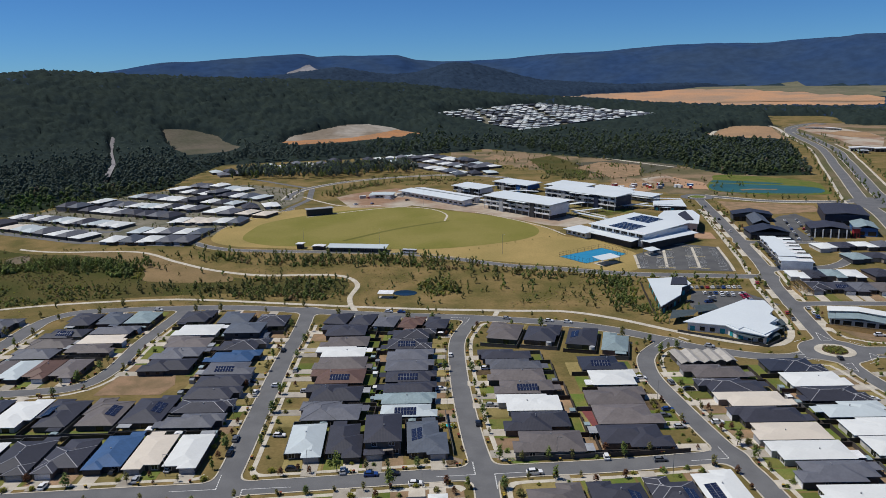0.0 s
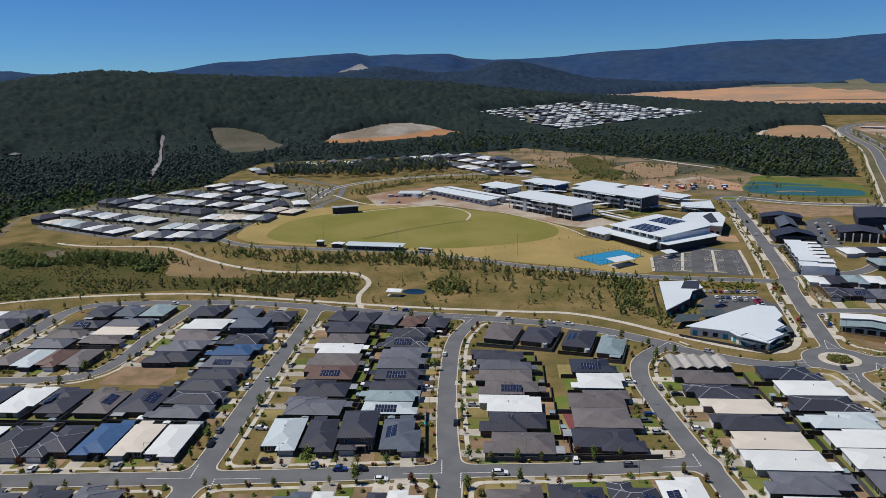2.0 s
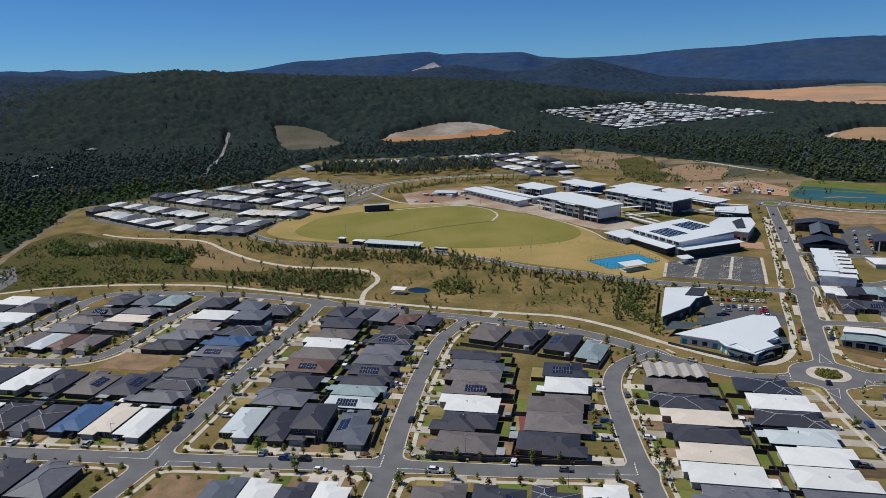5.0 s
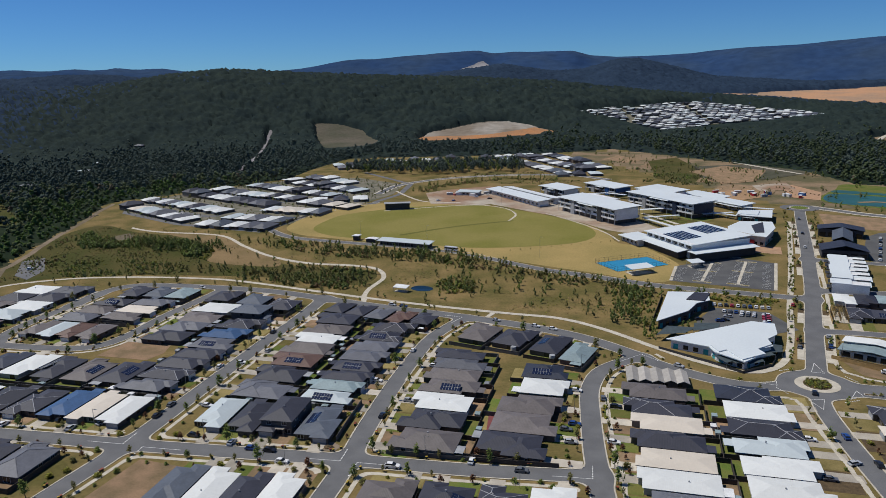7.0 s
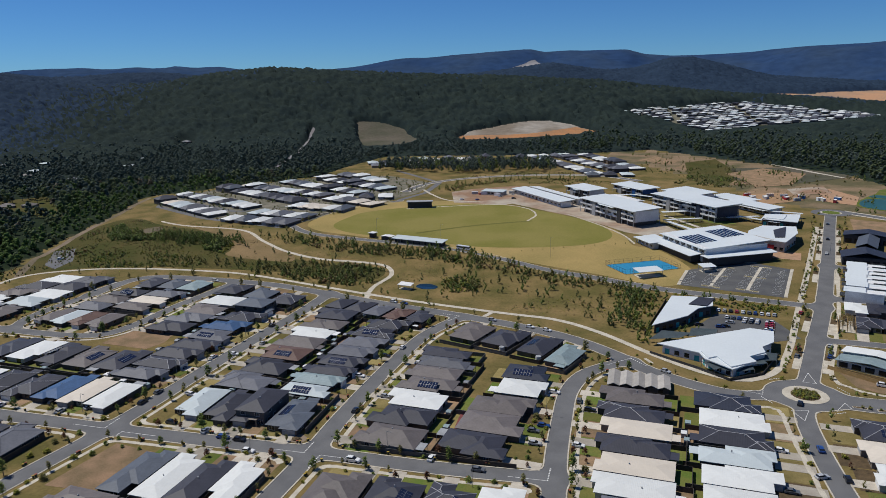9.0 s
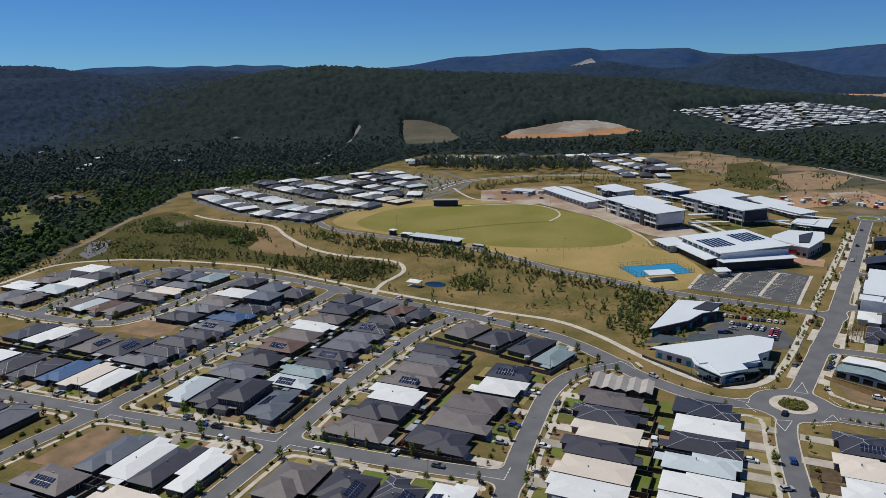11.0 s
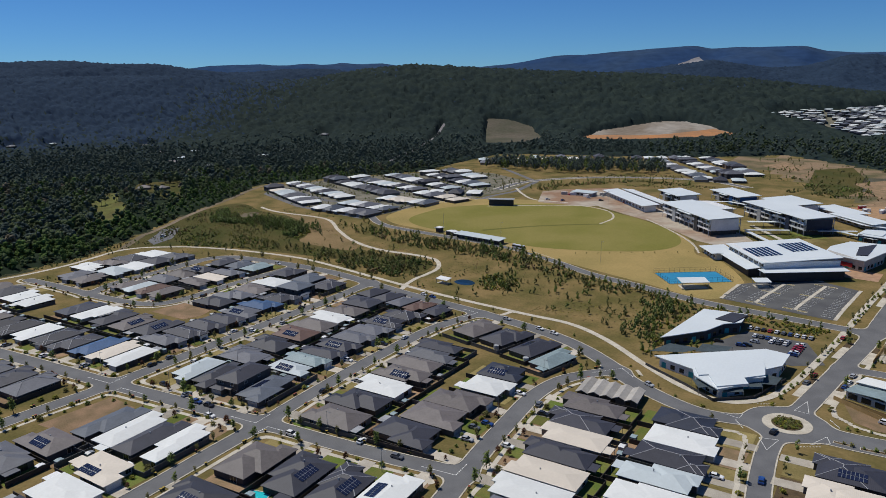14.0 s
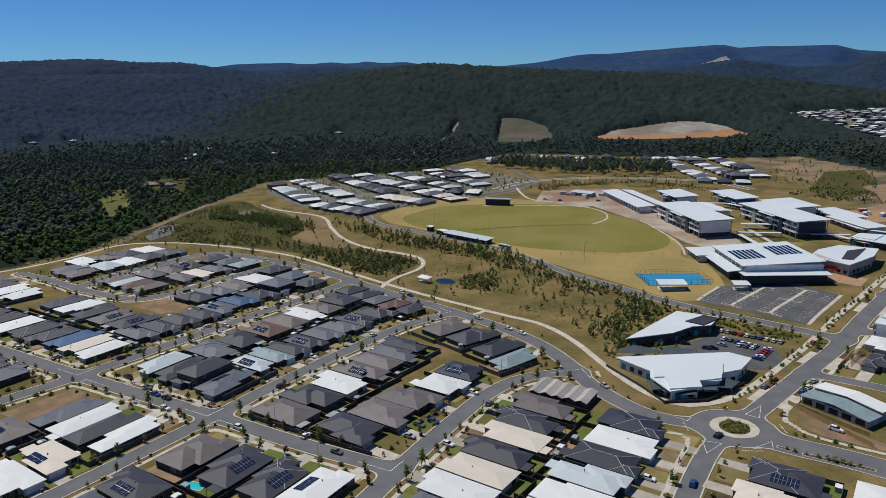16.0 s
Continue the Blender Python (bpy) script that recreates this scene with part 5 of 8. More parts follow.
centre("community_centre", [(103, 352), (119, 371), (124, 385), (131, 391), (131, 406), (110, 405)], gz(375), 4.6, (0.02, -0.005), "white-roofed community hall with teal end panels", "wall_d", [([(119, 390), (128, 388.5), (132, 403), (124, 404)], "roof_k")])
centre("community_centre", [(107, 329), (125, 322), (127, 316), (138, 307), (146, 316), (144, 321), (152, 327), (150, 334), (156, 342), (157, 356), (147, 358)], gz(335), 4.6, (0.015, 0.02), "fan-shaped white-roofed child care centre with teal panels", "white", [([(125.7, 323), (128.7, 316), (132, 318.5), (137.4, 308.5), (147.5, 316.5), (145, 321.5), (151.6, 328), (150.5, 335), (148.3, 343.6)], "metalroof")])
sheet("centre_car_park", [(123, 369), (133, 395), (160, 392), (170, 366), (158, 358), (146, 360), (124, 347)], 0.07, M["tar"], "dark asphalt car park of the community centre", category="car park")


def shade_sail(x, y, pts, label):
    r = root("shade_sail", x, y, gz(y), 0, label=label, category="shade sail", group="shade sails")
    v = [(a, b, c) for a, b, c in pts] + [(a, b, c + 0.06) for a, b, c in pts]
    n = len(pts)
    f = [tuple(range(n, 2 * n)), tuple(reversed(range(n)))] + [(i, (i + 1) % n, n + (i + 1) % n, n + i) for i in range(n)]
    piece("cloth", v, f, M["sail"], r)
    for a, b, c in pts:
        piece("post", *box(a - 0.08, a + 0.08, b - 0.08, b + 0.08, -0.3, c + 0.1), M["steel"], r)


shade_sail(133, 314, [(-5, 1.5, 3.0), (0, -4, 2.6), (5, -6, 3.0), (1, 2, 3.4)], "dark blue shade sail beside the child care centre")
shade_sail(143.5, 312.5, [(-4, -4, 2.6), (3, 0, 3.0), (2, 4, 3.4), (-4, 0, 3.2)], "dark blue shade sail beside the child care centre")
shade_sail(153, 330, [(-3, -6, 3.0), (3, -3, 2.6), (4, 5, 2.8), (-1, 4, 3.4)], "dark blue shade sail beside the child care centre")
shade_sail(112, 343, [(-9, -6, 3.2), (4, -2, 3.6), (10, 8, 3.2), (-4, 6, 3.8)], "dark blue shade sail over the play yard")
shade_sail(127, 352, [(-7, -6, 3.2), (5, -1, 3.6), (6, 8, 3.2), (-6, 4, 3.8)], "dark blue shade sail over the play yard")
shade_sail(147, 321, [(-5, -5, 2.8), (5, 0, 3.2), (3, 7, 2.8)], "dark shade sail beside the child care centre")
shade_sail(131, 312, [(-5, 4, 2.8), (0, -5, 3.2), (5, 1, 2.8)], "dark shade sail beside the child care centre")


def covered_walk(x0, y0, x1, y1):
    """A thin roof on posts between two buildings."""
    ln = math.hypot(x1 - x0, y1 - y0)
    r = root("covered_walkway", (x0 + x1) / 2, (y0 + y1) / 2, gz((y0 + y1) / 2), math.degrees(math.atan2(y1 - y0, x1 - x0)), label="white-roofed covered walkway between school buildings", category="walkway", group="covered walkways")
    piece("roof", *box(-ln / 2, ln / 2, -1.7, 1.7, 3.0, 3.25), M["metalroof"], r)
    for k in range(int(ln / 6) + 1):
        x = -ln / 2 + 0.4 + k * (ln - 0.8) / max(1, int(ln / 6))
        for s in (-1, 1):
            piece("post", *box(x - 0.09, x + 0.09, s * 1.4 - 0.09, s * 1.4 + 0.09, -0.6, 3.0), M["steel"], r)


covered_walk(98, 586, 118, 556)
covered_walk(96, 588, 124, 602)
covered_walk(150, 618, 178, 596)
covered_walk(178, 596, 196, 620)
covered_walk(22, 655, 34, 640)
sheet("school_lawn", [(75, 625), (98, 592), (120, 560), (150, 590), (130, 600), (95, 650)], 0.07, M["dry"], "dry grass court between the school buildings", category="lawn")


_hall = centre("music_hall", [(153, 527), (176, 515), (186, 543), (187, 564), (165, 565), (155, 547)], gz(540), 7.0, (0.02, 0.02), "white-roofed music hall with a dark upper block", "wall_c", [([(170.5, 527), (176.5, 528), (180, 560), (171, 549)], "roof_k")], "school building")
_cx, _cy = (153 + 176 + 186 + 187 + 165 + 155) / 6, (527 + 515 + 543 + 564 + 565 + 547) / 6
_q = [((x - _cx) * 0.93, (y - _cy) * 0.93) for x, y in ((162.6, 522.0), (169.5, 518.4), (169.2, 517.9), (162.3, 521.5))]
piece("sign_panel", *prism(list(reversed(_q)), 1.2, 3.6), M["red"], _hall, "bright red wall panel")
centre("administration_building", [(166.5, 601), (191, 590), (196, 620), (171, 620)], gz(605), 4.6, (0.03, 0.02), "low white-roofed administration building", "wall_d", [([(170, 604), (182, 598), (186, 616), (174, 617)], "metalroof")], "school building")


def covered_way(pts, w, h, label):
    """A walkway roof on slim posts."""
    r = root("covered_walkway", *pts[0], gz(pts[0][1]), 0, label=label, category="walkway", group="covered walkways")
    ox, oy = pts[0]
    for (xa, ya), (xb, yb) in zip(pts[:-1], pts[1:]):
        d = Vector((xb - xa, yb - ya)).normalized()
        s = Vector((-d.y, d.x)) * w / 2
        za, zb = gz(ya) - gz(oy) + h, gz(yb) - gz(oy) + h
        v = [(xa - s.x - ox, ya - s.y - oy, za), (xb - s.x - ox, yb - s.y - oy, zb), (xb + s.x - ox, yb + s.y - oy, zb), (xa + s.x - ox, ya + s.y - oy, za)]
        piece("roof", v + [(p, q, c + 0.22) for p, q, c in v], BOX_F, M["metalroof"], r, uv=True)
        n = max(2, int(math.hypot(xb - xa, yb - ya) / 6))
        for k in range(n):
            px, py = xa + (xb - xa) * (k + 0.5) / n - ox, ya + (yb - ya) * (k + 0.5) / n - oy
            piece("post", *box(px - 0.1, px + 0.1, py - 0.1, py + 0.1, -0.6, min(za, zb)), M["steel"], r)


covered_way([(93, 616), (114, 626)], 5.0, 3.8, "white-roofed covered walkway between classroom blocks")
covered_way([(142, 606), (166, 617)], 3.5, 3.4, "white-roofed covered walkway beside the lawn")
covered_way([(146, 672), (170, 640), (199, 632)], 4.0, 3.8, "long white-roofed covered walkway of the school")
covered_way([(40, 690), (62, 700), (80, 690)], 4.0, 3.6, "white-roofed covered walkway behind the classrooms")
sheet("school_path", [(94, 620), (121, 579), (124, 581), (97, 622)], 0.14, M["concrete"], "pale concrete path across the school lawn", category="path")
sheet("school_lawn", [(96, 612), (118, 578), (150, 600), (136, 618), (118, 626)], 0.07, M["lawn"], "patchy green school lawn", category="lawn")


# ---- farther estates ----
FAR_HOUSES = []


def far_house(x, y, w, d, turn, code, group):
    z = land(x, y)
    wall = rng.choice("abbdde")
    r = root("house", x, y, z, turn, label=f"{WALLS[wall]} estate house with a {ROOFS[code]} roof", category="house", group=group)
    FAR_HOUSES.append((x, y))
    h = 2.5 if rng.random() < 0.88 else 5.0
    pitch = rng.choice((13, 16, 18)) if code in "wcp" else rng.choice((19, 22, 24))
    side = rng.choice((-1, 1))
    piece("wall", *box(-w / 2, w / 2, -d / 2, d / 2, -0.6, h), M["wall_" + wall], r)
    e = 0.6
    a = hip(-w / 2 - e, w / 2 + e, -d / 2 - e, d / 2 + e, h, pitch)
    b = hip(*((-w / 2 - e, 0.3) if side < 0 else (-0.3, w / 2 + e)), -d / 2 - 3.0, d / 4, h + 0.02, pitch)
    piece("roof", *merged(a, b), M["roof_" + code], r, uv=True)
    if math.hypot(x - 100, y - 10) > 780:
        return
    piece("garage_door", *box(-w / 2 + 0.6, -w / 2 + 5, -d / 2 - 0.06, -d / 2, 0, 2.2), M["greypanel"], r)
    piece("window", *box(w * 0.1, w * 0.35, -d / 2 - 0.05, -d / 2, 0.8, 2.2), M["glass"], r)


def estate(rows, group, colours):
    """Rows of houses between two ends: x, y, x, y, number."""
    n = 0
    for x0, y0, x1, y1, count in rows:
        turn = math.degrees(math.atan2(y1 - y0, x1 - x0))
        gap = math.hypot(x1 - x0, y1 - y0) / max(1, count - 1)
        for k in range(count):
            t = k / max(1, count - 1)
            far_house(x0 + (x1 - x0) * t + rng.uniform(-0.6, 0.6), y0 + (y1 - y0) * t + rng.uniform(-0.8, 0.8), min(13.5, gap - 1.7), rng.uniform(17, 21), turn + (0 if n % 2 else 180), rng.choice(colours), group)
        n += 1


estate([(-378, 582, -288, 539, 8), (-386, 622, -276, 577, 10), (-362, 660, -247, 612, 10), (-352, 684, -236, 646, 10), (-322, 722, -210, 668, 10), (-292, 754, -192, 700, 9), (-284, 788, -225, 752, 5),
        (-259, 527, -202, 523, 5), (-250, 553, -200, 545, 5), (-232, 590, -181, 584, 5), (-216, 630, -166, 612, 4), (-208, 640, -171, 655, 3)], "houses of the lakeside estate", "wwwpgkgbcgwkpw")
estate([(-302, 905, -165, 985, 10), (-285, 880, -180, 935, 8), (-120, 1010, -60, 1035, 5), (-70, 1030, 30, 880, 11), (-92, 1000, 5, 850, 10), (-35, 1045, 48, 905, 10), (5, 840, 42, 850, 3)], "houses of the northern estate", "wkgwpbwgkp")
sheet("estate_road", [(-395, 600), (-282, 556), (-270, 560), (-270, 566), (-282, 562), (-393, 607)], 0.08, M["asphalt"], "narrow estate street of grey asphalt", category="road")
sheet("estate_road", [(-368, 672), (-240, 627), (-240, 633), (-366, 678)], 0.08, M["asphalt"], "narrow estate street of grey asphalt", category="road")
sheet("estate_road", [(-330, 740), (-200, 680), (-198, 686), (-328, 747)], 0.08, M["asphalt"], "narrow estate street of grey asphalt", category="road")
sheet("estate_road", [(-395, 600), (-372, 560), (-290, 524), (-200, 508), (-200, 514), (-289, 530), (-368, 565), (-389, 603)], 0.09, M["asphalt"], "estate edge road of grey asphalt", category="road")
sheet("estate_road", [(-150, 640), (-140, 690), (-150, 760), (-240, 850), (-244, 846), (-156, 758), (-146, 690), (-156, 642)], 0.09, M["asphalt"], "estate edge road of grey asphalt", category="road")


def far_suburb():
    """Roofs of a suburb beyond the woods, too many and too far to tell apart."""
    v, f, mi = [], [], []
    cols = ["w", "g", "p", "w", "b", "k", "p", "w"]
    r = random.Random(5)
    for a in range(-3, 40):
        for b in range(0, 34):
            x, y = -60 + a * 13.5 + b * 2.0, 1405 + b * 10.5 + (a % 4) * 1.5
            x, y = x + r.uniform(-2.5, 2.5), y + r.uniform(-3.5, 3.5)
            if not inside(x, y, SUBURB) or (a + b // 3) % 11 == 0 or r.random() < 0.06:
                continue
            z = land(x, y)
            for part_v, part_f, m in ((*box(x - 5.8, x + 5.8, y - 6.5, y + 5.5, z - 1, z + 3.4), 8), (*hip(x - 7.0, x + 7.0, y - 7.4, y + 6.2, z + 3.4, r.choice((6, 9, 13))), r.randrange(8))):
                f += [tuple(i + len(v) for i in q) for q in part_f]
                mi += [m] * len(part_f)
                v += part_v
    me = mesh_of("distant_houses", v, f, [M["roof_" + c] for c in cols] + [M["wall_b"]], mi, uv=True)
    tagged(new("distant_houses", me), "crowded white and grey roofs of a distant suburb", "houses", kind="stuff")


far_suburb()


# ---- buildings east of the avenue ----
def terrace():
    for k in range(7):
        dx, dz = (0.0, 0.9, 0.3)[k % 3], (0.0, 0.25)[k % 2]
        r = root("townhouse", 206.6 + dx + k * 1.45, 428.5 + k * 8.05, gz(428.5 + k * 8.05), -10, label="white-roofed two-storey terrace house with pale walls", category="townhouse", group="terrace houses")
        piece("wall", *box(-9, 9, -3.7, 3.7, -0.4, 5.4), M["white"], r)
        piece("party_wall", *box(3.0, 9.6, 3.72, 3.98, -0.4, 6.2 + dz), M["dark"], r)
        for x0, x1, low in ((-10, 0.5, 0.0), (0.8, 10, -0.9)):
            v = [(x0, -3.7, 5.4 + dz + low), (x1, -3.7, 5.4 + dz + low), (x1, 3.65, 6.2 + dz + low), (x0, 3.65, 6.2 + dz + low)]
            piece("roof", v + [(p, q, c + 0.2) for p, q, c in v], BOX_F, M["metalroof"], r, uv=True)
        piece("window", *box(-9.06, -8.98, -2.4, 2.4, 3.3, 4.8), M["glass"], r)
        piece("garage_door", *box(-9.06, -8.98, -2.6, 2.2, 0, 2.3), M["greypanel"], r)
        piece("porch_roof", *box(-11.5, -9, -3.4, 3.4, 2.6, 2.8), M["dark"], r)


terrace()


def block(name, x, y, l, w, h, turn, roof, wall, label, pitch=4, category="shop", columns=0):
    """A commercial building with a parapet or low gable, windows and an optional colonnade."""
    r = root(name, x, y, gz(y), turn, label=label, category=category)
    piece("wall", *box(-l / 2, l / 2, -w / 2, w / 2, -0.5, h), M[wall], r)
    piece("roof", *gable(-l / 2 - 0.8, l / 2 + 0.8, -w / 2 - 0.8, w / 2 + 0.8, h, pitch), M[roof], r, uv=True)
    n = max(2, int(l / 5))
    for i in range(n):
        cx = -l / 2 + (i + 0.5) * l / n
        piece("window", *box(cx - l / n * 0.35, cx + l / n * 0.35, -w / 2 - 0.06, -w / 2 + 0.02, 0.4, min(h - 0.6, 3.2)), M["glass"], r)
        if columns:
            piece("column", *box(cx - 0.35, cx + 0.35, -w / 2 - 2.4, -w / 2 - 1.7, -0.4, h), M["white"], r)
    return r


def timber_frame(x, y, turn):
    """A house under construction: slab, studs, plates and open roof trusses of new pine."""
    r = root("unfinished_house", x, y, gz(y), turn, label="unfinished house of new pine studs and open trusses", category="house")
    piece("slab", *box(-3.6, 3.6, -9.2, 9.2, -0.2, 0.3), M["concrete"], r)
    for yy in np.arange(-9.0, 9.1, 1.5):
        for xx in (-3.4, 0.0, 3.4):
            piece("stud", *box(xx - 0.08, xx + 0.08, yy - 0.08, yy + 0.08, 0.3, 2.8), M["pine"], r)
        ends = [(-3.8, 2.8), (0.0, 4.3), (3.8, 2.8)]
        v = [(a, yy - 0.07, z) for a, z in ends] + [(a, yy + 0.07, z) for a, z in ends] + [(a, yy - 0.07, z - 0.22) for a, z in ends] + [(a, yy + 0.07, z - 0.22) for a, z in ends]
        piece("truss", v, [(0, 1, 4, 3), (1, 2, 5, 4), (9, 10, 7, 6), (10, 11, 8, 7), (0, 6, 7, 1), (1, 7, 8, 2), (4, 10, 9, 3), (5, 11, 10, 4), (0, 3, 9, 6), (2, 8, 11, 5)], M["pine"], r)
    for xx in (-3.4, 0.0, 3.4):
        piece("top_plate", *box(xx - 0.09, xx + 0.09, -9.1, 9.1, 2.8, 2.95), M["pine"], r)


timber_frame(193.0, 390.5, -8)
block("shopping_centre", 231, 558, 28, 14, 5.5, -12, "roof_N", "wall_d", "dark-roofed shopping centre with glass fronts", 9)
block("shopping_centre", 227, 536, 11, 36, 5.6, -13, "roof_b", "wall_d", "grey gabled glazed mall of the shopping centre", 24)
block("shopping_centre", 220, 503, 26, 17, 5.0, -6, "roof_N", "wall_d", "dark-roofed shopping arcade beside the car park", 14)
block("tavern", 265.5, 508, 25, 22, 6.0, -16, "roof_k", "dark", "dark building with tall white columns", 8, "building", 1)
block("hardware_store", 299, 552, 29, 46, 8.0, -20, "roof_k", "navy", "large dark glass-fronted warehouse store", 5, "warehouse")
block("glass_hall", 292.5, 510, 14, 25, 5.6, -20, "roof_t", "blue", "blue-glazed gabled hall beside the warehouse", 16, "building")
block("red_kiosk", 280.5, 497.5, 4, 5, 6.5, -16, "roof_k", "red", "narrow red clad tower by the dark building", 2, "building")
block("units", 196.2, 340, 25, 6.5, 4.4, -24.5, "roof_w", "wall_c", "long pale attached units with a white roof", 5, "units")
block("units", 193, 332.6, 25, 8, 3.2, -24.5, "roof_t", "wall_c", "lower slate-roofed wing of the units", 6, "units")
column("S", [(243, 467, "w"), (256, 468, "k"), (269, 468, "w"), (282, 468, "g"), (295, 468, "w")], 16, 1.0, detail=False)
column("S", [(250, 441, "t"), (263, 441, "k"), (276, 441, "n"), (289, 441, "w"), (302, 441, "g")], 16, 1.0, detail=False)
column("S", [(248, 412, "k"), (261, 411, "n"), (274, 410, "w"), (287, 409, "g"), (300, 408, "w")], 16, 1.0, detail=False)
column("N", [(230, 338, "k"), (244, 336, "w"), (258, 334, "g"), (272, 332, "k"), (286, 330, "w")], 18, 1.0, detail=False)
sheet("shop_car_park", [(234, 489), (237, 520), (247, 556), (258, 568), (274, 576), (276, 548), (252, 525), (248, 490)], 0.1, M["tar"], "asphalt car park of the shops", category="car park")
block("depot", 561, 1001, 30, 16, 5, -20, "roof_w", "wall_c", "white depot building beside the arterial road", 3, "warehouse")
block("depot", 588, 985, 34, 18, 5, -20, "roof_w", "wall_b", "white-roofed depot shed beside the arterial road", 3, "warehouse")
block("depot", 548, 975, 12, 12, 4, -20, "roof_p", "wall_c", "small pale depot office beside the arterial road", 3, "warehouse")
block("site_shed", 672, 1330, 60, 8, 4, -48, "roof_w", "wall_c", "long white culvert shed among the road works", 3, "shed")
for pts, m in (([(160, 745), (185, 725), (215, 735), (222, 765), (190, 785), (170, 775)], "bare"), ([(225, 715), (248, 700), (258, 745), (240, 790), (228, 770)], "clay"), ([(110, 845), (150, 800), (190, 815), (165, 870), (130, 890)], "bare"), ([(90, 930), (130, 900), (150, 930), (110, 985)], "bare"),
               ([(40, 1000), (80, 960), (95, 1000), (60, 1050)], "bare")):
    tagged(sheet("bare_patch", pts, 0.25, M[m], category="ground"), "bare scraped earth of the building land", "ground", "bare patches", "structure")


def container(x, y, turn, mat, label):
    r = root("site_container", x, y, land(x, y), turn, label=label, category="container", group="site containers")
    piece("body", *box(-3, 3, -1.2, 1.2, 0, 2.6), M[mat], r)
    piece("roof", *box(-3.05, 3.05, -1.25, 1.25, 2.6, 2.7), M["white"], r)


for k in range(16):
    container(165 + 14 * (k % 6) + rng.uniform(-4, 4), 715 + 10 * (k // 6) + rng.uniform(-4, 4), rng.uniform(0, 180), rng.choice(("white", "wall_c", "red", "greypanel", "blue")), "steel site container on the building land")
for k in range(6):
    container(-92 + k * 9 + rng.uniform(-2, 2), 690 + rng.uniform(-8, 14), rng.uniform(-20, 20), rng.choice(("white", "wall_c", "red")), "steel site container on the building land")


WOOD_HOUSES = [(-1137, 698), (-1108, 755), (-973, 851), (-505, 536), (-525, 527), (-776, 1110), (-700, 700), (-735, 745), (-800, 820), (-845, 790), (-690, 905), (-610, 690), (-640, 820)]
for x, y in WOOD_HOUSES:
    far_house(x, y, rng.uniform(10, 16), 11, rng.uniform(0, 90), rng.choice("pgcn"), "houses in the woods")


def site_shed():
    r = root("site_shed", -72, 697, gz(697), -8, label="pale flat-roofed site shed on the building land", category="shed")
    piece("wall", *box(-11, 11, -5, 5, -0.3, 3.2), M["wall_c"], r)
    v = [(-12, -6, 3.2), (12, -6, 3.2), (12, 6, 3.9), (-12, 6, 3.9)]
    piece("roof", v + [(p, q, c + 0.25) for p, q, c in v], BOX_F, M["roof_p"], r, uv=True)
    for k in range(5):
        piece("window", *box(-9 + k * 4, -6.6 + k * 4, -5.06, -4.98, 0.9, 2.3), M["glass"], r)


site_shed()


# ---- trees ----
_ICO = bmesh.new()
bmesh.ops.create_icosphere(_ICO, subdivisions=1, radius=1.0)
ICO_V = np.array([v.co[:] for v in _ICO.verts])
ICO_F = np.array([[v.index for v in f.verts] for f in _ICO.faces])
_ICO.free()
nrg = np.random.RandomState(11)


def clumps(centres, radii, flat=0.8, rough=0.28):
    """Many small uneven leaf clumps as one set of vertices and faces."""
    flat = np.asarray(flat, float).reshape(-1, 1) if np.ndim(flat) else flat
    n, k = len(centres), len(ICO_V)
    turn = nrg.uniform(0, 2 * np.pi, n)
    base = ICO_V[None] * (1 + nrg.uniform(-rough, rough, (n, k, 1)))
    c, s = np.cos(turn)[:, None], np.sin(turn)[:, None]
    x, y = base[..., 0] * c - base[..., 1] * s, base[..., 0] * s + base[..., 1] * c
    pts = np.stack([x, y, base[..., 2] * flat], -1) * np.asarray(radii)[:, None, None] + np.asarray(centres)[:, None]
    faces = ICO_F[None] + (np.arange(n) * k)[:, None, None]
    return pts.reshape(-1, 3), faces.reshape(-1, 3)


def quick_mesh(name, verts, faces, mats, index=None):
    me = bpy.data.meshes.new(name)
    me.vertices.add(len(verts))
    me.vertices.foreach_set("co", np.asarray(verts, np.float32).ravel())
    me.loops.add(faces.size)
    me.loops.foreach_set("vertex_index", faces.astype(np.int32).ravel())
    me.polygons.add(len(faces))
    me.polygons.foreach_set("loop_start", np.arange(len(faces), dtype=np.int32) * 3)
    for m in mats:
        me.materials.append(m)
    if index is not None:
        me.polygons.foreach_set("material_index", np.asarray(index, np.int32))
    me.update(calc_edges=True)
    return me


def hashed(i, j, seed):
    h = np.sin(i * 127.1 + j * 311.7 + seed * 74.7) * 43758.5453
    return h - np.floor(h)


def domes(x, y, cell, seed):
    """Height from 0 to 1 of overlapping tree crowns strewn over the plan."""
    best = np.zeros(x.shape)
    bi, bj = np.floor(x / cell), np.floor(y / cell)
    for di in (-1, 0, 1):
        for dj in (-1, 0, 1):
            i, j = bi + di, bj + dj
            cx, cy = (i + 0.1 + 0.8 * hashed(i, j, seed)) * cell, (j + 0.1 + 0.8 * hashed(i, j, seed + 1)) * cell
            wide = cell * (0.5 + 0.45 * hashed(i, j, seed + 2))
            d = ((x - cx) ** 2 + (y - cy) ** 2) / wide**2
            best = np.maximum(best, (0.45 + 0.55 * hashed(i, j, seed + 3)) * np.sqrt(np.clip(1 - d, 0, 1)))
    return best


def in_poly(x, y, poly):
    c = np.zeros(x.shape, bool)
    for (x0, y0), (x1, y1) in zip(poly, poly[1:] + poly[:1]):
        if y0 != y1:
            c ^= ((y0 > y) != (y1 > y)) & (x < (x1 - x0) * (y - y0) / (y1 - y0) + x0)
    return c


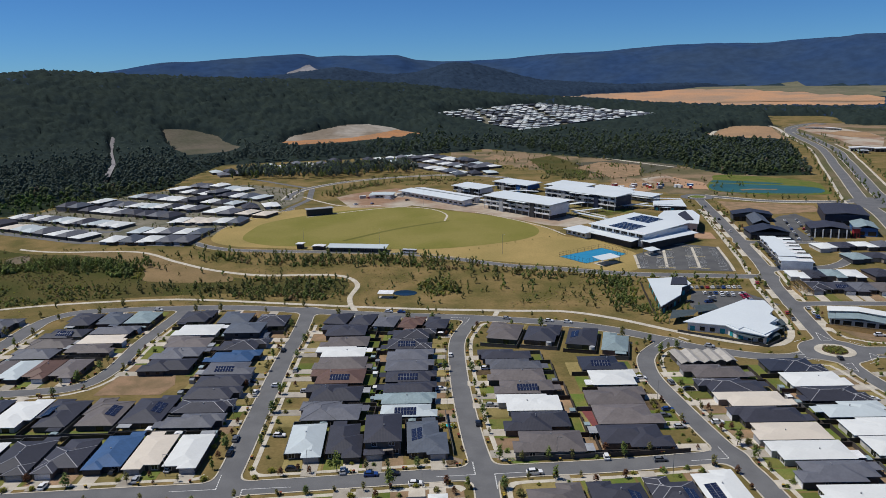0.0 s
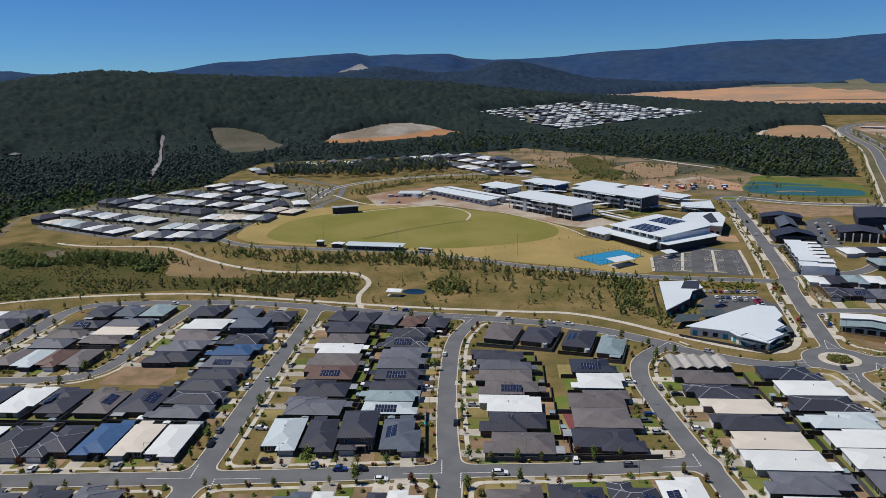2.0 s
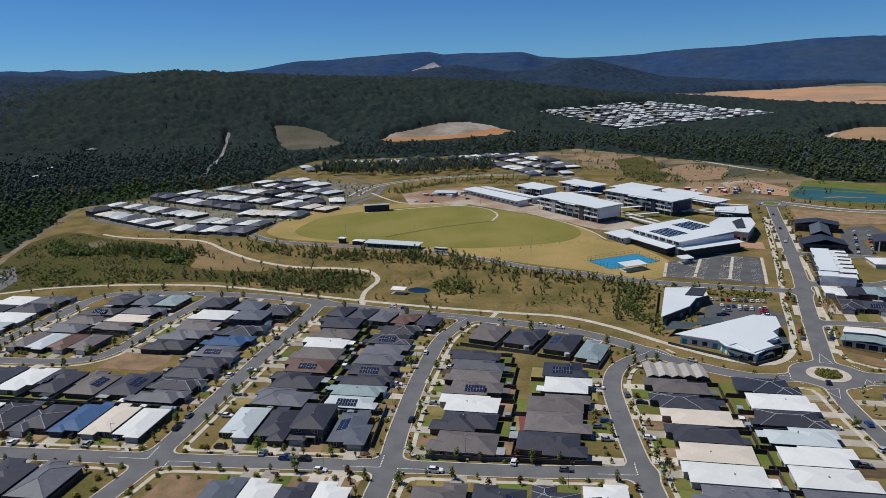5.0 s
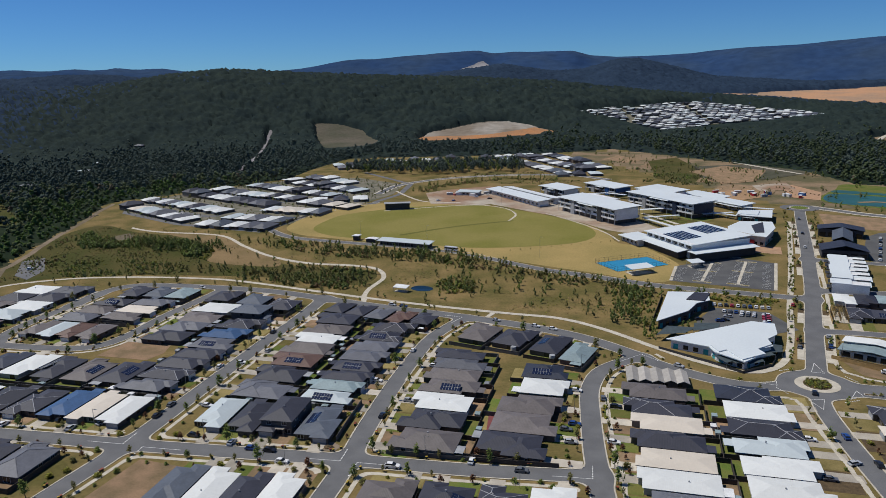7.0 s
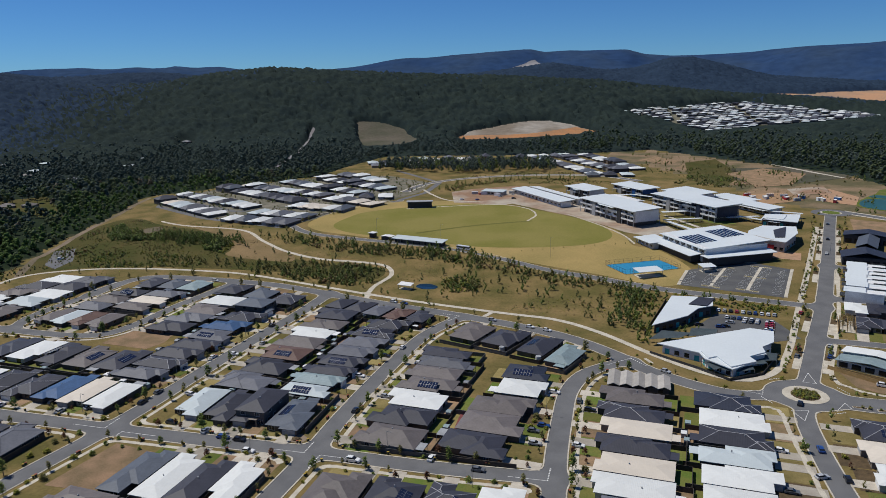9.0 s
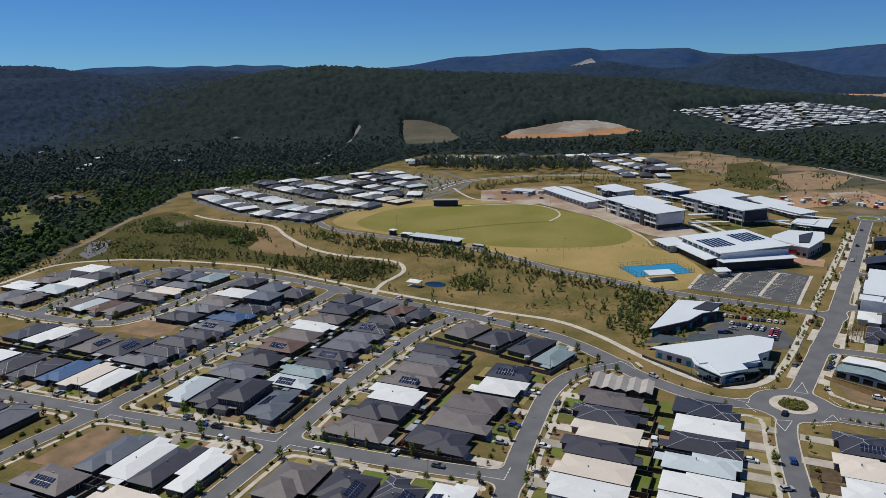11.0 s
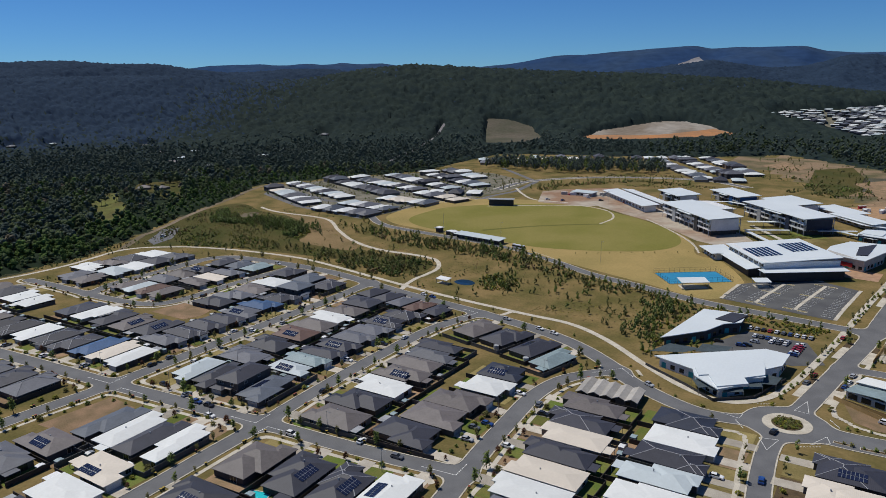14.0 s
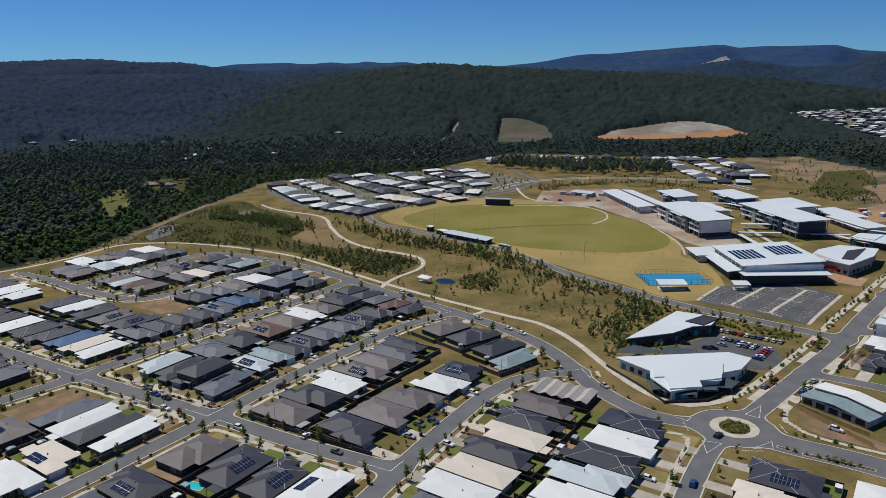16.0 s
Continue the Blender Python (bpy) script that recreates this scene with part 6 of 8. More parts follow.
TRAIL = [(-609, 1282), (-574, 1206), (-480, 1012), (-410, 838)]


def closed_canopy():
    """The unbroken roof of leaves over the hills, one sheet of overlapping crowns."""
    rr, r = [], 330.0
    while r < 3250:
        rr.append(r)
        r += min(8.5, 7.0 if r < 860 else max(2.6, r * 0.0042))
    rr, az = np.array(rr), np.radians(np.arange(-34, 82, 0.16))
    R, A = np.meshgrid(rr, az, indexing="ij")
    A = A + nrg.uniform(-0.0012, 0.0012, A.shape)
    X, Y = 100 - R * np.sin(A), 10 + R * np.cos(A)
    ci, cj = np.linspace(0, len(rr) - 1, len(rr) // 5).round().astype(int), np.linspace(0, len(az) - 1, len(az) // 5).round().astype(int)
    base = np.array([[land(100 - rr[i] * math.sin(az[j]), 10 + rr[i] * math.cos(az[j])) for j in cj] for i in ci])
    part_up = np.array([np.interp(np.arange(len(az)), cj, row) for row in base])
    Z = np.array([np.interp(np.arange(len(rr)), ci, part_up[:, j]) for j in range(len(az))]).T
    near = np.clip((R - 1000) / 420, 0, 1)
    up = (0.8 + 3.0 * near) + (2.0 + 10.6 * near) * domes(X, Y, 9.0, 1) + (0.5 + 2.5 * near) * domes(X, Y, 33.0, 7) + (0.4 + 1.3 * near) * nrg.uniform(-1, 1, X.shape)
    for s in (1.03, 1.06, 1.09):
        for poly in (CLEARING, RED_FIELD, SUBURB, FIELD, PLAIN):
            up[in_poly(100 + (X - 100) * s, 10 + (Y - 10) * s, poly)] *= 0.72
    for hx, hy in WOOD_HOUSES:
        ax, ay = (100 - hx) * 0.045, (10 - hy) * 0.045
        t = np.clip(((X - hx) * ax + (Y - hy) * ay) / (ax * ax + ay * ay), 0, 1)
        q = np.hypot(X - hx - t * ax, Y - hy - t * ay)
        up *= np.clip((q - 9) / 14, 0.05, 1)
    up *= np.clip((gap_to(TRAIL, X, Y) - 3.0) / 6.0, 0.05, 1)
    bad = np.zeros(X.shape, bool)
    for poly in (TOWN, CLEARING, RED_FIELD, SUBURB, FIELD, YARDS, PLAIN, GLADE, GLADE_B):
        bad |= in_poly(X + nrg.normal(0, 1.5, X.shape), Y + nrg.normal(0, 1.5, X.shape), poly)
    mid = 330 + (Y - 560) * 0.36
    bad |= ((X > mid - 22) & (X < mid + 122) & (Y < 1600)) | ((X > 300) & (Y < 560))
    soft = (~bad).astype(float)
    for _ in range(7):
        soft[1:-1, 1:-1] = (soft[1:-1, 1:-1] * 2 + soft[:-2, 1:-1] + soft[2:, 1:-1] + soft[1:-1, :-2] + soft[1:-1, 2:]) / 6
    up = np.where(bad, -1.0, up * np.clip(soft * 1.6 - 0.6, 0.05, 1))
    v = np.stack([X, Y, Z + up], -1).reshape(-1, 3)
    nr, na = X.shape
    k = (np.arange(nr - 1)[:, None] * na + np.arange(na - 1)[None]).reshape(-1)
    keep = ~(bad[:-1, :-1] & bad[1:, :-1] & bad[:-1, 1:] & bad[1:, 1:]).reshape(-1)
    k = k[keep]
    f = np.vstack([np.stack([k, k + na + 1, k + na], -1), np.stack([k, k + 1, k + na + 1], -1)])
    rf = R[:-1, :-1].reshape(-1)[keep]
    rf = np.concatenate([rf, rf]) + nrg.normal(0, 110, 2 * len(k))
    # with distance the faces switch to canopies that carry haze in their colour
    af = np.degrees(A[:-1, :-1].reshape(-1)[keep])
    haze_from = 1950 - 650 * np.clip((np.concatenate([af, af]) - 38) / 14, 0, 1)
    ix = np.where(rf < 950, 0, np.where(rf < haze_from, 1, 2))
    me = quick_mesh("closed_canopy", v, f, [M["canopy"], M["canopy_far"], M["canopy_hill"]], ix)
    me.polygons.foreach_set("use_smooth", [True] * len(me.polygons))
    tagged(new("closed_canopy", me), "unbroken tree cover of the hills, tinted haze-blue with distance", "trees", kind="stuff")


closed_canopy()


def cards(centres, sizes, rise=0.9):
    """Loose leaf sprays: small folded leaves turned every way, leaning to the light."""
    c, s = np.asarray(centres, float), np.asarray(sizes, float)[:, None]
    n = len(c)
    up = nrg.normal(0, 0.6, (n, 3)) + np.array([-0.15, 0, rise])
    up /= np.linalg.norm(up, axis=1, keepdims=True)
    d = np.cross(up, nrg.normal(0, 1, (n, 3)))
    d /= np.linalg.norm(d, axis=1, keepdims=True)
    e = np.cross(up, d)
    long, wide = s * nrg.uniform(0.8, 1.3, (n, 1)), s * nrg.uniform(0.5, 0.95, (n, 1))
    fold = up * s * nrg.uniform(-0.35, 0.1, (n, 1))
    v = np.stack([c - d * long, c + e * wide + fold, c + d * long, c - e * wide + fold], 1).reshape(-1, 3)
    k = np.arange(n)[:, None] * 4
    return v, np.stack([k + [0, 1, 2], k + [0, 2, 3]], 1).reshape(-1, 3)


def forest():
    """The nearer woods, tree by tree over the closed canopy."""
    cs, rs, ix = [], [], []
    tv, tf = [], []
    track = [(-305, 190), (-303, 260), (-312, 314), (-333, 358), (-354, 394), (-364, 435), (-382, 492), (-406, 551), (-434, 602), (-410, 650), (-328, 783)]
    edge = smooth_line(track, 8.0)
    open_land = (CLEARING, RED_FIELD, SUBURB, FIELD)
    lobe_c, lobe_r, lobe_m = [], [], []
    for r0, r1, gap, n, lobes, leaf in ((150, 640, 8.0, 40, 8, 0.8), (640, 900, 9.0, 16, 6, 1.0), (900, 1450, 10.0, 4, 6, 1.3)):
        reach = int(r1 / gap) + 1
        for i in range(-reach, reach):
            for j in range(-10, reach):
                x, y = 100 + (i + nrg.uniform(-0.45, 0.45)) * gap, 10 + (j + nrg.uniform(-0.45, 0.45)) * gap
                r = math.hypot(x - 100, y - 10)
                if not r0 <= r < r1 or (r > 1050 and nrg.rand() < (r - 1050) / 400):
                    continue
                az = math.degrees(math.atan2(100 - x, y - 10))
                if az < -34 or az > 78 or not wooded(x, y):
                    continue
                if any(inside(100 + (x - 100) * s, 10 + (y - 10) * s, p) for p in open_land for s in (1.03, 1.08)) or (nrg.rand() < 0.55 and any(inside(100 + (x - 100) * s, 10 + (y - 10) * s, p) for p in (GLADE, GLADE_B) for s in (1.03, 1.07))) or any(math.hypot(x - hx - (100 - hx) * s, y - hy - (10 - hy) * s) < 13 for hx, hy in WOOD_HOUSES for s in (0, 0.02, 0.04)):
                    continue
                if abs(x + 500) < 120 and y > 820 and float(gap_to(TRAIL, np.array([x]), np.array([y]))[0]) < 7:
                    continue
                g = noise.noise(Vector((x * 0.012, y * 0.012, 2)))
                out = float(np.min(np.hypot(edge[:, 0] - x, edge[:, 1] - y))) if r < 900 else 999
                verge = out < 38 + 30 * g and y < 700
                tall = nrg.uniform(0.55, 1.15) * (1 + 0.3 * g) * (0.5 + 0.011 * out if out < 45 and y < 700 else 1.0)
                size = (0.45 + 0.55 * tall) * (5.3 if r < 640 else 4.5 if r < 900 else 4.9)
                z, up = land(x, y), tall * (11.5 if r < 900 else 14.0)
                low = 0.08 if verge else 0.3
                pick = nrg.rand()
                green = az < 12 and nrg.rand() < 0.6
                m = (3 if pick < 0.75 else 0) if verge else 6 if green else (4 if r > 900 or pick < 0.3 else 0 if pick < 0.7 else 1 if pick < 0.9 else 5 if pick < 0.94 else 3)
                a, e = nrg.uniform(0, 6.28, lobes), low + (1 - low) * np.linspace(0.25, 0.92, lobes)
                q = size * nrg.uniform(0.25, 0.8, lobes) * np.sin(np.pi * np.clip(0.3 + 0.62 * (e - low) / (1 - low), 0, 1))
                lc = np.stack([x + np.cos(a) * q, y + np.sin(a) * q, z + up * e], -1)
                lr = size * (nrg.uniform(0.26, 0.44, lobes) if r < 900 else nrg.uniform(0.2, 0.38, lobes))
                lobe_c.append(lc), lobe_r.append(lr), lobe_m.append(np.full(lobes, m))
                if n:
                    on = nrg.randint(0, lobes, n)
                    d = nrg.normal(0, 1, (n, 3))
                    d[:, 2] += 0.4
                    d /= np.linalg.norm(d, axis=1, keepdims=True)
                    cs.append(lc[on] + d * (lr[on] * nrg.uniform(0.85, 1.3, n))[:, None])
                    rs.append(leaf * nrg.uniform(0.6, 1.2, n) * (0.6 + 0.4 * tall))
                    ix.append(np.full(n, m))
                if r < 900:
                    k = len(tv)
                    for q in range(3):
                        tv.append((x + 0.28 * math.cos(q * 2.1), y + 0.28 * math.sin(q * 2.1), z - 0.5))
                    for q in range(3):
                        tv.append((x + 0.12 * math.cos(q * 2.1), y + 0.12 * math.sin(q * 2.1), z + up * 0.9))
                    for q in range(3):
                        p = (q + 1) % 3
                        tf.extend(((k + q, k + p, k + 3 + p), (k + q, k + 3 + p, k + 3 + q)))
    v, f = cards(np.vstack(cs), np.concatenate(rs))
    bv, bf = clumps(np.vstack(lobe_c), np.concatenate(lobe_r), 0.95, 0.4)
    f = np.vstack([f, np.array(tf) + len(v), bf + len(v) + len(tv)])
    idx = np.concatenate([np.repeat(np.concatenate(ix), 2), np.full(len(tf), 2), np.repeat(np.concatenate(lobe_m), len(ICO_F))])
    v = np.vstack([v, np.array(tv), bv])
    me = quick_mesh("woodland", v, f, [M["gumleaf"], M["bluegum"], M["bark"], M["bush"], M["bluegum"], M["dryleaf"], M["grovegum"]], idx)
    tagged(new("woodland", me), "dark green eucalypt woodland covering the flats", "trees", kind="stuff")


forest()


def tree_kind(seed, height, spread, leaf, lean=0.0, low=0.2, leaves=210, upright=1.0):
    """A tree with a tapered trunk, limbs and an upright uneven crown of clumps and loose leaves: trunk, crown and a lighter crown."""
    r = np.random.RandomState(seed)
    tv, tf = [], []

    def limb(p, q, a, b):
        p, q = np.array(p), np.array(q)
        d = (q - p) / np.linalg.norm(q - p)
        s = np.cross(d, (0.3, 1, 0.1))
        s /= np.linalg.norm(s)
        t = np.cross(d, s)
        k = len(tv)
        for c, w in ((p, a), (q, b)):
            for m in range(5):
                an = m * 2 * math.pi / 5
                tv.append(tuple(c + w * (math.cos(an) * s + math.sin(an) * t)))
        for m in range(5):
            n = (m + 1) % 5
            tf.append((k + m, k + n, k + 5 + n, k + 5 + m))

    limb((0, 0, -0.3), (lean * 0.4, 0, height * (low + 0.1)), 0.021 * height, 0.014 * height)
    limb((lean * 0.4, 0, height * (low + 0.1)), (lean, 0, height * 0.86), 0.013 * height, 0.004 * height)
    cs, rs = [], []
    for k in range(9):
        e = low + (1 - low) * (0.16 + 0.72 * (k + r.uniform(-0.3, 0.3)) / 8)
        a = k * 2.4 + r.uniform(-0.5, 0.5)
        shape = math.sin(math.pi * min(1.0, 0.22 + 0.74 * (e - low) / (1 - low))) ** 0.8
        w = spread * shape * r.uniform(0.25, 0.72)
        c = (lean * e + math.cos(a) * w, math.sin(a) * w, e * height)
        cs.append(c)
        rs.append(spread * (0.28 + 0.26 * shape) * r.uniform(0.8, 1.15))
        if k % 2 == 0:
            limb((lean * 0.4, 0, height * max(0.02, e - 0.18)), c, 0.007 * height, 0.003 * height)
    cs, rs = np.array(cs), np.array(rs)

    def crown(core, n):
        v, f = clumps(cs if core == 9 else cs[::2], rs * 0.6 if core == 9 else rs[::2] * 0.66, upright * (1.0 if core == 9 else 1.4), 0.45)
        pick = r.randint(0, 9, n)
        out = r.normal(0, 1, (n, 3))
        out /= np.linalg.norm(out, axis=1, keepdims=True)
        at = cs[pick] + out * (rs[pick] * r.uniform(0.75, 1.35, n))[:, None] * (1, 1, upright)
        at[:, 2] = np.maximum(at[:, 2], low * height * 0.8 + 0.12)
        lv, lf = cards(at, spread * r.uniform(0.08, 0.17, n))
        return quick_mesh("crown", np.vstack([v, lv]), np.vstack([f, lf + len(v)]), [M[leaf]])

    return mesh_of("trunk", tv, tf, M["bark"]), crown(9, leaves), crown(5, 84)


KINDS = {
    "gum": (tree_kind(1, 6.0, 1.65, "leaf", 0.25, 0.22), "young leafy gum tree on the verge"),
    "round": (tree_kind(2, 4.4, 1.75, "leaf_dark", low=0.16), "dense dark green street tree"),
    "small": (tree_kind(3, 3.6, 1.0, "leaf_olive", low=0.24), "small sparse street tree"),
    "red": (tree_kind(4, 2.8, 0.95, "leaf_red"), "small reddish street tree"),
    "shrub": (tree_kind(5, 1.5, 1.05, "leaf", low=0.04, upright=0.75), "low green leafy garden shrub"),
    "yellow": (tree_kind(6, 1.3, 1.1, "leaf_yellow", low=0.04, upright=0.7), "low yellow-green flowering garden shrub"),
    "column": (tree_kind(7, 5.5, 0.55, "leaf_dark", low=0.05, upright=1.6), "narrow dark green columnar cypress"),
    "tall": (tree_kind(8, 8.5, 2.1, "leaf_dark", 0.5, 0.2, 230, 1.15), "tall dark green gum tree"),
    "olive": (tree_kind(9, 5.0, 1.6, "leaf_olive", 0.3, 0.14, upright=1.1), "olive-green young park tree"),
    "pale": (tree_kind(10, 1.9, 1.3, "leaf_olive", low=0.04, upright=0.75), "rounded olive-green garden shrub"),
    "bluegum": (tree_kind(12, 9.5, 2.6, "bluegum", 0.4, 0.3, 220, 1.0), "tall grey-green gum tree beside the estate"),
    "oak": (tree_kind(11, 5.8, 1.6, "leaf_oak", 0.1, 0.08, 220, 1.35), "narrow dark she-oak sapling of the park"),
}


def creek_side(x, y):
    """Whether a place lies on the creek side of the oval's edge road."""
    return y > 505 or y < float(np.interp(x, (-200, -165, -123, -60, -19, 32, 67, 106, 170), (503, 497, 489, 481, 470, 444, 434, 424, 417))) - 3.5


PLANTED, MASS = {True: 0, False: 0}, []


def tree(kind, x, y, scale=1.0, group="street trees"):
    (trunk, crown, light_crown), label = KINDS[kind]
    shrubby = kind in ("shrub", "yellow", "pale")
    PLANTED[shrubby] += 1
    z, turn = gz(y) if y < 650 else land(x, y), nrg.uniform(0, 360)
    if PLANTED[shrubby] > (180 if shrubby else 290):
        MASS.append((light_crown, x, y, z, turn, scale))
        return
    r = new("shrub" if shrubby else "tree", crown if shrubby else trunk)
    r.matrix_basis = pose(x, y, z, 0, 0, turn)
    tagged(r, label, "shrub" if shrubby else "tree", group if not shrubby else group.replace("trees", "shrubs"))
    r.scale = (scale,) * 3
    if not shrubby:
        new("crown", crown).parent = r


def along(line, offset, gap, kinds, jitter=1.2, y0=-1e9, y1=1e9, keep=0.85, clear=0.8, group="street trees"):
    """Plants along a line at a sideways offset, kept off the roads."""
    run = 0.0
    for (xa, ya), (xb, yb) in zip(line[:-1], line[1:]):
        ln = math.hypot(xb - xa, yb - ya)
        run += ln
        if run < gap or ln < 1e-6:
            continue
        run = 0.0
        if nrg.rand() > keep:
            continue
        ux, uy = (xb - xa) / ln, (yb - ya) / ln
        x, y = xa + uy * offset + nrg.normal(0, jitter), ya - ux * offset + nrg.normal(0, jitter)
        if y0 < y < y1 and at_road(x, y) > clear:
            tree(kinds[nrg.randint(len(kinds))], x, y, nrg.uniform(0.6, 1.15), group)


_str = ["round", "small", "small", "shrub", "gum", "small", "yellow", "red"]
for key, half in (("A", 3.7), ("B", 3.5), ("C", 3.5), ("cross", 3.7), ("D", 3.4), ("E", 3.3)):
    for s in (-1, 1):
        along(LINES[key], s * (half + 1.9), 6.5, _str, 0.35, 125, 352)
        along(LINES[key], s * (half + 5.6), 4.5, ["shrub", "yellow", "shrub", "pale", "red"], 0.8, 125, 350, 0.7, 3.9, "garden shrubs")
along(LINES["main"], 6.6, 12.0, ["olive", "small", "shrub", "round"], 0.8, keep=0.7)
along(LINES["main"], -6.2, 11.0, ["small", "shrub", "yellow", "olive"], 0.8, keep=0.7)
along(LINES["avenue"], 10.5, 8.0, ["shrub", "yellow", "small", "shrub", "red"], 0.9, 320, 700)
along(LINES["avenue"], -10.5, 8.0, ["shrub", "small", "shrub", "yellow"], 0.9, 320, 700)
along(LINES["avenue"], -9.4, 3.5, ["shrub", "pale", "shrub", "yellow"], 0.5, 312, 600, 0.5)
along(LINES["avenue"], 9.0, 4.5, ["shrub", "pale", "shrub", "yellow"], 0.5, 312, 600, 0.5)
for _x, _y in AVENUE_BEDS:
    tree(("round", "oak", "gum")[nrg.randint(3)], _x, _y, nrg.uniform(0.6, 0.9), "avenue trees")
along(LINES["east"], -9.5, 3.5, ["shrub", "yellow", "pale"], 0.6, 280, 330, 0.85)
along(smooth_line([(180, 291.7), (184, 291.6), (187, 291.1), (208, 292.2)], 2.0), 0, 2.2, ["shrub", "pale"], 0.2, clear=-99)
along(LINES["south"], 6.2, 8.0, _str, 0.7, 170, 280)
along(LINES["south"], -6.2, 8.0, _str, 0.7, 170, 280)
along(LINES["C"], -6.4, 6.0, ["column", "column", "shrub"], 0.3, 195, 260, 0.6)
along(LINES["oval_road"], 9.0, 8.0, ["olive", "small", "gum", "pale"], 2.0, 400, 560, 0.9, 2.0, "park trees")
along(smooth_line([(-360, 600), (-395, 640), (-330, 740), (-270, 800)]), 0, 8.0, ["gum", "olive", "tall"], 3.0, group="estate trees")
for k in range(40):
    a = k * 2.4
    tree(["shrub", "yellow", "pale"][k % 3], RB[0] + 4.6 * math.cos(a) * math.sqrt((k + 0.5) / 40), RB[1] + 4.6 * math.sin(a) * math.sqrt((k + 0.5) / 40), nrg.uniform(0.6, 0.95), "roundabout shrubs")
for k in range(11):
    tree("small", 8 + k * 6.6, 481 + k * 3.6, 0.45, "oval saplings")
# young trees standing singly on the dry slope of the park
for k in range(300):
    x, y = (nrg.uniform(-285, 98) if k % 2 else nrg.uniform(-30, 95)), nrg.uniform(362, 480)
    if at_road(x, y) > 4 and park_path(x, y) > 1.2 and y < 440 - 0.25 * min(0, x + 120) and x < 150 - 0.15 * y and not (-48 < x < -20 and 392 < y < 410) and noise.noise(Vector((x * 0.03, y * 0.03, 1))) > -0.25:
        tree(["olive", "oak", "gum", "round", "oak"][nrg.randint(5)], x, y, nrg.uniform(0.45, 0.9), "park trees")
for cx, cy, wx, wy, n, kinds in ((-30, 455, 80, 9, 120, ("oak", "oak", "gum", "olive")), (50, 426, 30, 8, 50, ("oak", "gum", "olive")), (-240, 456, 36, 10, 130, ("oak", "oak", "tall", "gum")), (-285, 462, 30, 10, 60, ("oak", "gum", "olive")), (-100, 408, 34, 16, 80, ("oak", "round", "olive", "oak")), (-155, 472, 40, 8, 50, ("gum", "olive", "oak")), (-178, 412, 40, 6, 45, ("oak", "olive", "small")), (-65, 460, 60, 8, 70, ("oak", "olive", "tall")), (90, 388, 9, 36, 60, ("tall", "oak", "gum")),
                                 (-112, 405, 44, 9, 40, ("oak", "olive", "round")), (118, 414, 34, 5, 40, ("round", "yellow", "gum", "shrub")), (100, 350, 3, 12, 24, ("shrub", "gum", "yellow")), (96, 385, 8, 26, 30, ("gum", "yellow", "shrub")), (117, 352, 9, 7, 16, ("shrub", "yellow", "gum")), (148, 409, 20, 2.5, 44, ("yellow", "shrub", "yellow")), (-10, 402, 10, 9, 12, ("round", "olive"))):
    for k in range(n):
        x, y = cx + nrg.uniform(-wx, wx), cy + nrg.uniform(-wy, wy)
        if at_road(x, y) > 2 and park_path(x, y) > 1 and creek_side(x, y):
            tree(kinds[nrg.randint(len(kinds))], x, y, nrg.uniform(0.55, 1.0), "creek trees")
for k in range(900):
    x, y = nrg.uniform(-395, -150), nrg.uniform(515, 800)
    if inside(x, y, [(-396, 603), (-372, 562), (-290, 526), (-200, 510), (-188, 540), (-160, 640), (-150, 690), (-160, 755), (-230, 800), (-290, 800), (-330, 745), (-372, 690)]) and min(math.hypot(x - a, y - b) for a, b in FAR_HOUSES) > 10.5:
        tree(("shrub", "small", "round", "pale", "olive")[k % 5], x, y, nrg.uniform(0.5, 0.95), "estate trees")
along(smooth_line([(-128, 705), (-120, 752), (-87, 788), (-50, 810), (3, 803)], 3.0), 0, 2.6, ["olive", "gum", "small", "pale"], 3.0, group="estate trees")
for k in range(800):
    x, y = nrg.uniform(-272, -20), nrg.uniform(825, 935)
    if inside(x, y, [(-272, 842), (-218, 836), (-153, 834), (-99, 848), (-40, 872), (-60, 925), (-150, 915), (-260, 900)]):
        tree(("bluegum", "tall", "bluegum")[k % 3], x, y, nrg.uniform(0.8, 1.7), "estate trees")


for k in range(420):
    x, y = nrg.uniform(20, 330), nrg.uniform(700, 1080)
    if inside(x, y, BROWN) and noise.noise(Vector((x * 0.012, y * 0.012, 8))) > -0.1:
        tree(["olive", "small", "gum", "pale"][k % 4], x, y, nrg.uniform(0.6, 1.2), "young trees of the building land")


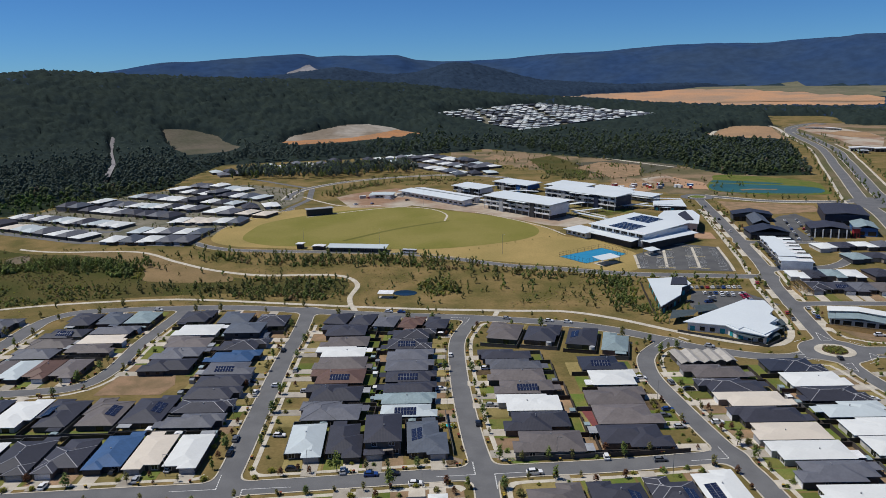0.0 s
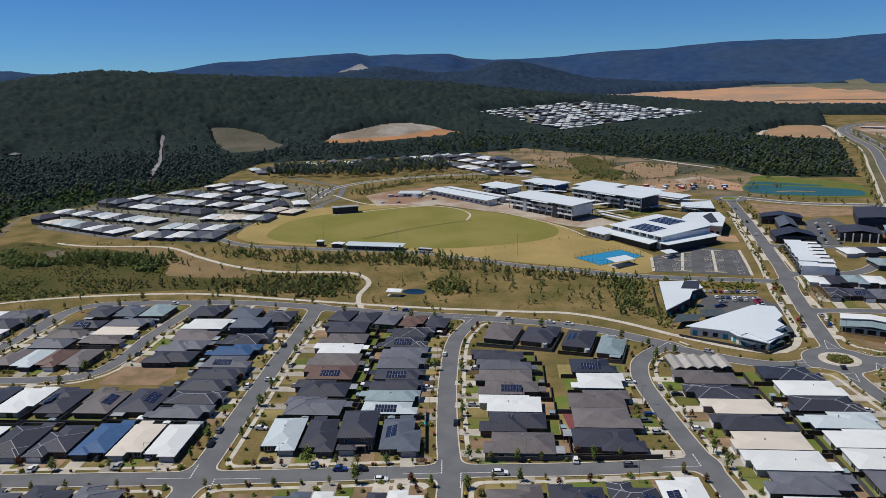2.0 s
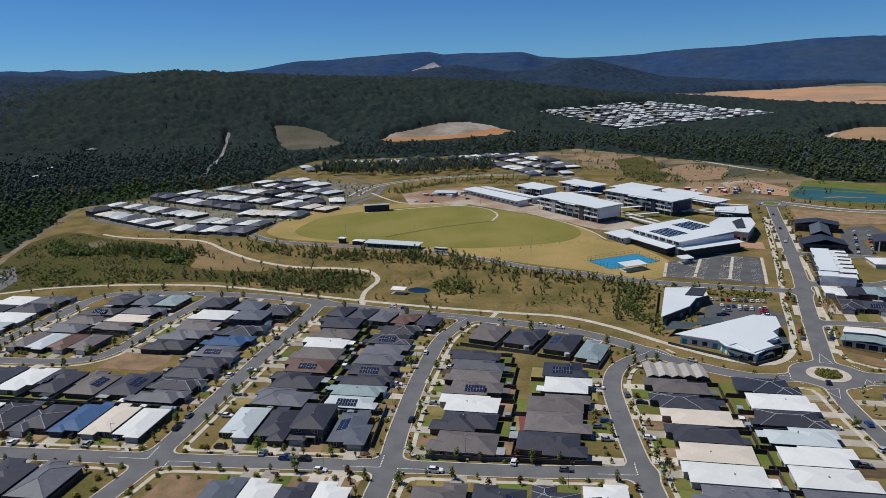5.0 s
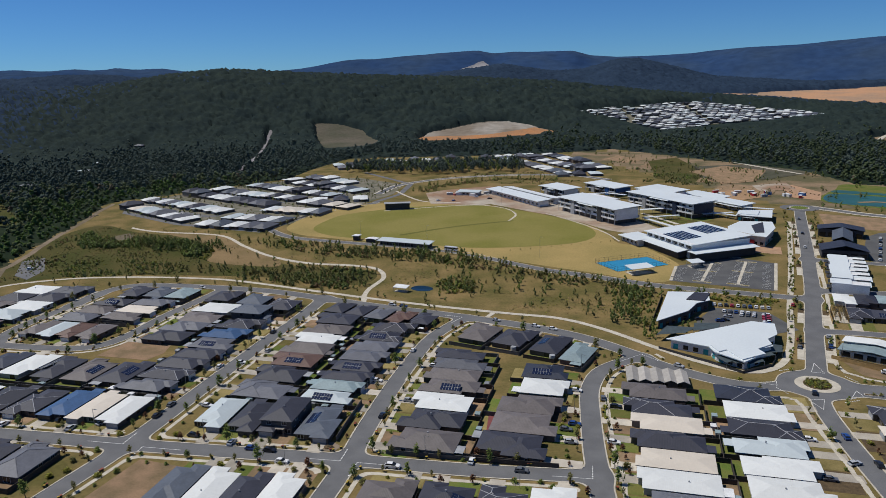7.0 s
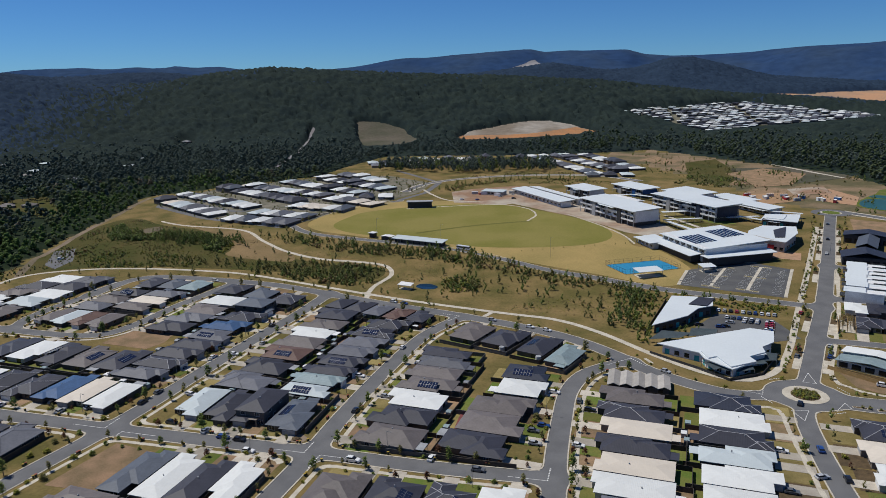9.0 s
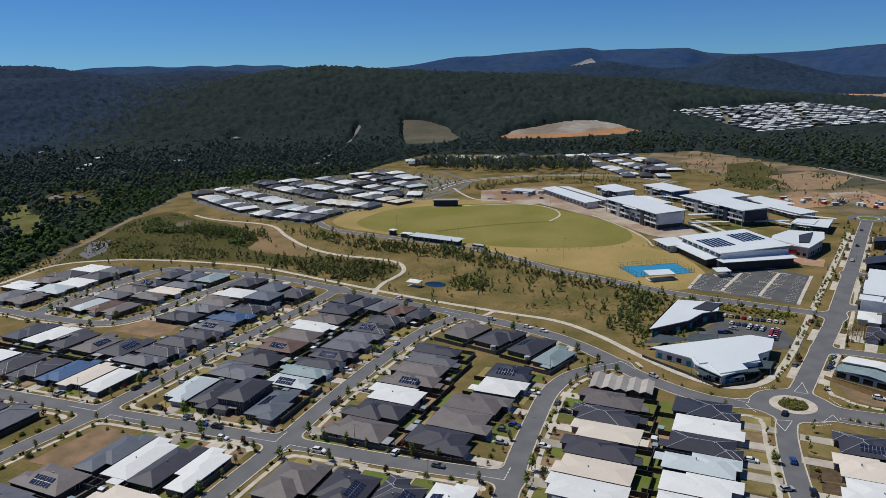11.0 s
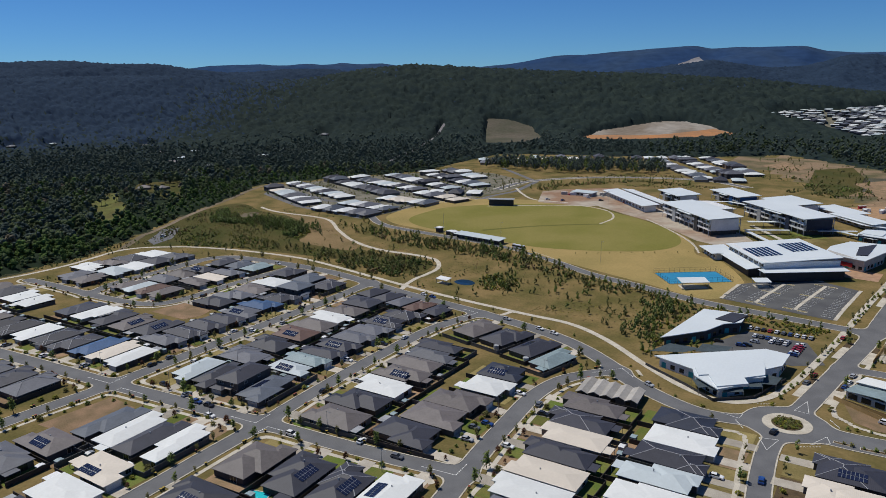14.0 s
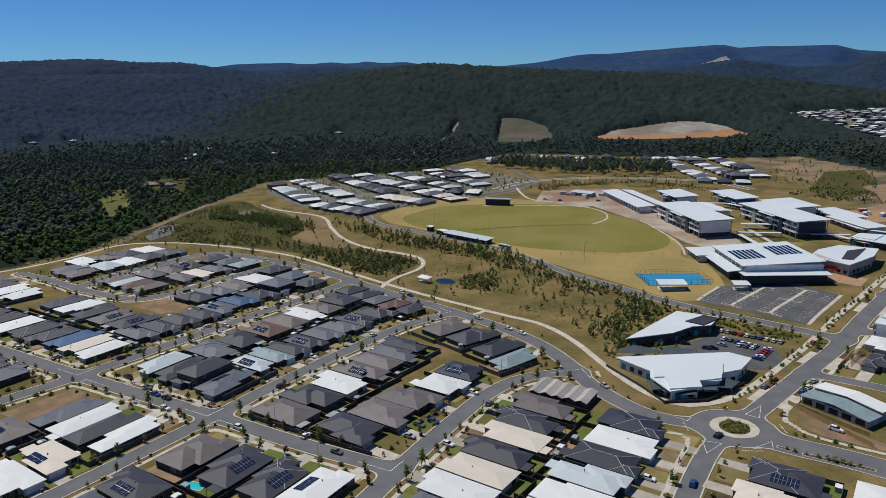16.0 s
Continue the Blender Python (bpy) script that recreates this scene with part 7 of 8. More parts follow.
THICKETS = (
    # outline, plants per square metre, height, tones
    ([(-358, 480), (-345, 430), (-330, 388), (-300, 380), (-262, 388), (-215, 398), (-200, 420), (-210, 450), (-250, 480), (-300, 492), (-345, 508)], 0.10, 1.0, (2, 5, 0, 4, 2)),
    ([(-338, 330), (-312, 265), (-303, 180), (-296, 180), (-297, 262), (-292, 300), (-300, 330)], 0.10, 1.2, (0, 2, 1, 4)),
    ([(-345, 490), (-318, 468), (-292, 463), (-271, 478), (-247, 478), (-211, 450), (-206, 432), (-238, 440), (-262, 449), (-290, 446), (-310, 440), (-335, 455)], 0.20, 3.4, (1, 1, 1, 0, 4)),
    ([(-291, 412), (-268, 421), (-222, 423), (-202, 415), (-196, 404), (-226, 398), (-240, 386), (-262, 378), (-285, 385), (-292, 398)], 0.13, 2.0, (0, 1, 4, 2, 3)),
    ([(-217, 462), (-206, 452), (-197, 429), (-203, 427), (-210, 444)], 0.2, 1.6, (3, 3, 0)),
    ([(-300, 451), (-258, 440), (-232, 430), (-240, 418), (-268, 417), (-295, 412)], 0.10, 0.7, (2, 2, 5)),
    ([(-133, 414), (-127, 430), (-95, 428), (-68, 422), (-67, 400), (-76, 390), (-99, 387), (-128, 396)], 0.15, 2.6, (1, 4, 2, 5, 0)),
    ([(-195, 410), (-160, 418), (-133, 414), (-128, 398), (-160, 401), (-190, 403)], 0.06, 2.2, (1, 4, 2, 0)),
    ([(-177, 487), (-150, 478), (-112, 472), (-60, 472), (-25, 461), (25, 447), (30, 431), (-4, 436), (-45, 443), (-99, 449), (-149, 460)], 0.11, 2.7, (1, 4, 0, 2, 5)),
    ([(-27, 408), (-16, 424), (3, 410), (2, 392), (-20, 391), (-21, 402)], 0.20, 2.2, (0, 1, 3, 2)),
    ([(-46, 404), (-38, 412), (-28, 413), (-28, 409), (-38, 404)], 0.25, 1.6, (0, 1)),
    ([(72, 425), (97, 430), (107, 409), (100, 365), (94, 352), (84, 372), (80, 399)], 0.085, 2.4, (1, 4, 0, 3, 0)),
    ([(31, 441), (59, 436), (70, 424), (57, 416), (38, 421)], 0.13, 2.6, (1, 4, 0, 2)),
    ([(108, 409), (112, 420), (150, 414), (168, 408), (168, 398), (130, 408)], 0.22, 1.5, (3, 3, 0, 1)),
    ([(-330, 345), (-305, 318), (-296, 318), (-296, 336), (-290, 366), (-300, 380), (-325, 372)], 0.05, 1.6, (2, 5, 0, 4)),
    ([(-352, 470), (-341, 430), (-326, 388), (-310, 385), (-303, 405), (-318, 440)], 0.09, 1.8, (2, 0, 4, 5)),
    ([(-345, 510), (-300, 497), (-232, 499), (-190, 474), (-188, 480), (-225, 508), (-300, 505)], 0.035, 1.6, (0, 2, 4)),
    ([(-128, 705), (-120, 752), (-87, 790), (-50, 812), (3, 806), (3, 793), (-45, 796), (-80, 773), (-108, 743), (-114, 705)], 0.11, 2.3, (0, 2, 4, 5)),
    ([(-150, 790), (-112, 832), (-50, 858), (12, 862), (12, 850), (-60, 842), (-118, 815)], 0.10, 2.0, (0, 2, 4, 5)),
    ([(-60, 770), (0, 770), (40, 790), (30, 806), (-40, 792)], 0.06, 1.6, (2, 5, 0)),
    ([(95, 800), (150, 775), (175, 815), (150, 862), (110, 860)], 0.07, 2.4, (0, 2, 4)),
    ([(185, 880), (212, 880), (216, 915), (190, 922)], 0.08, 2.2, (0, 4)),
    ([(40, 900), (130, 830), (145, 900), (60, 1010)], 0.02, 2.0, (2, 0, 4)),
    ([(150, 720), (260, 700), (230, 800), (160, 800)], 0.012, 1.6, (2, 5)),
)


for _k, _line in enumerate((_west_lanes, _east_lanes)):
    for _off in ((-19.0, 10.5) if _k == 0 else (19.0,)):
        along([(x + _off, y - _off * 0.36) for x, y in smooth_line(_line[:9], 4.0)], 0, 9.0, ["gum", "olive", "round", "tall"], 1.6, 500, 1300, 0.8, group="roadside trees")
along(smooth_line([(235, 672), (250, 662), (284, 640), (346, 628)], 3.0), 0, 6.0, ["gum", "round", "olive"], 1.5, group="roadside trees")


def scrub():
    """Thickets of the creek flats and the rough land, as one mass of small uneven bushes."""
    cs, rs, fl, ix, lc, ls, lx = [], [], [], [], [], [], []
    for outline, dense, tall, tones in THICKETS:
        xs, ys = [p[0] for p in outline], [p[1] for p in outline]
        for k in range(int((max(xs) - min(xs)) * (max(ys) - min(ys)) * dense)):
            x, y = nrg.uniform(min(xs), max(xs)) + nrg.normal(0, 1.5), nrg.uniform(min(ys), max(ys)) + nrg.normal(0, 1.5)
            g = noise.noise(Vector((x * 0.05, y * 0.05, 5)))
            if not inside(x, y, outline) or at_road(x, y) < 1.0 or g < -0.45 + 0.5 * nrg.rand() or park_path(x, y) < 0.8 or (x > -190 and not creek_side(x, y)):
                continue
            z = gz(y) if y < 650 else land(x, y)
            h = tall * nrg.uniform(0.45, 1.2) * (1 + 0.6 * g)
            w = h * nrg.uniform(0.22, 0.38) + 0.18
            tone = tones[nrg.randint(len(tones))]
            for t in range(2):
                cs.append((x + nrg.normal(0, w * 0.4), y + nrg.normal(0, w * 0.4), z + h * (0.32 + 0.34 * t)))
                rs.append(w * (0.8 - 0.25 * t)), fl.append(min(1.8, max(0.7, 0.42 * h / w))), ix.append(tone)
            for t in range(11):
                lc.append((x + nrg.normal(0, w * 0.62), y + nrg.normal(0, w * 0.62), z + h * nrg.uniform(0.12, 1.05)))
                ls.append(nrg.uniform(0.14, 0.3)), lx.append(tone)
    for k in range(6500):
        x, y = nrg.uniform(-330, 105), nrg.uniform(368, 492)
        g = noise.noise(Vector((x * 0.035, y * 0.035, 3)))
        if g < -0.15 + 0.45 * nrg.rand() or at_road(x, y) < 2.0 or park_path(x, y) < 0.6 or y > 486 - max(0, x + 60) * 0.36 or (x < -290 and y < 395) or (-46 < x < -20 and 390 < y < 411):
            continue
        h, tone = nrg.uniform(0.22, 0.55), (2, 5, 5, 2, 3)[nrg.randint(5)]
        for t in range(5):
            lc.append((x + nrg.normal(0, 0.35), y + nrg.normal(0, 0.35), gz(y) + h * nrg.uniform(0.3, 0.9))), ls.append(nrg.uniform(0.16, 0.34)), lx.append(tone)
    v, f = clumps(np.array(cs), rs, fl, 0.4)
    lv, lf = cards(lc, ls)
    me = quick_mesh("scrub", np.vstack([v, lv]), np.vstack([f, lf + len(v)]), [M["leaf"], M["leaf_dark"], M["leaf_olive"], M["leaf_yellow"], M["leaf_oak"], M["leaf_straw"]], np.concatenate([np.repeat(ix, len(ICO_F)), np.repeat(lx, 2)]))
    tagged(new("scrub", me), "mixed dark green, olive and straw-brown scrub along the creek", "scrub", kind="stuff")


scrub()


def plant_mass():
    """The rest of the planting, past what one could count."""
    vs, fs, ms, at = [], [], [], 0
    names = ["leaf", "leaf_dark", "leaf_olive", "leaf_red", "leaf_yellow", "leaf_oak", "blue_gum_leaf"]
    for me, x, y, z, turn, s in MASS:
        co = np.empty(len(me.vertices) * 3, np.float32)
        me.vertices.foreach_get("co", co)
        ix = np.empty(len(me.loops), np.int32)
        me.loops.foreach_get("vertex_index", ix)
        co = co.reshape(-1, 3) * s
        c, n = math.cos(radians(turn)), math.sin(radians(turn))
        vs.append(np.stack([co[:, 0] * c - co[:, 1] * n + x, co[:, 0] * n + co[:, 1] * c + y, co[:, 2] + z], -1))
        fs.append(ix.reshape(-1, 3) + at)
        ms.append(np.full(len(ix) // 3, names.index(me.materials[0].name.split(".")[0])))
        at += len(co)
    me = quick_mesh("planting", np.vstack(vs), np.vstack(fs), [bpy.data.materials[k] for k in names], np.concatenate(ms))
    tagged(new("planting", me), "mixed young trees and shrubs of the park", "planting", kind="stuff")


plant_mass()


# ---- fences between the lots ----
def fence_run(name, pts, h, mat, label, group=""):
    """A fence along a line, with a capping rail: one folded strip."""
    profile = ((-0.05, -0.1), (-0.05, h), (-0.09, h), (-0.09, h + 0.07), (0.09, h + 0.07), (0.09, h), (0.05, h), (0.05, -0.1))
    v, f, n = [], [], len(profile)
    for k, (x, y) in enumerate(pts):
        xa, ya = pts[max(0, k - 1)]
        xb, yb = pts[min(len(pts) - 1, k + 1)]
        d = Vector((xb - xa, yb - ya, 0)).normalized()
        v += [(x - d.y * o, y + d.x * o, gz(y) + z) for o, z in profile]
        if k:
            f += [((k - 1) * n + i, (k - 1) * n + i + 1, k * n + i + 1, k * n + i) for i in range(n - 1)]
    f += [tuple(reversed(range(n))), tuple((len(pts) - 1) * n + i for i in range(n))]
    tagged(piece(name, v, f, M[mat]), label, "fence", group)


def stepped(pts, gap=2.4):
    out = []
    for (xa, ya), (xb, yb) in zip(pts[:-1], pts[1:]):
        n = max(1, int(math.hypot(xb - xa, yb - ya) / gap))
        out += [(xa + (xb - xa) * k / n, ya + (yb - ya) * k / n) for k in range(n)]
    return out + [pts[-1]]


def fences():
    for r, hw, hd in FENCED:
        back = abs(r.matrix_basis.to_euler().z - radians(90)) > 0.8
        pts = stepped([(-hw, -hd + 3.5), (-hw, hd + 5.4), (hw, hd + 5.4)] if back else [(-hw, -hd + 3.5), (-hw, hd + 5.0)])
        pts = [(p.x, p.y) for p in (r.matrix_basis @ Vector((x, y, 0)) for x, y in pts)]
        run = []
        for p in pts + [None]:
            if p and at_road(*p) > 2.2:
                run.append(p)
            else:
                if len(run) > 2:
                    grey = rng.random() < 0.25
                    fence_run("fence", run, 1.75, "steelfence" if grey else "fence", "grey steel fence between house lots" if grey else "dark stained timber paling fence between house lots", "lot fences")
                run = []


fences()


def rail_fence(name, pts, h, mat, label):
    fence_run(name, stepped(pts), h, mat, label)


rail_fence("boundary_fence", [(16, 204.5), (44, 206.5)], 1.6, "steelfence", "grey panel fence along the corner house lot")
rail_fence("boundary_fence", [(46, 206.5), (72, 208.5)], 1.6, "fence", "dark timber fence along the corner house lot")
rail_fence("boundary_fence", [(179, 329), (191, 323.5), (204, 317.5)], 1.6, "pine", "new pine paling fence round the bare lot")
rail_fence("boundary_fence", [(100, 350), (107, 408)], 1.8, "fence", "dark timber fence beside the community centre")
rail_fence("boundary_fence", [(104, 327), (124, 314), (137, 304), (150, 315), (158, 340)], 1.2, "dark", "dark pool-type fence round the child care centre")
rail_fence("boundary_fence", [(176, 330), (206, 309)], 1.7, "pine", "new pale pine paling fence behind the units")
rail_fence("boundary_fence", [(187.2, 378), (190.2, 401)], 1.7, "pine", "new pale pine paling fence beside the avenue")
rail_fence("boundary_fence", [(-3.6, 209), (-5.2, 224), (-6.6, 240)], 1.9, "steelfence", "tall grey panel fence along the corner house")


def court_fence():
    """Thin mesh fence posts and rails round the blue court."""
    r = root("court_fence", 90, 463, gz(463), 0, label="thin black steel fence round the blue court", category="fence")
    pts = [(67, 462), (81.5, 444.5), (112.5, 465), (99, 481.5)]
    for (xa, ya), (xb, yb) in zip(pts, pts[1:] + pts[:1]):
        n = int(math.hypot(xb - xa, yb - ya) / 3)
        for k in range(n):
            x, y = xa + (xb - xa) * k / n - 90, ya + (yb - ya) * k / n - 463
            piece("post", *box(x - 0.05, x + 0.05, y - 0.05, y + 0.05, -0.5, 3.0), M["dark"], r)
        for zz in (0.1, 1.5, 2.95):
            d = Vector((xb - xa, yb - ya, 0)).normalized()
            s = Vector((-d.y, d.x, 0)) * 0.03
            a, b = Vector((xa - 90, ya - 463, 0)), Vector((xb - 90, yb - 463, 0))
            q = [a - s, b - s, b + s, a + s]
            za, zb = gz(ya) - gz(463), gz(yb) - gz(463)
            v = [(p.x, p.y, (za if i in (0, 3) else zb) + zz - 0.03) for i, p in enumerate(q)] + [(p.x, p.y, (za if i in (0, 3) else zb) + zz + 0.03) for i, p in enumerate(q)]
            piece("rail", v, BOX_F, M["dark"], r)


court_fence()


# ---- road markings ----
def mark(x0, y0, x1, y1, w=0.16, lift=0.05):
    n = max(1, int(math.hypot(x1 - x0, y1 - y0) / 4))
    if n > 1:
        at = [(x0 + (x1 - x0) * k / n, y0 + (y1 - y0) * k / n) for k in range(n + 1)]
        return merged(*[mark(*p, *q, w, lift) for p, q in zip(at[:-1], at[1:])])
    d = Vector((x1 - x0, y1 - y0, 0)).normalized()
    s = Vector((-d.y, d.x, 0)) * w / 2
    q = [Vector((x0, y0, 0)) - s, Vector((x1, y1, 0)) - s, Vector((x1, y1, 0)) + s, Vector((x0, y0, 0)) + s]
    v = [(p.x, p.y, gz(p.y) + lift) for p in q] + [(p.x, p.y, gz(p.y) + lift + 0.025) for p in q]
    return v, BOX_F


def dashes(x0, y0, x1, y1, n, w=0.35):
    out = []
    for k in range(n):
        a, b = (k + 0.1) / n, (k + 0.65) / n
        out.append(mark(x0 + (x1 - x0) * a, y0 + (y1 - y0) * a, x0 + (x1 - x0) * b, y0 + (y1 - y0) * b, w))
    return out


for (xa, ya), (xb, yb), (xc, yc) in (((-74.8, 190.5), (-88.5, 189.6), (-75.6, 199)), ((-66.8, 190.3), (-52.5, 191.3), (-66.0, 182)), ((2.9, 196.8), (-9, 195.8), (2.2, 205)), ((8.8, 197.1), (21, 198), (9.2, 188.5)),
                                     ((82.6, 204.5), (70.5, 203.3), (82, 212.5)), ((96.5, 318.5), (87.5, 307), (104, 311)), ((5.2, 353), (1.8, 343), (-5, 354.5))):
    tagged(piece("road_line", *mark(xa, ya, xb, yb), M["line"]), "white painted centre line on the asphalt", "road marking", "road markings", "structure")
    tagged(piece("give_way_line", *merged(*dashes(xa, ya, xc, yc, 8)), M["line"]), "broken white give-way line on the asphalt", "road marking", "road markings", "structure")
for a in np.linspace(0, 2 * math.pi, 4, endpoint=False) + 0.55:
    x, y = RB[0] + 17 * math.cos(a), RB[1] + 17 * math.sin(a)
    tagged(piece("give_way_line", *merged(*dashes(x - 3.6 * math.sin(a), y + 3.6 * math.cos(a), x + 3.6 * math.sin(a), y - 3.6 * math.cos(a), 7)), M["line"]), "broken white line at the roundabout", "road marking", "road markings", "structure")
def island(x0, y0, x1, y1, w, label, bed="mulch"):
    tagged(piece("traffic_island", *mark(x0, y0, x1, y1, w, 0.06), M["concrete"]), label, "kerb", "traffic islands", "structure")
    d = Vector((x1 - x0, y1 - y0)).normalized() * 0.25
    tagged(piece("island_bed", *mark(x0 + d.x, y0 + d.y, x1 - d.x, y1 - d.y, w - 0.5, 0.08), M[bed]), "planted bed of a traffic island", "bed", "traffic islands", "structure")


for tri in (((141.9, 295.2), (149, 298.4), (148.6, 293.8)), ((167.8, 323), (164.6, 311.8), (169.6, 311.4)), ((157.4, 281.6), (163.4, 283.2), (161, 273.5)), ((172.9, 285.5), (177.0, 294.5), (178.4, 289.6))):
    tagged(piece("painted_island", *merged(*[mark(*p, *q, 0.16, 0.06) for p, q in zip(tri, tri[1:] + tri[:1])]), M["line"]), "white painted splitter island at the roundabout", "road marking", "road markings", "structure")
island(179, 291.8, 184, 291.6, 1.7, "narrow concrete median with low shrubs")
island(187, 291.0, 208, 292.3, 2.0, "narrow concrete median with low shrubs")
# walks, islands and bays of the school car park
_bays = []


def bay_row(x0, y0, x1, y1, sides):
    d = Vector((x1 - x0, y1 - y0))
    n = int(d.length / 2.6)
    d.normalize()
    for k in range(n + 1):
        px, py = x0 + d.x * 2.6 * k, y0 + d.y * 2.6 * k
        for s in sides:
            _bays.append(mark(px + s * d.y * 0.9, py - s * d.x * 0.9, px + s * d.y * 5.9, py - s * d.x * 5.9, 0.09, 0.09))


for x0, y0, x1, y1 in ((130.0, 434, 139.0, 474), (149.5, 432, 159.5, 479)):
    tagged(piece("car_park_walk", *mark(x0, y0, x1, y1, 1.8, 0.1), M["concrete"]), "pale concrete walk between parking bays", "path", kind="structure")
    bay_row(x0, y0 + 3, x1, y1 - 3, (-1, 1))
    dx, dy = (x1 - x0) / 47, (y1 - y0) / 47
    for t in (0.0, 0.52, 1.0):
        cx, cy = x0 + (x1 - x0) * t, y0 + (y1 - y0) * t
        island(cx - 6 * dy, cy + 6 * dx, cx - 1.1 * dy, cy + 1.1 * dx, 1.6, "kerbed planting island of the car park", "dry")
        island(cx + 1.1 * dy, cy - 1.1 * dx, cx + 6 * dy, cy - 6 * dx, 1.6, "kerbed planting island of the car park", "dry")
bay_row(113.5, 435, 117.5, 461, (1,))
bay_row(167.5, 428, 175, 476, (-1,))
for x0, y0, x1, y1 in ((112.6, 433.5, 116.6, 462), (168.6, 425.5, 176.8, 478.5), (144, 485.5, 157.5, 488)):
    tagged(piece("car_park_walk", *mark(x0, y0, x1, y1, 1.8, 0.1), M["concrete"]), "pale concrete walk at the edge of the car park", "path", kind="structure")
tagged(piece("bay_lines", *merged(*_bays), M["line"]), "white lines of the parking bays", "road marking", kind="stuff")
for x, y, tall in ((-93, 198.5, 0), (-49, 200, 0), (-13, 190, 0), (29, 206, 0), (62, 194, 0), (-84, 240, 0), (-84, 290, 0), (-6, 245, 0), (-7, 290, 0), (73, 250, 0), (72, 292, 0), (180, 330, 0), (196, 430, 0), (203, 520, 0), (-110, 500, 1), (-55, 492, 1), (30, 470, 1), (-30, 648, 1)):
    r = root("light_pole", x, y, gz(y), 0, label="tall floodlight pole beside the oval" if tall else "slender grey street light pole", category="light pole", group="light poles")
    h = 14 if tall else 7.5
    piece("pole", *merged(box(-0.07, 0.07, -0.07, 0.07, -0.2, h * 0.6), box(-0.05, 0.05, -0.05, 0.05, h * 0.6, h)), M["steel"], r)
    piece("lamp_head", *merged(box(-0.05, 1.5, -0.05, 0.05, h - 0.1, h), box(1.0, 1.7, -0.14, 0.14, h - 0.14, h - 0.02)), M["steel"], r)


def soil_mound(x, y, w, h):
    """A low heap of dug soil with an uneven top."""
    bm = bmesh.new()
    bmesh.ops.create_icosphere(bm, subdivisions=3, radius=1.0)
    for v in bm.verts:
        bump = 1 + 0.35 * noise.noise(v.co * 2.3)
        v.co = Vector((v.co.x * w * bump, v.co.y * w * 0.7 * bump, max(-0.15, v.co.z * h * bump)))
    ob = part("soil_mound", bm, M["mulch"])
    ob.matrix_basis = pose(x, y, gz(y) + 0.1)
    tagged(ob, "dark heap of dug soil on the gravel yard", "soil heap")


soil_mound(-4.4, 204.2, 1.7, 0.7)


# ---- cars ----
def car_meshes():
    """One car: a shaped body, a glazed cabin, wheels; shared by all cars."""
    def shell(profile, w0, w1):
        n = len(profile)
        v = [(x, -w0 if z < 0.9 else -w1, z) for x, z in profile] + [(x, w0 if z < 0.9 else w1, z) for x, z in profile]
        f = [tuple(range(n)), tuple(reversed(range(n, 2 * n)))] + [(i, n + i, n + (i + 1) % n, (i + 1) % n) for i in range(n)]
        return v, f
    body = shell([(-2.2, 0.3), (-2.25, 0.75), (-2.1, 0.98), (-1.2, 1.0), (1.0, 0.98), (2.0, 0.82), (2.2, 0.6), (2.15, 0.3)], 0.9, 0.88)
    cabin = shell([(-2.0, 0.99), (-1.6, 1.42), (0.1, 1.44), (0.95, 0.99)], 0.85, 0.72)
    cover = shell([(-1.62, 1.40), (-1.5, 1.50), (0.0, 1.51), (0.12, 1.42)], 0.7, 0.68)
    return body, cabin, cover


CAR = car_meshes()
_w = [(0.32 * math.cos(a), s * 0.11, 0.32 * math.sin(a)) for s in (-1, 1) for a in np.linspace(0, 2 * math.pi, 12, endpoint=False)]
WHEEL = (_w, [tuple(range(12)), tuple(reversed(range(12, 24)))] + [((i + 1) % 12, i, 12 + i, 12 + (i + 1) % 12) for i in range(12)])
_shared = {}


def shared(key, solid, mat):
    if key not in _shared:
        _shared[key] = mesh_of(key.split(".")[0], *solid, mat)
    return _shared[key]


def car(x, y, turn, colour, van=False):
    r = root("car", x, y, gz(y) + 0.06, turn, label=f"{colour} {'utility truck' if van else 'passenger car'} parked on the street", category="car", group="parked cars")
    for nm, solid, mat in (("body", CAR[0], M["car_" + colour]), ("cabin", CAR[1], M["glass"]), ("car_roof", CAR[2], M["car_" + colour])):
        new(nm, shared(nm + "." + colour, solid, mat)).parent = r
    for wx in (-1.35, 1.35):
        for wy in (-0.82, 0.82):
            o = new("wheel", shared("wheel", WHEEL, M["tyre"]))
            o.parent, o.location = r, (wx, wy, 0.32)
    if van:
        r.scale = (1.15, 1.05, 1.2)


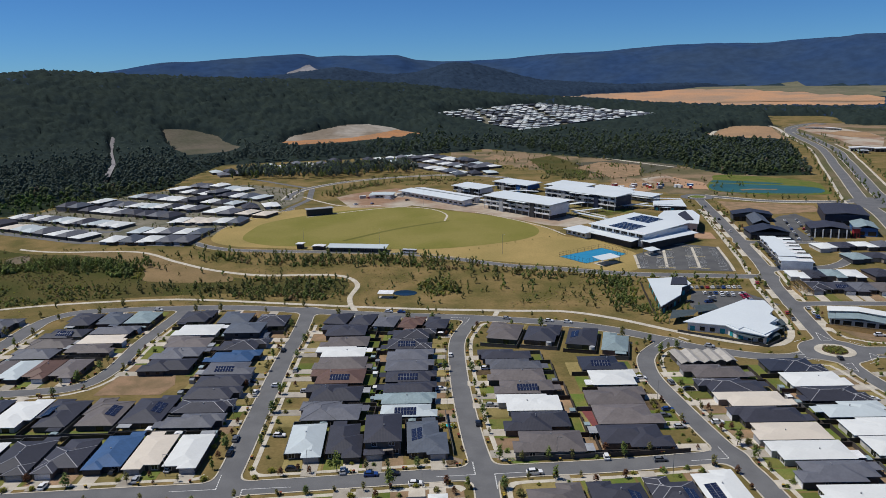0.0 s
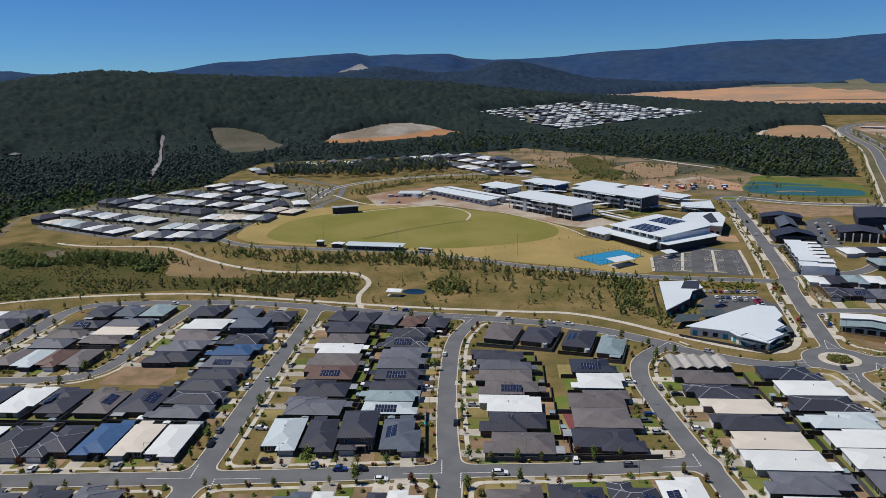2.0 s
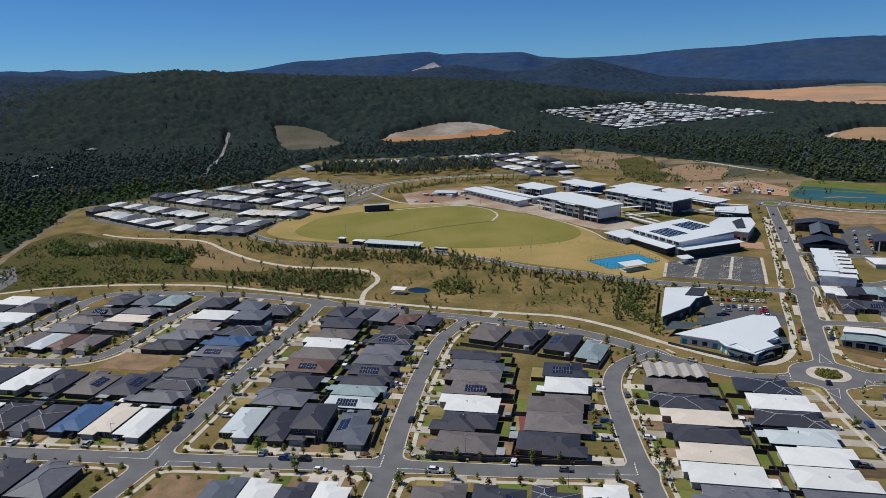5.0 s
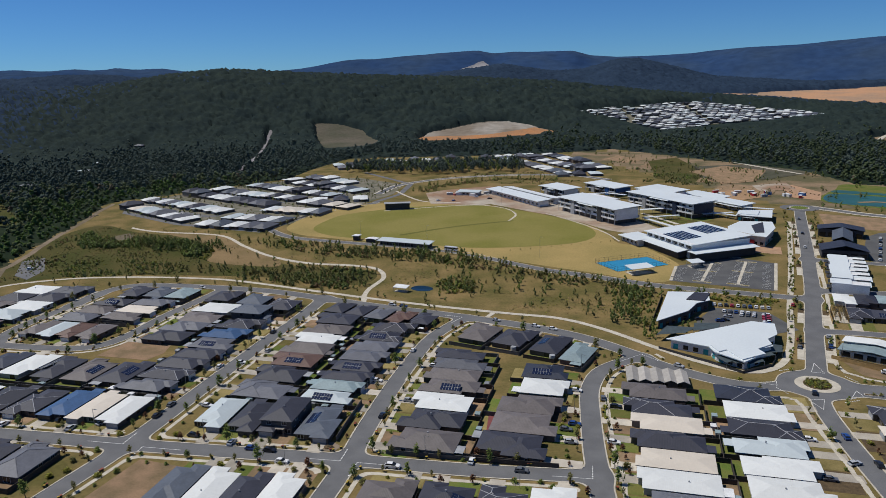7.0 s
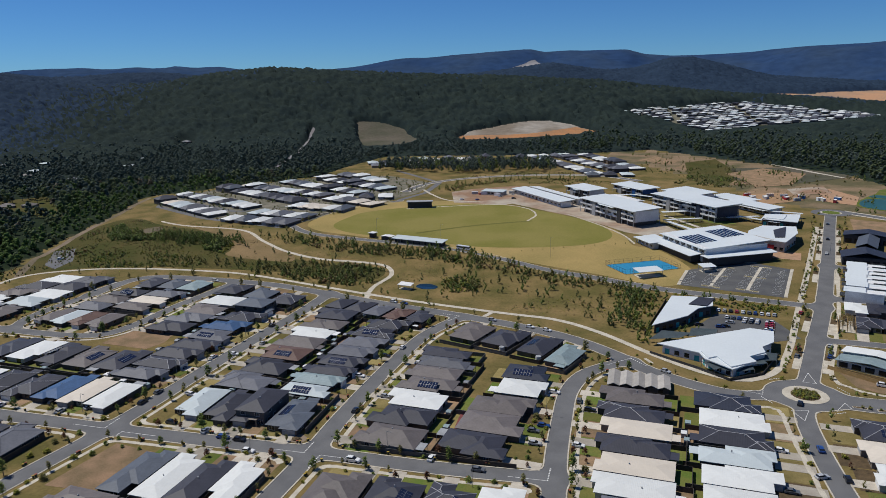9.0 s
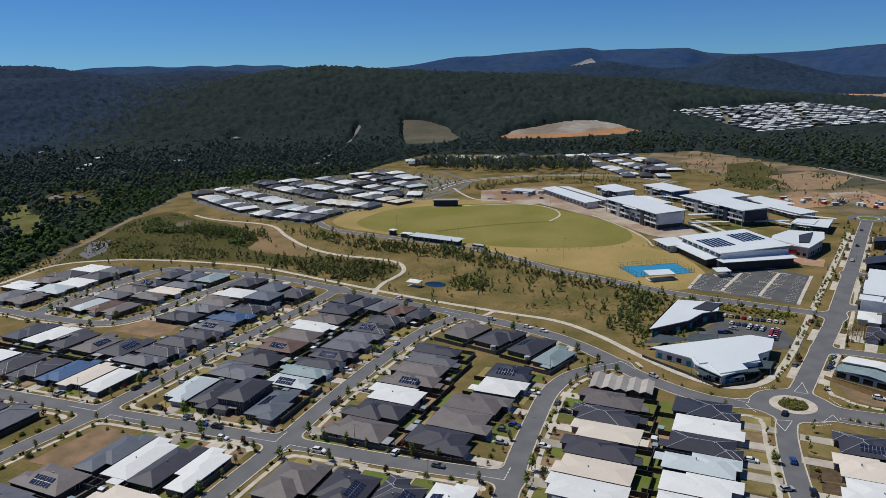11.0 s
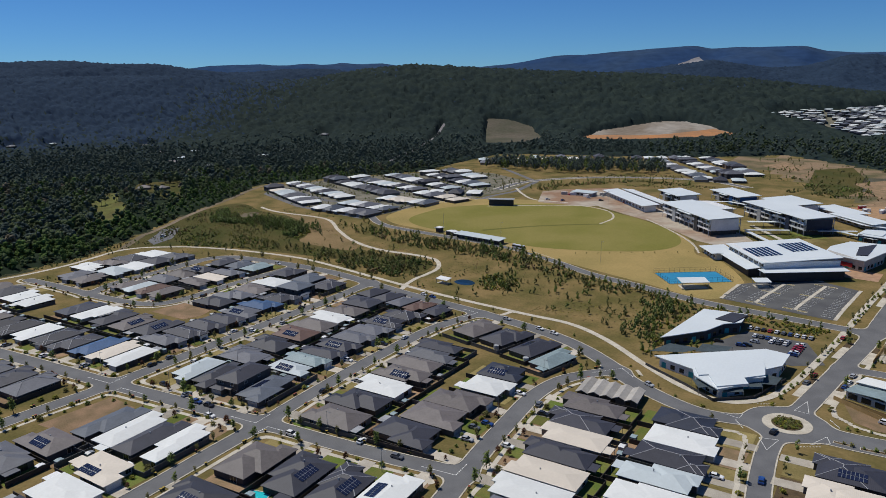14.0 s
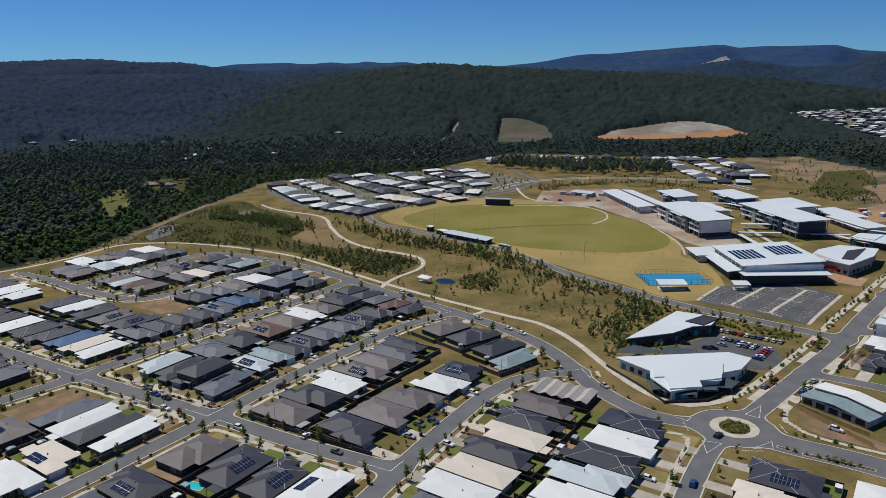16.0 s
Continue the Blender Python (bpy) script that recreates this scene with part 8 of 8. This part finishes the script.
for x, y, turn, c in ((-15, 191.5, 4, "white"), (-29, 197, 4, "blue"), (-22.5, 197.3, 4, "black"), (-54, 201, 0, "black"), (-77, 212, 92, "black"), (-78, 222, 92, "grey"), (-93, 202, 80, "silver"), (-110, 201, 80, "black"),
                      (54, 343, -15, "white"), (45, 345.5, -13, "white"), (24, 350.5, -10, "silver"), (61, 203.5, 4, "grey"), (74, 226, 5, "silver"), (74, 240, 0, "blue"), (112, 306, -30, "silver"), (161, 288, 80, "black"),
                      (163, 251, 95, "blue"), (168, 233, 95, "black"), (161, 232, 30, "silver"), (174, 405, 75, "red"), (194, 400, 75, "black"), (167, 351, 75, "red"), (165.5, 341, 75, "grey"), (180, 350, 75, "white"), (179, 344, 75, "blue"),
                      (181, 358, 75, "silver"), (201, 520, 80, "white"), (214, 612, 80, "grey"), (207, 560, 80, "black"), (82.5, 265, 95, "grey"), (-31, 364, -12, "blue"), (-38, 365.5, -12, "white"), (-166, 375.5, -3, "white"),
                      (-147, 297, 95, "black"), (-82, 262, 92, "white"), (-82, 310, 92, "black"), (-71, 285, 92, "silver"), (5, 231, 92, "black"), (-5, 300, 92, "white"), (60, 311, 60, "silver"), (-75, 268, 5, "white"), (10, 283, 0, "white")):
    car(x, y, turn, c)
# cars standing in the driveways
for x, y, turn, c in ((-63.5, 224, 0, "white"), (-62, 262, 8, "silver"), (-87, 247, 0, "grey"), (-86.5, 273, 0, "black"), (-8.5, 262, 0, "white"), (-8, 287, 0, "black"), (10.5, 246, 0, "silver"), (44.5, 206, 90, "white"),
                      (72, 270, 0, "white"), (71.5, 235, 0, "grey"), (88, 229, 0, "white"), (87.5, 258, 0, "black"), (-101, 196, 92, "silver"), (-128, 193, 92, "white"), (-157, 191.5, 92, "grey"), (151, 246, 0, "white"), (151.5, 220, 0, "grey"), (-38, 199.5, 94, "silver")):
    car(x, y, turn, c)
car(-314.8, 394.4, 60, "white", True)
car(21, 196.6, 4, "white", True)
car(194, 316, -10, "white", True)
_cols = ["white", "silver", "black", "red", "white", "grey", "blue", "white"]
for k in range(10):
    car(134 + k * 3.0, 400 - k * 0.15, 85, _cols[k % 8])
for k in range(6):
    car(138 + k * 2.9, 389 - k * 0.4, 82, _cols[(k + 4) % 8])
for x, y, t, c in ((139, 380, 170, "silver"), (137, 373.5, 10, "black"), (134.5, 372, 10, "blue"), (124.5, 372.5, 20, "black"), (146, 384, 80, "white"), (149, 384, 80, "grey"), (152, 384, 80, "white")):
    car(x, y, t, c)
for k in range(6):
    car(156.5 + k * 0.3, 371 + k * 2.9, 170, ["blue", "white", "red", "red", "red", "white"][k])
for k in range(14):
    car(239 + (k % 2) * 9 + (k // 2) * 2.6, 494 + (k // 2) * 9.5, 74, _cols[(k * 5) % 8])
for k in range(14):
    car(-95 + k * 8 + nrg.uniform(-3, 3), 660 + k * 2 + nrg.uniform(-6, 30), nrg.uniform(0, 180), _cols[(k * 3) % 8])


def bus():
    r = root("bus", -33, 477, gz(477) + 0.1, -14, label="white minibus parked beside the oval", category="bus")
    piece("body", *merged(box(-5, 5, -1.2, 1.2, 0.4, 1.5), box(-4.95, 4.9, -1.15, 1.15, 2.5, 3.0)), M["car_white"], r)
    piece("window", *box(-4.9, 4.95, -1.17, 1.17, 1.5, 2.5), M["glass"], r)
    for wx in (-3.2, 3.2):
        for wy in (-1.05, 1.05):
            o = new("wheel", shared("wheel", WHEEL, M["tyre"]))
            o.parent, o.location, o.scale = r, (wx, wy, 0.45), (1.4, 1.4, 1.4)


bus()


# ---- wheelie bins at the kerb ----
M["bin"] = material("bin_green", (0.02, 0.035, 0.025), 0.6)
M["lid_yellow"] = material("bin_lid_yellow", (0.38, 0.26, 0.03), 0.6)
M["lid_red"] = material("bin_lid_red", (0.26, 0.06, 0.03), 0.6)
BIN = merged(([(-0.24, -0.28, 0.1), (0.24, -0.28, 0.1), (0.24, 0.22, 0.1), (-0.24, 0.22, 0.1), (-0.3, -0.36, 1.0), (0.3, -0.36, 1.0), (0.3, 0.36, 1.0), (-0.3, 0.36, 1.0)], BOX_F))
LID = box(-0.32, 0.32, -0.4, 0.4, 1.0, 1.1)


def bins(line, offset, gap):
    run = nrg.uniform(0, gap)
    for (xa, ya), (xb, yb) in zip(line[:-1], line[1:]):
        run += math.hypot(xb - xa, yb - ya)
        if run < gap:
            continue
        run = 0.0
        ln = math.hypot(xb - xa, yb - ya)
        ux, uy = (xb - xa) / ln, (yb - ya) / ln
        for k in range(nrg.randint(1, 3)):
            x, y = xa + uy * offset + ux * k * 0.9, ya - ux * offset + uy * k * 0.9
            if at_road(x, y) < 0.5 or not 130 < y < 350:
                continue
            lid = "lid_yellow" if nrg.rand() < 0.55 else "lid_red"
            r = new("wheelie_bin", shared("bin_body", BIN, M["bin"]))
            r.matrix_basis = pose(x, y, gz(y) - 0.05, 0, 0, nrg.uniform(0, 360))
            tagged(r, f"dark wheelie bin with a {'yellow' if lid == 'lid_yellow' else 'red'} lid at the kerb", "bin", "wheelie bins")
            new("bin_lid", shared("bin_lid." + lid, LID, M[lid])).parent = r


for key, half in (("A", 3.7), ("B", 3.5), ("C", 3.5), ("cross", 3.7), ("D", 3.4), ("E", 3.3)):
    for s in (-1, 1):
        bins(LINES[key], s * (half + 1.1), 15.0)


# ---- pools, tanks and the like ----
M["pool"] = material("pool_water", (0.02, 0.42, 0.48), 0.1, (0.03, 0.5, 0.55), 0.8, 4.0)
for x, y, w, d, t in ((38, 164.5, 7.5, 3.2, 15), (-5.6, 230.5, 4.0, 2.4, 4)):
    r = root("swimming_pool", x, y, gz(y), t, label="small turquoise backyard swimming pool", category="pool")
    piece("coping", *merged(box(-w / 2 - 0.4, w / 2 + 0.4, -d / 2 - 0.4, -d / 2, -0.2, 0.16), box(-w / 2 - 0.4, w / 2 + 0.4, d / 2, d / 2 + 0.4, -0.2, 0.16), box(-w / 2 - 0.4, -w / 2, -d / 2, d / 2, -0.2, 0.16), box(w / 2, w / 2 + 0.4, -d / 2, d / 2, -0.2, 0.16)), M["concrete"], r)
    piece("water", *box(-w / 2, w / 2, -d / 2, d / 2, -0.2, 0.08), M["pool"], r)
for x, y in ((40, 309.5), (58.5, 302.5)):
    r = root("rainwater_tank", x, y, gz(y), 0, label="round pale rainwater tank beside the house", category="tank")
    ring = [(1.3 * math.cos(a), 1.3 * math.sin(a)) for a in np.linspace(0, 2 * math.pi, 20, endpoint=False)]
    piece("tank_body", *prism(ring, -0.2, 2.2), M["wall_c"], r)
    piece("tank_lid", *prism([(x * 0.98, y * 0.98) for x, y in ring], 2.2, 2.4), M["greypanel"], r)
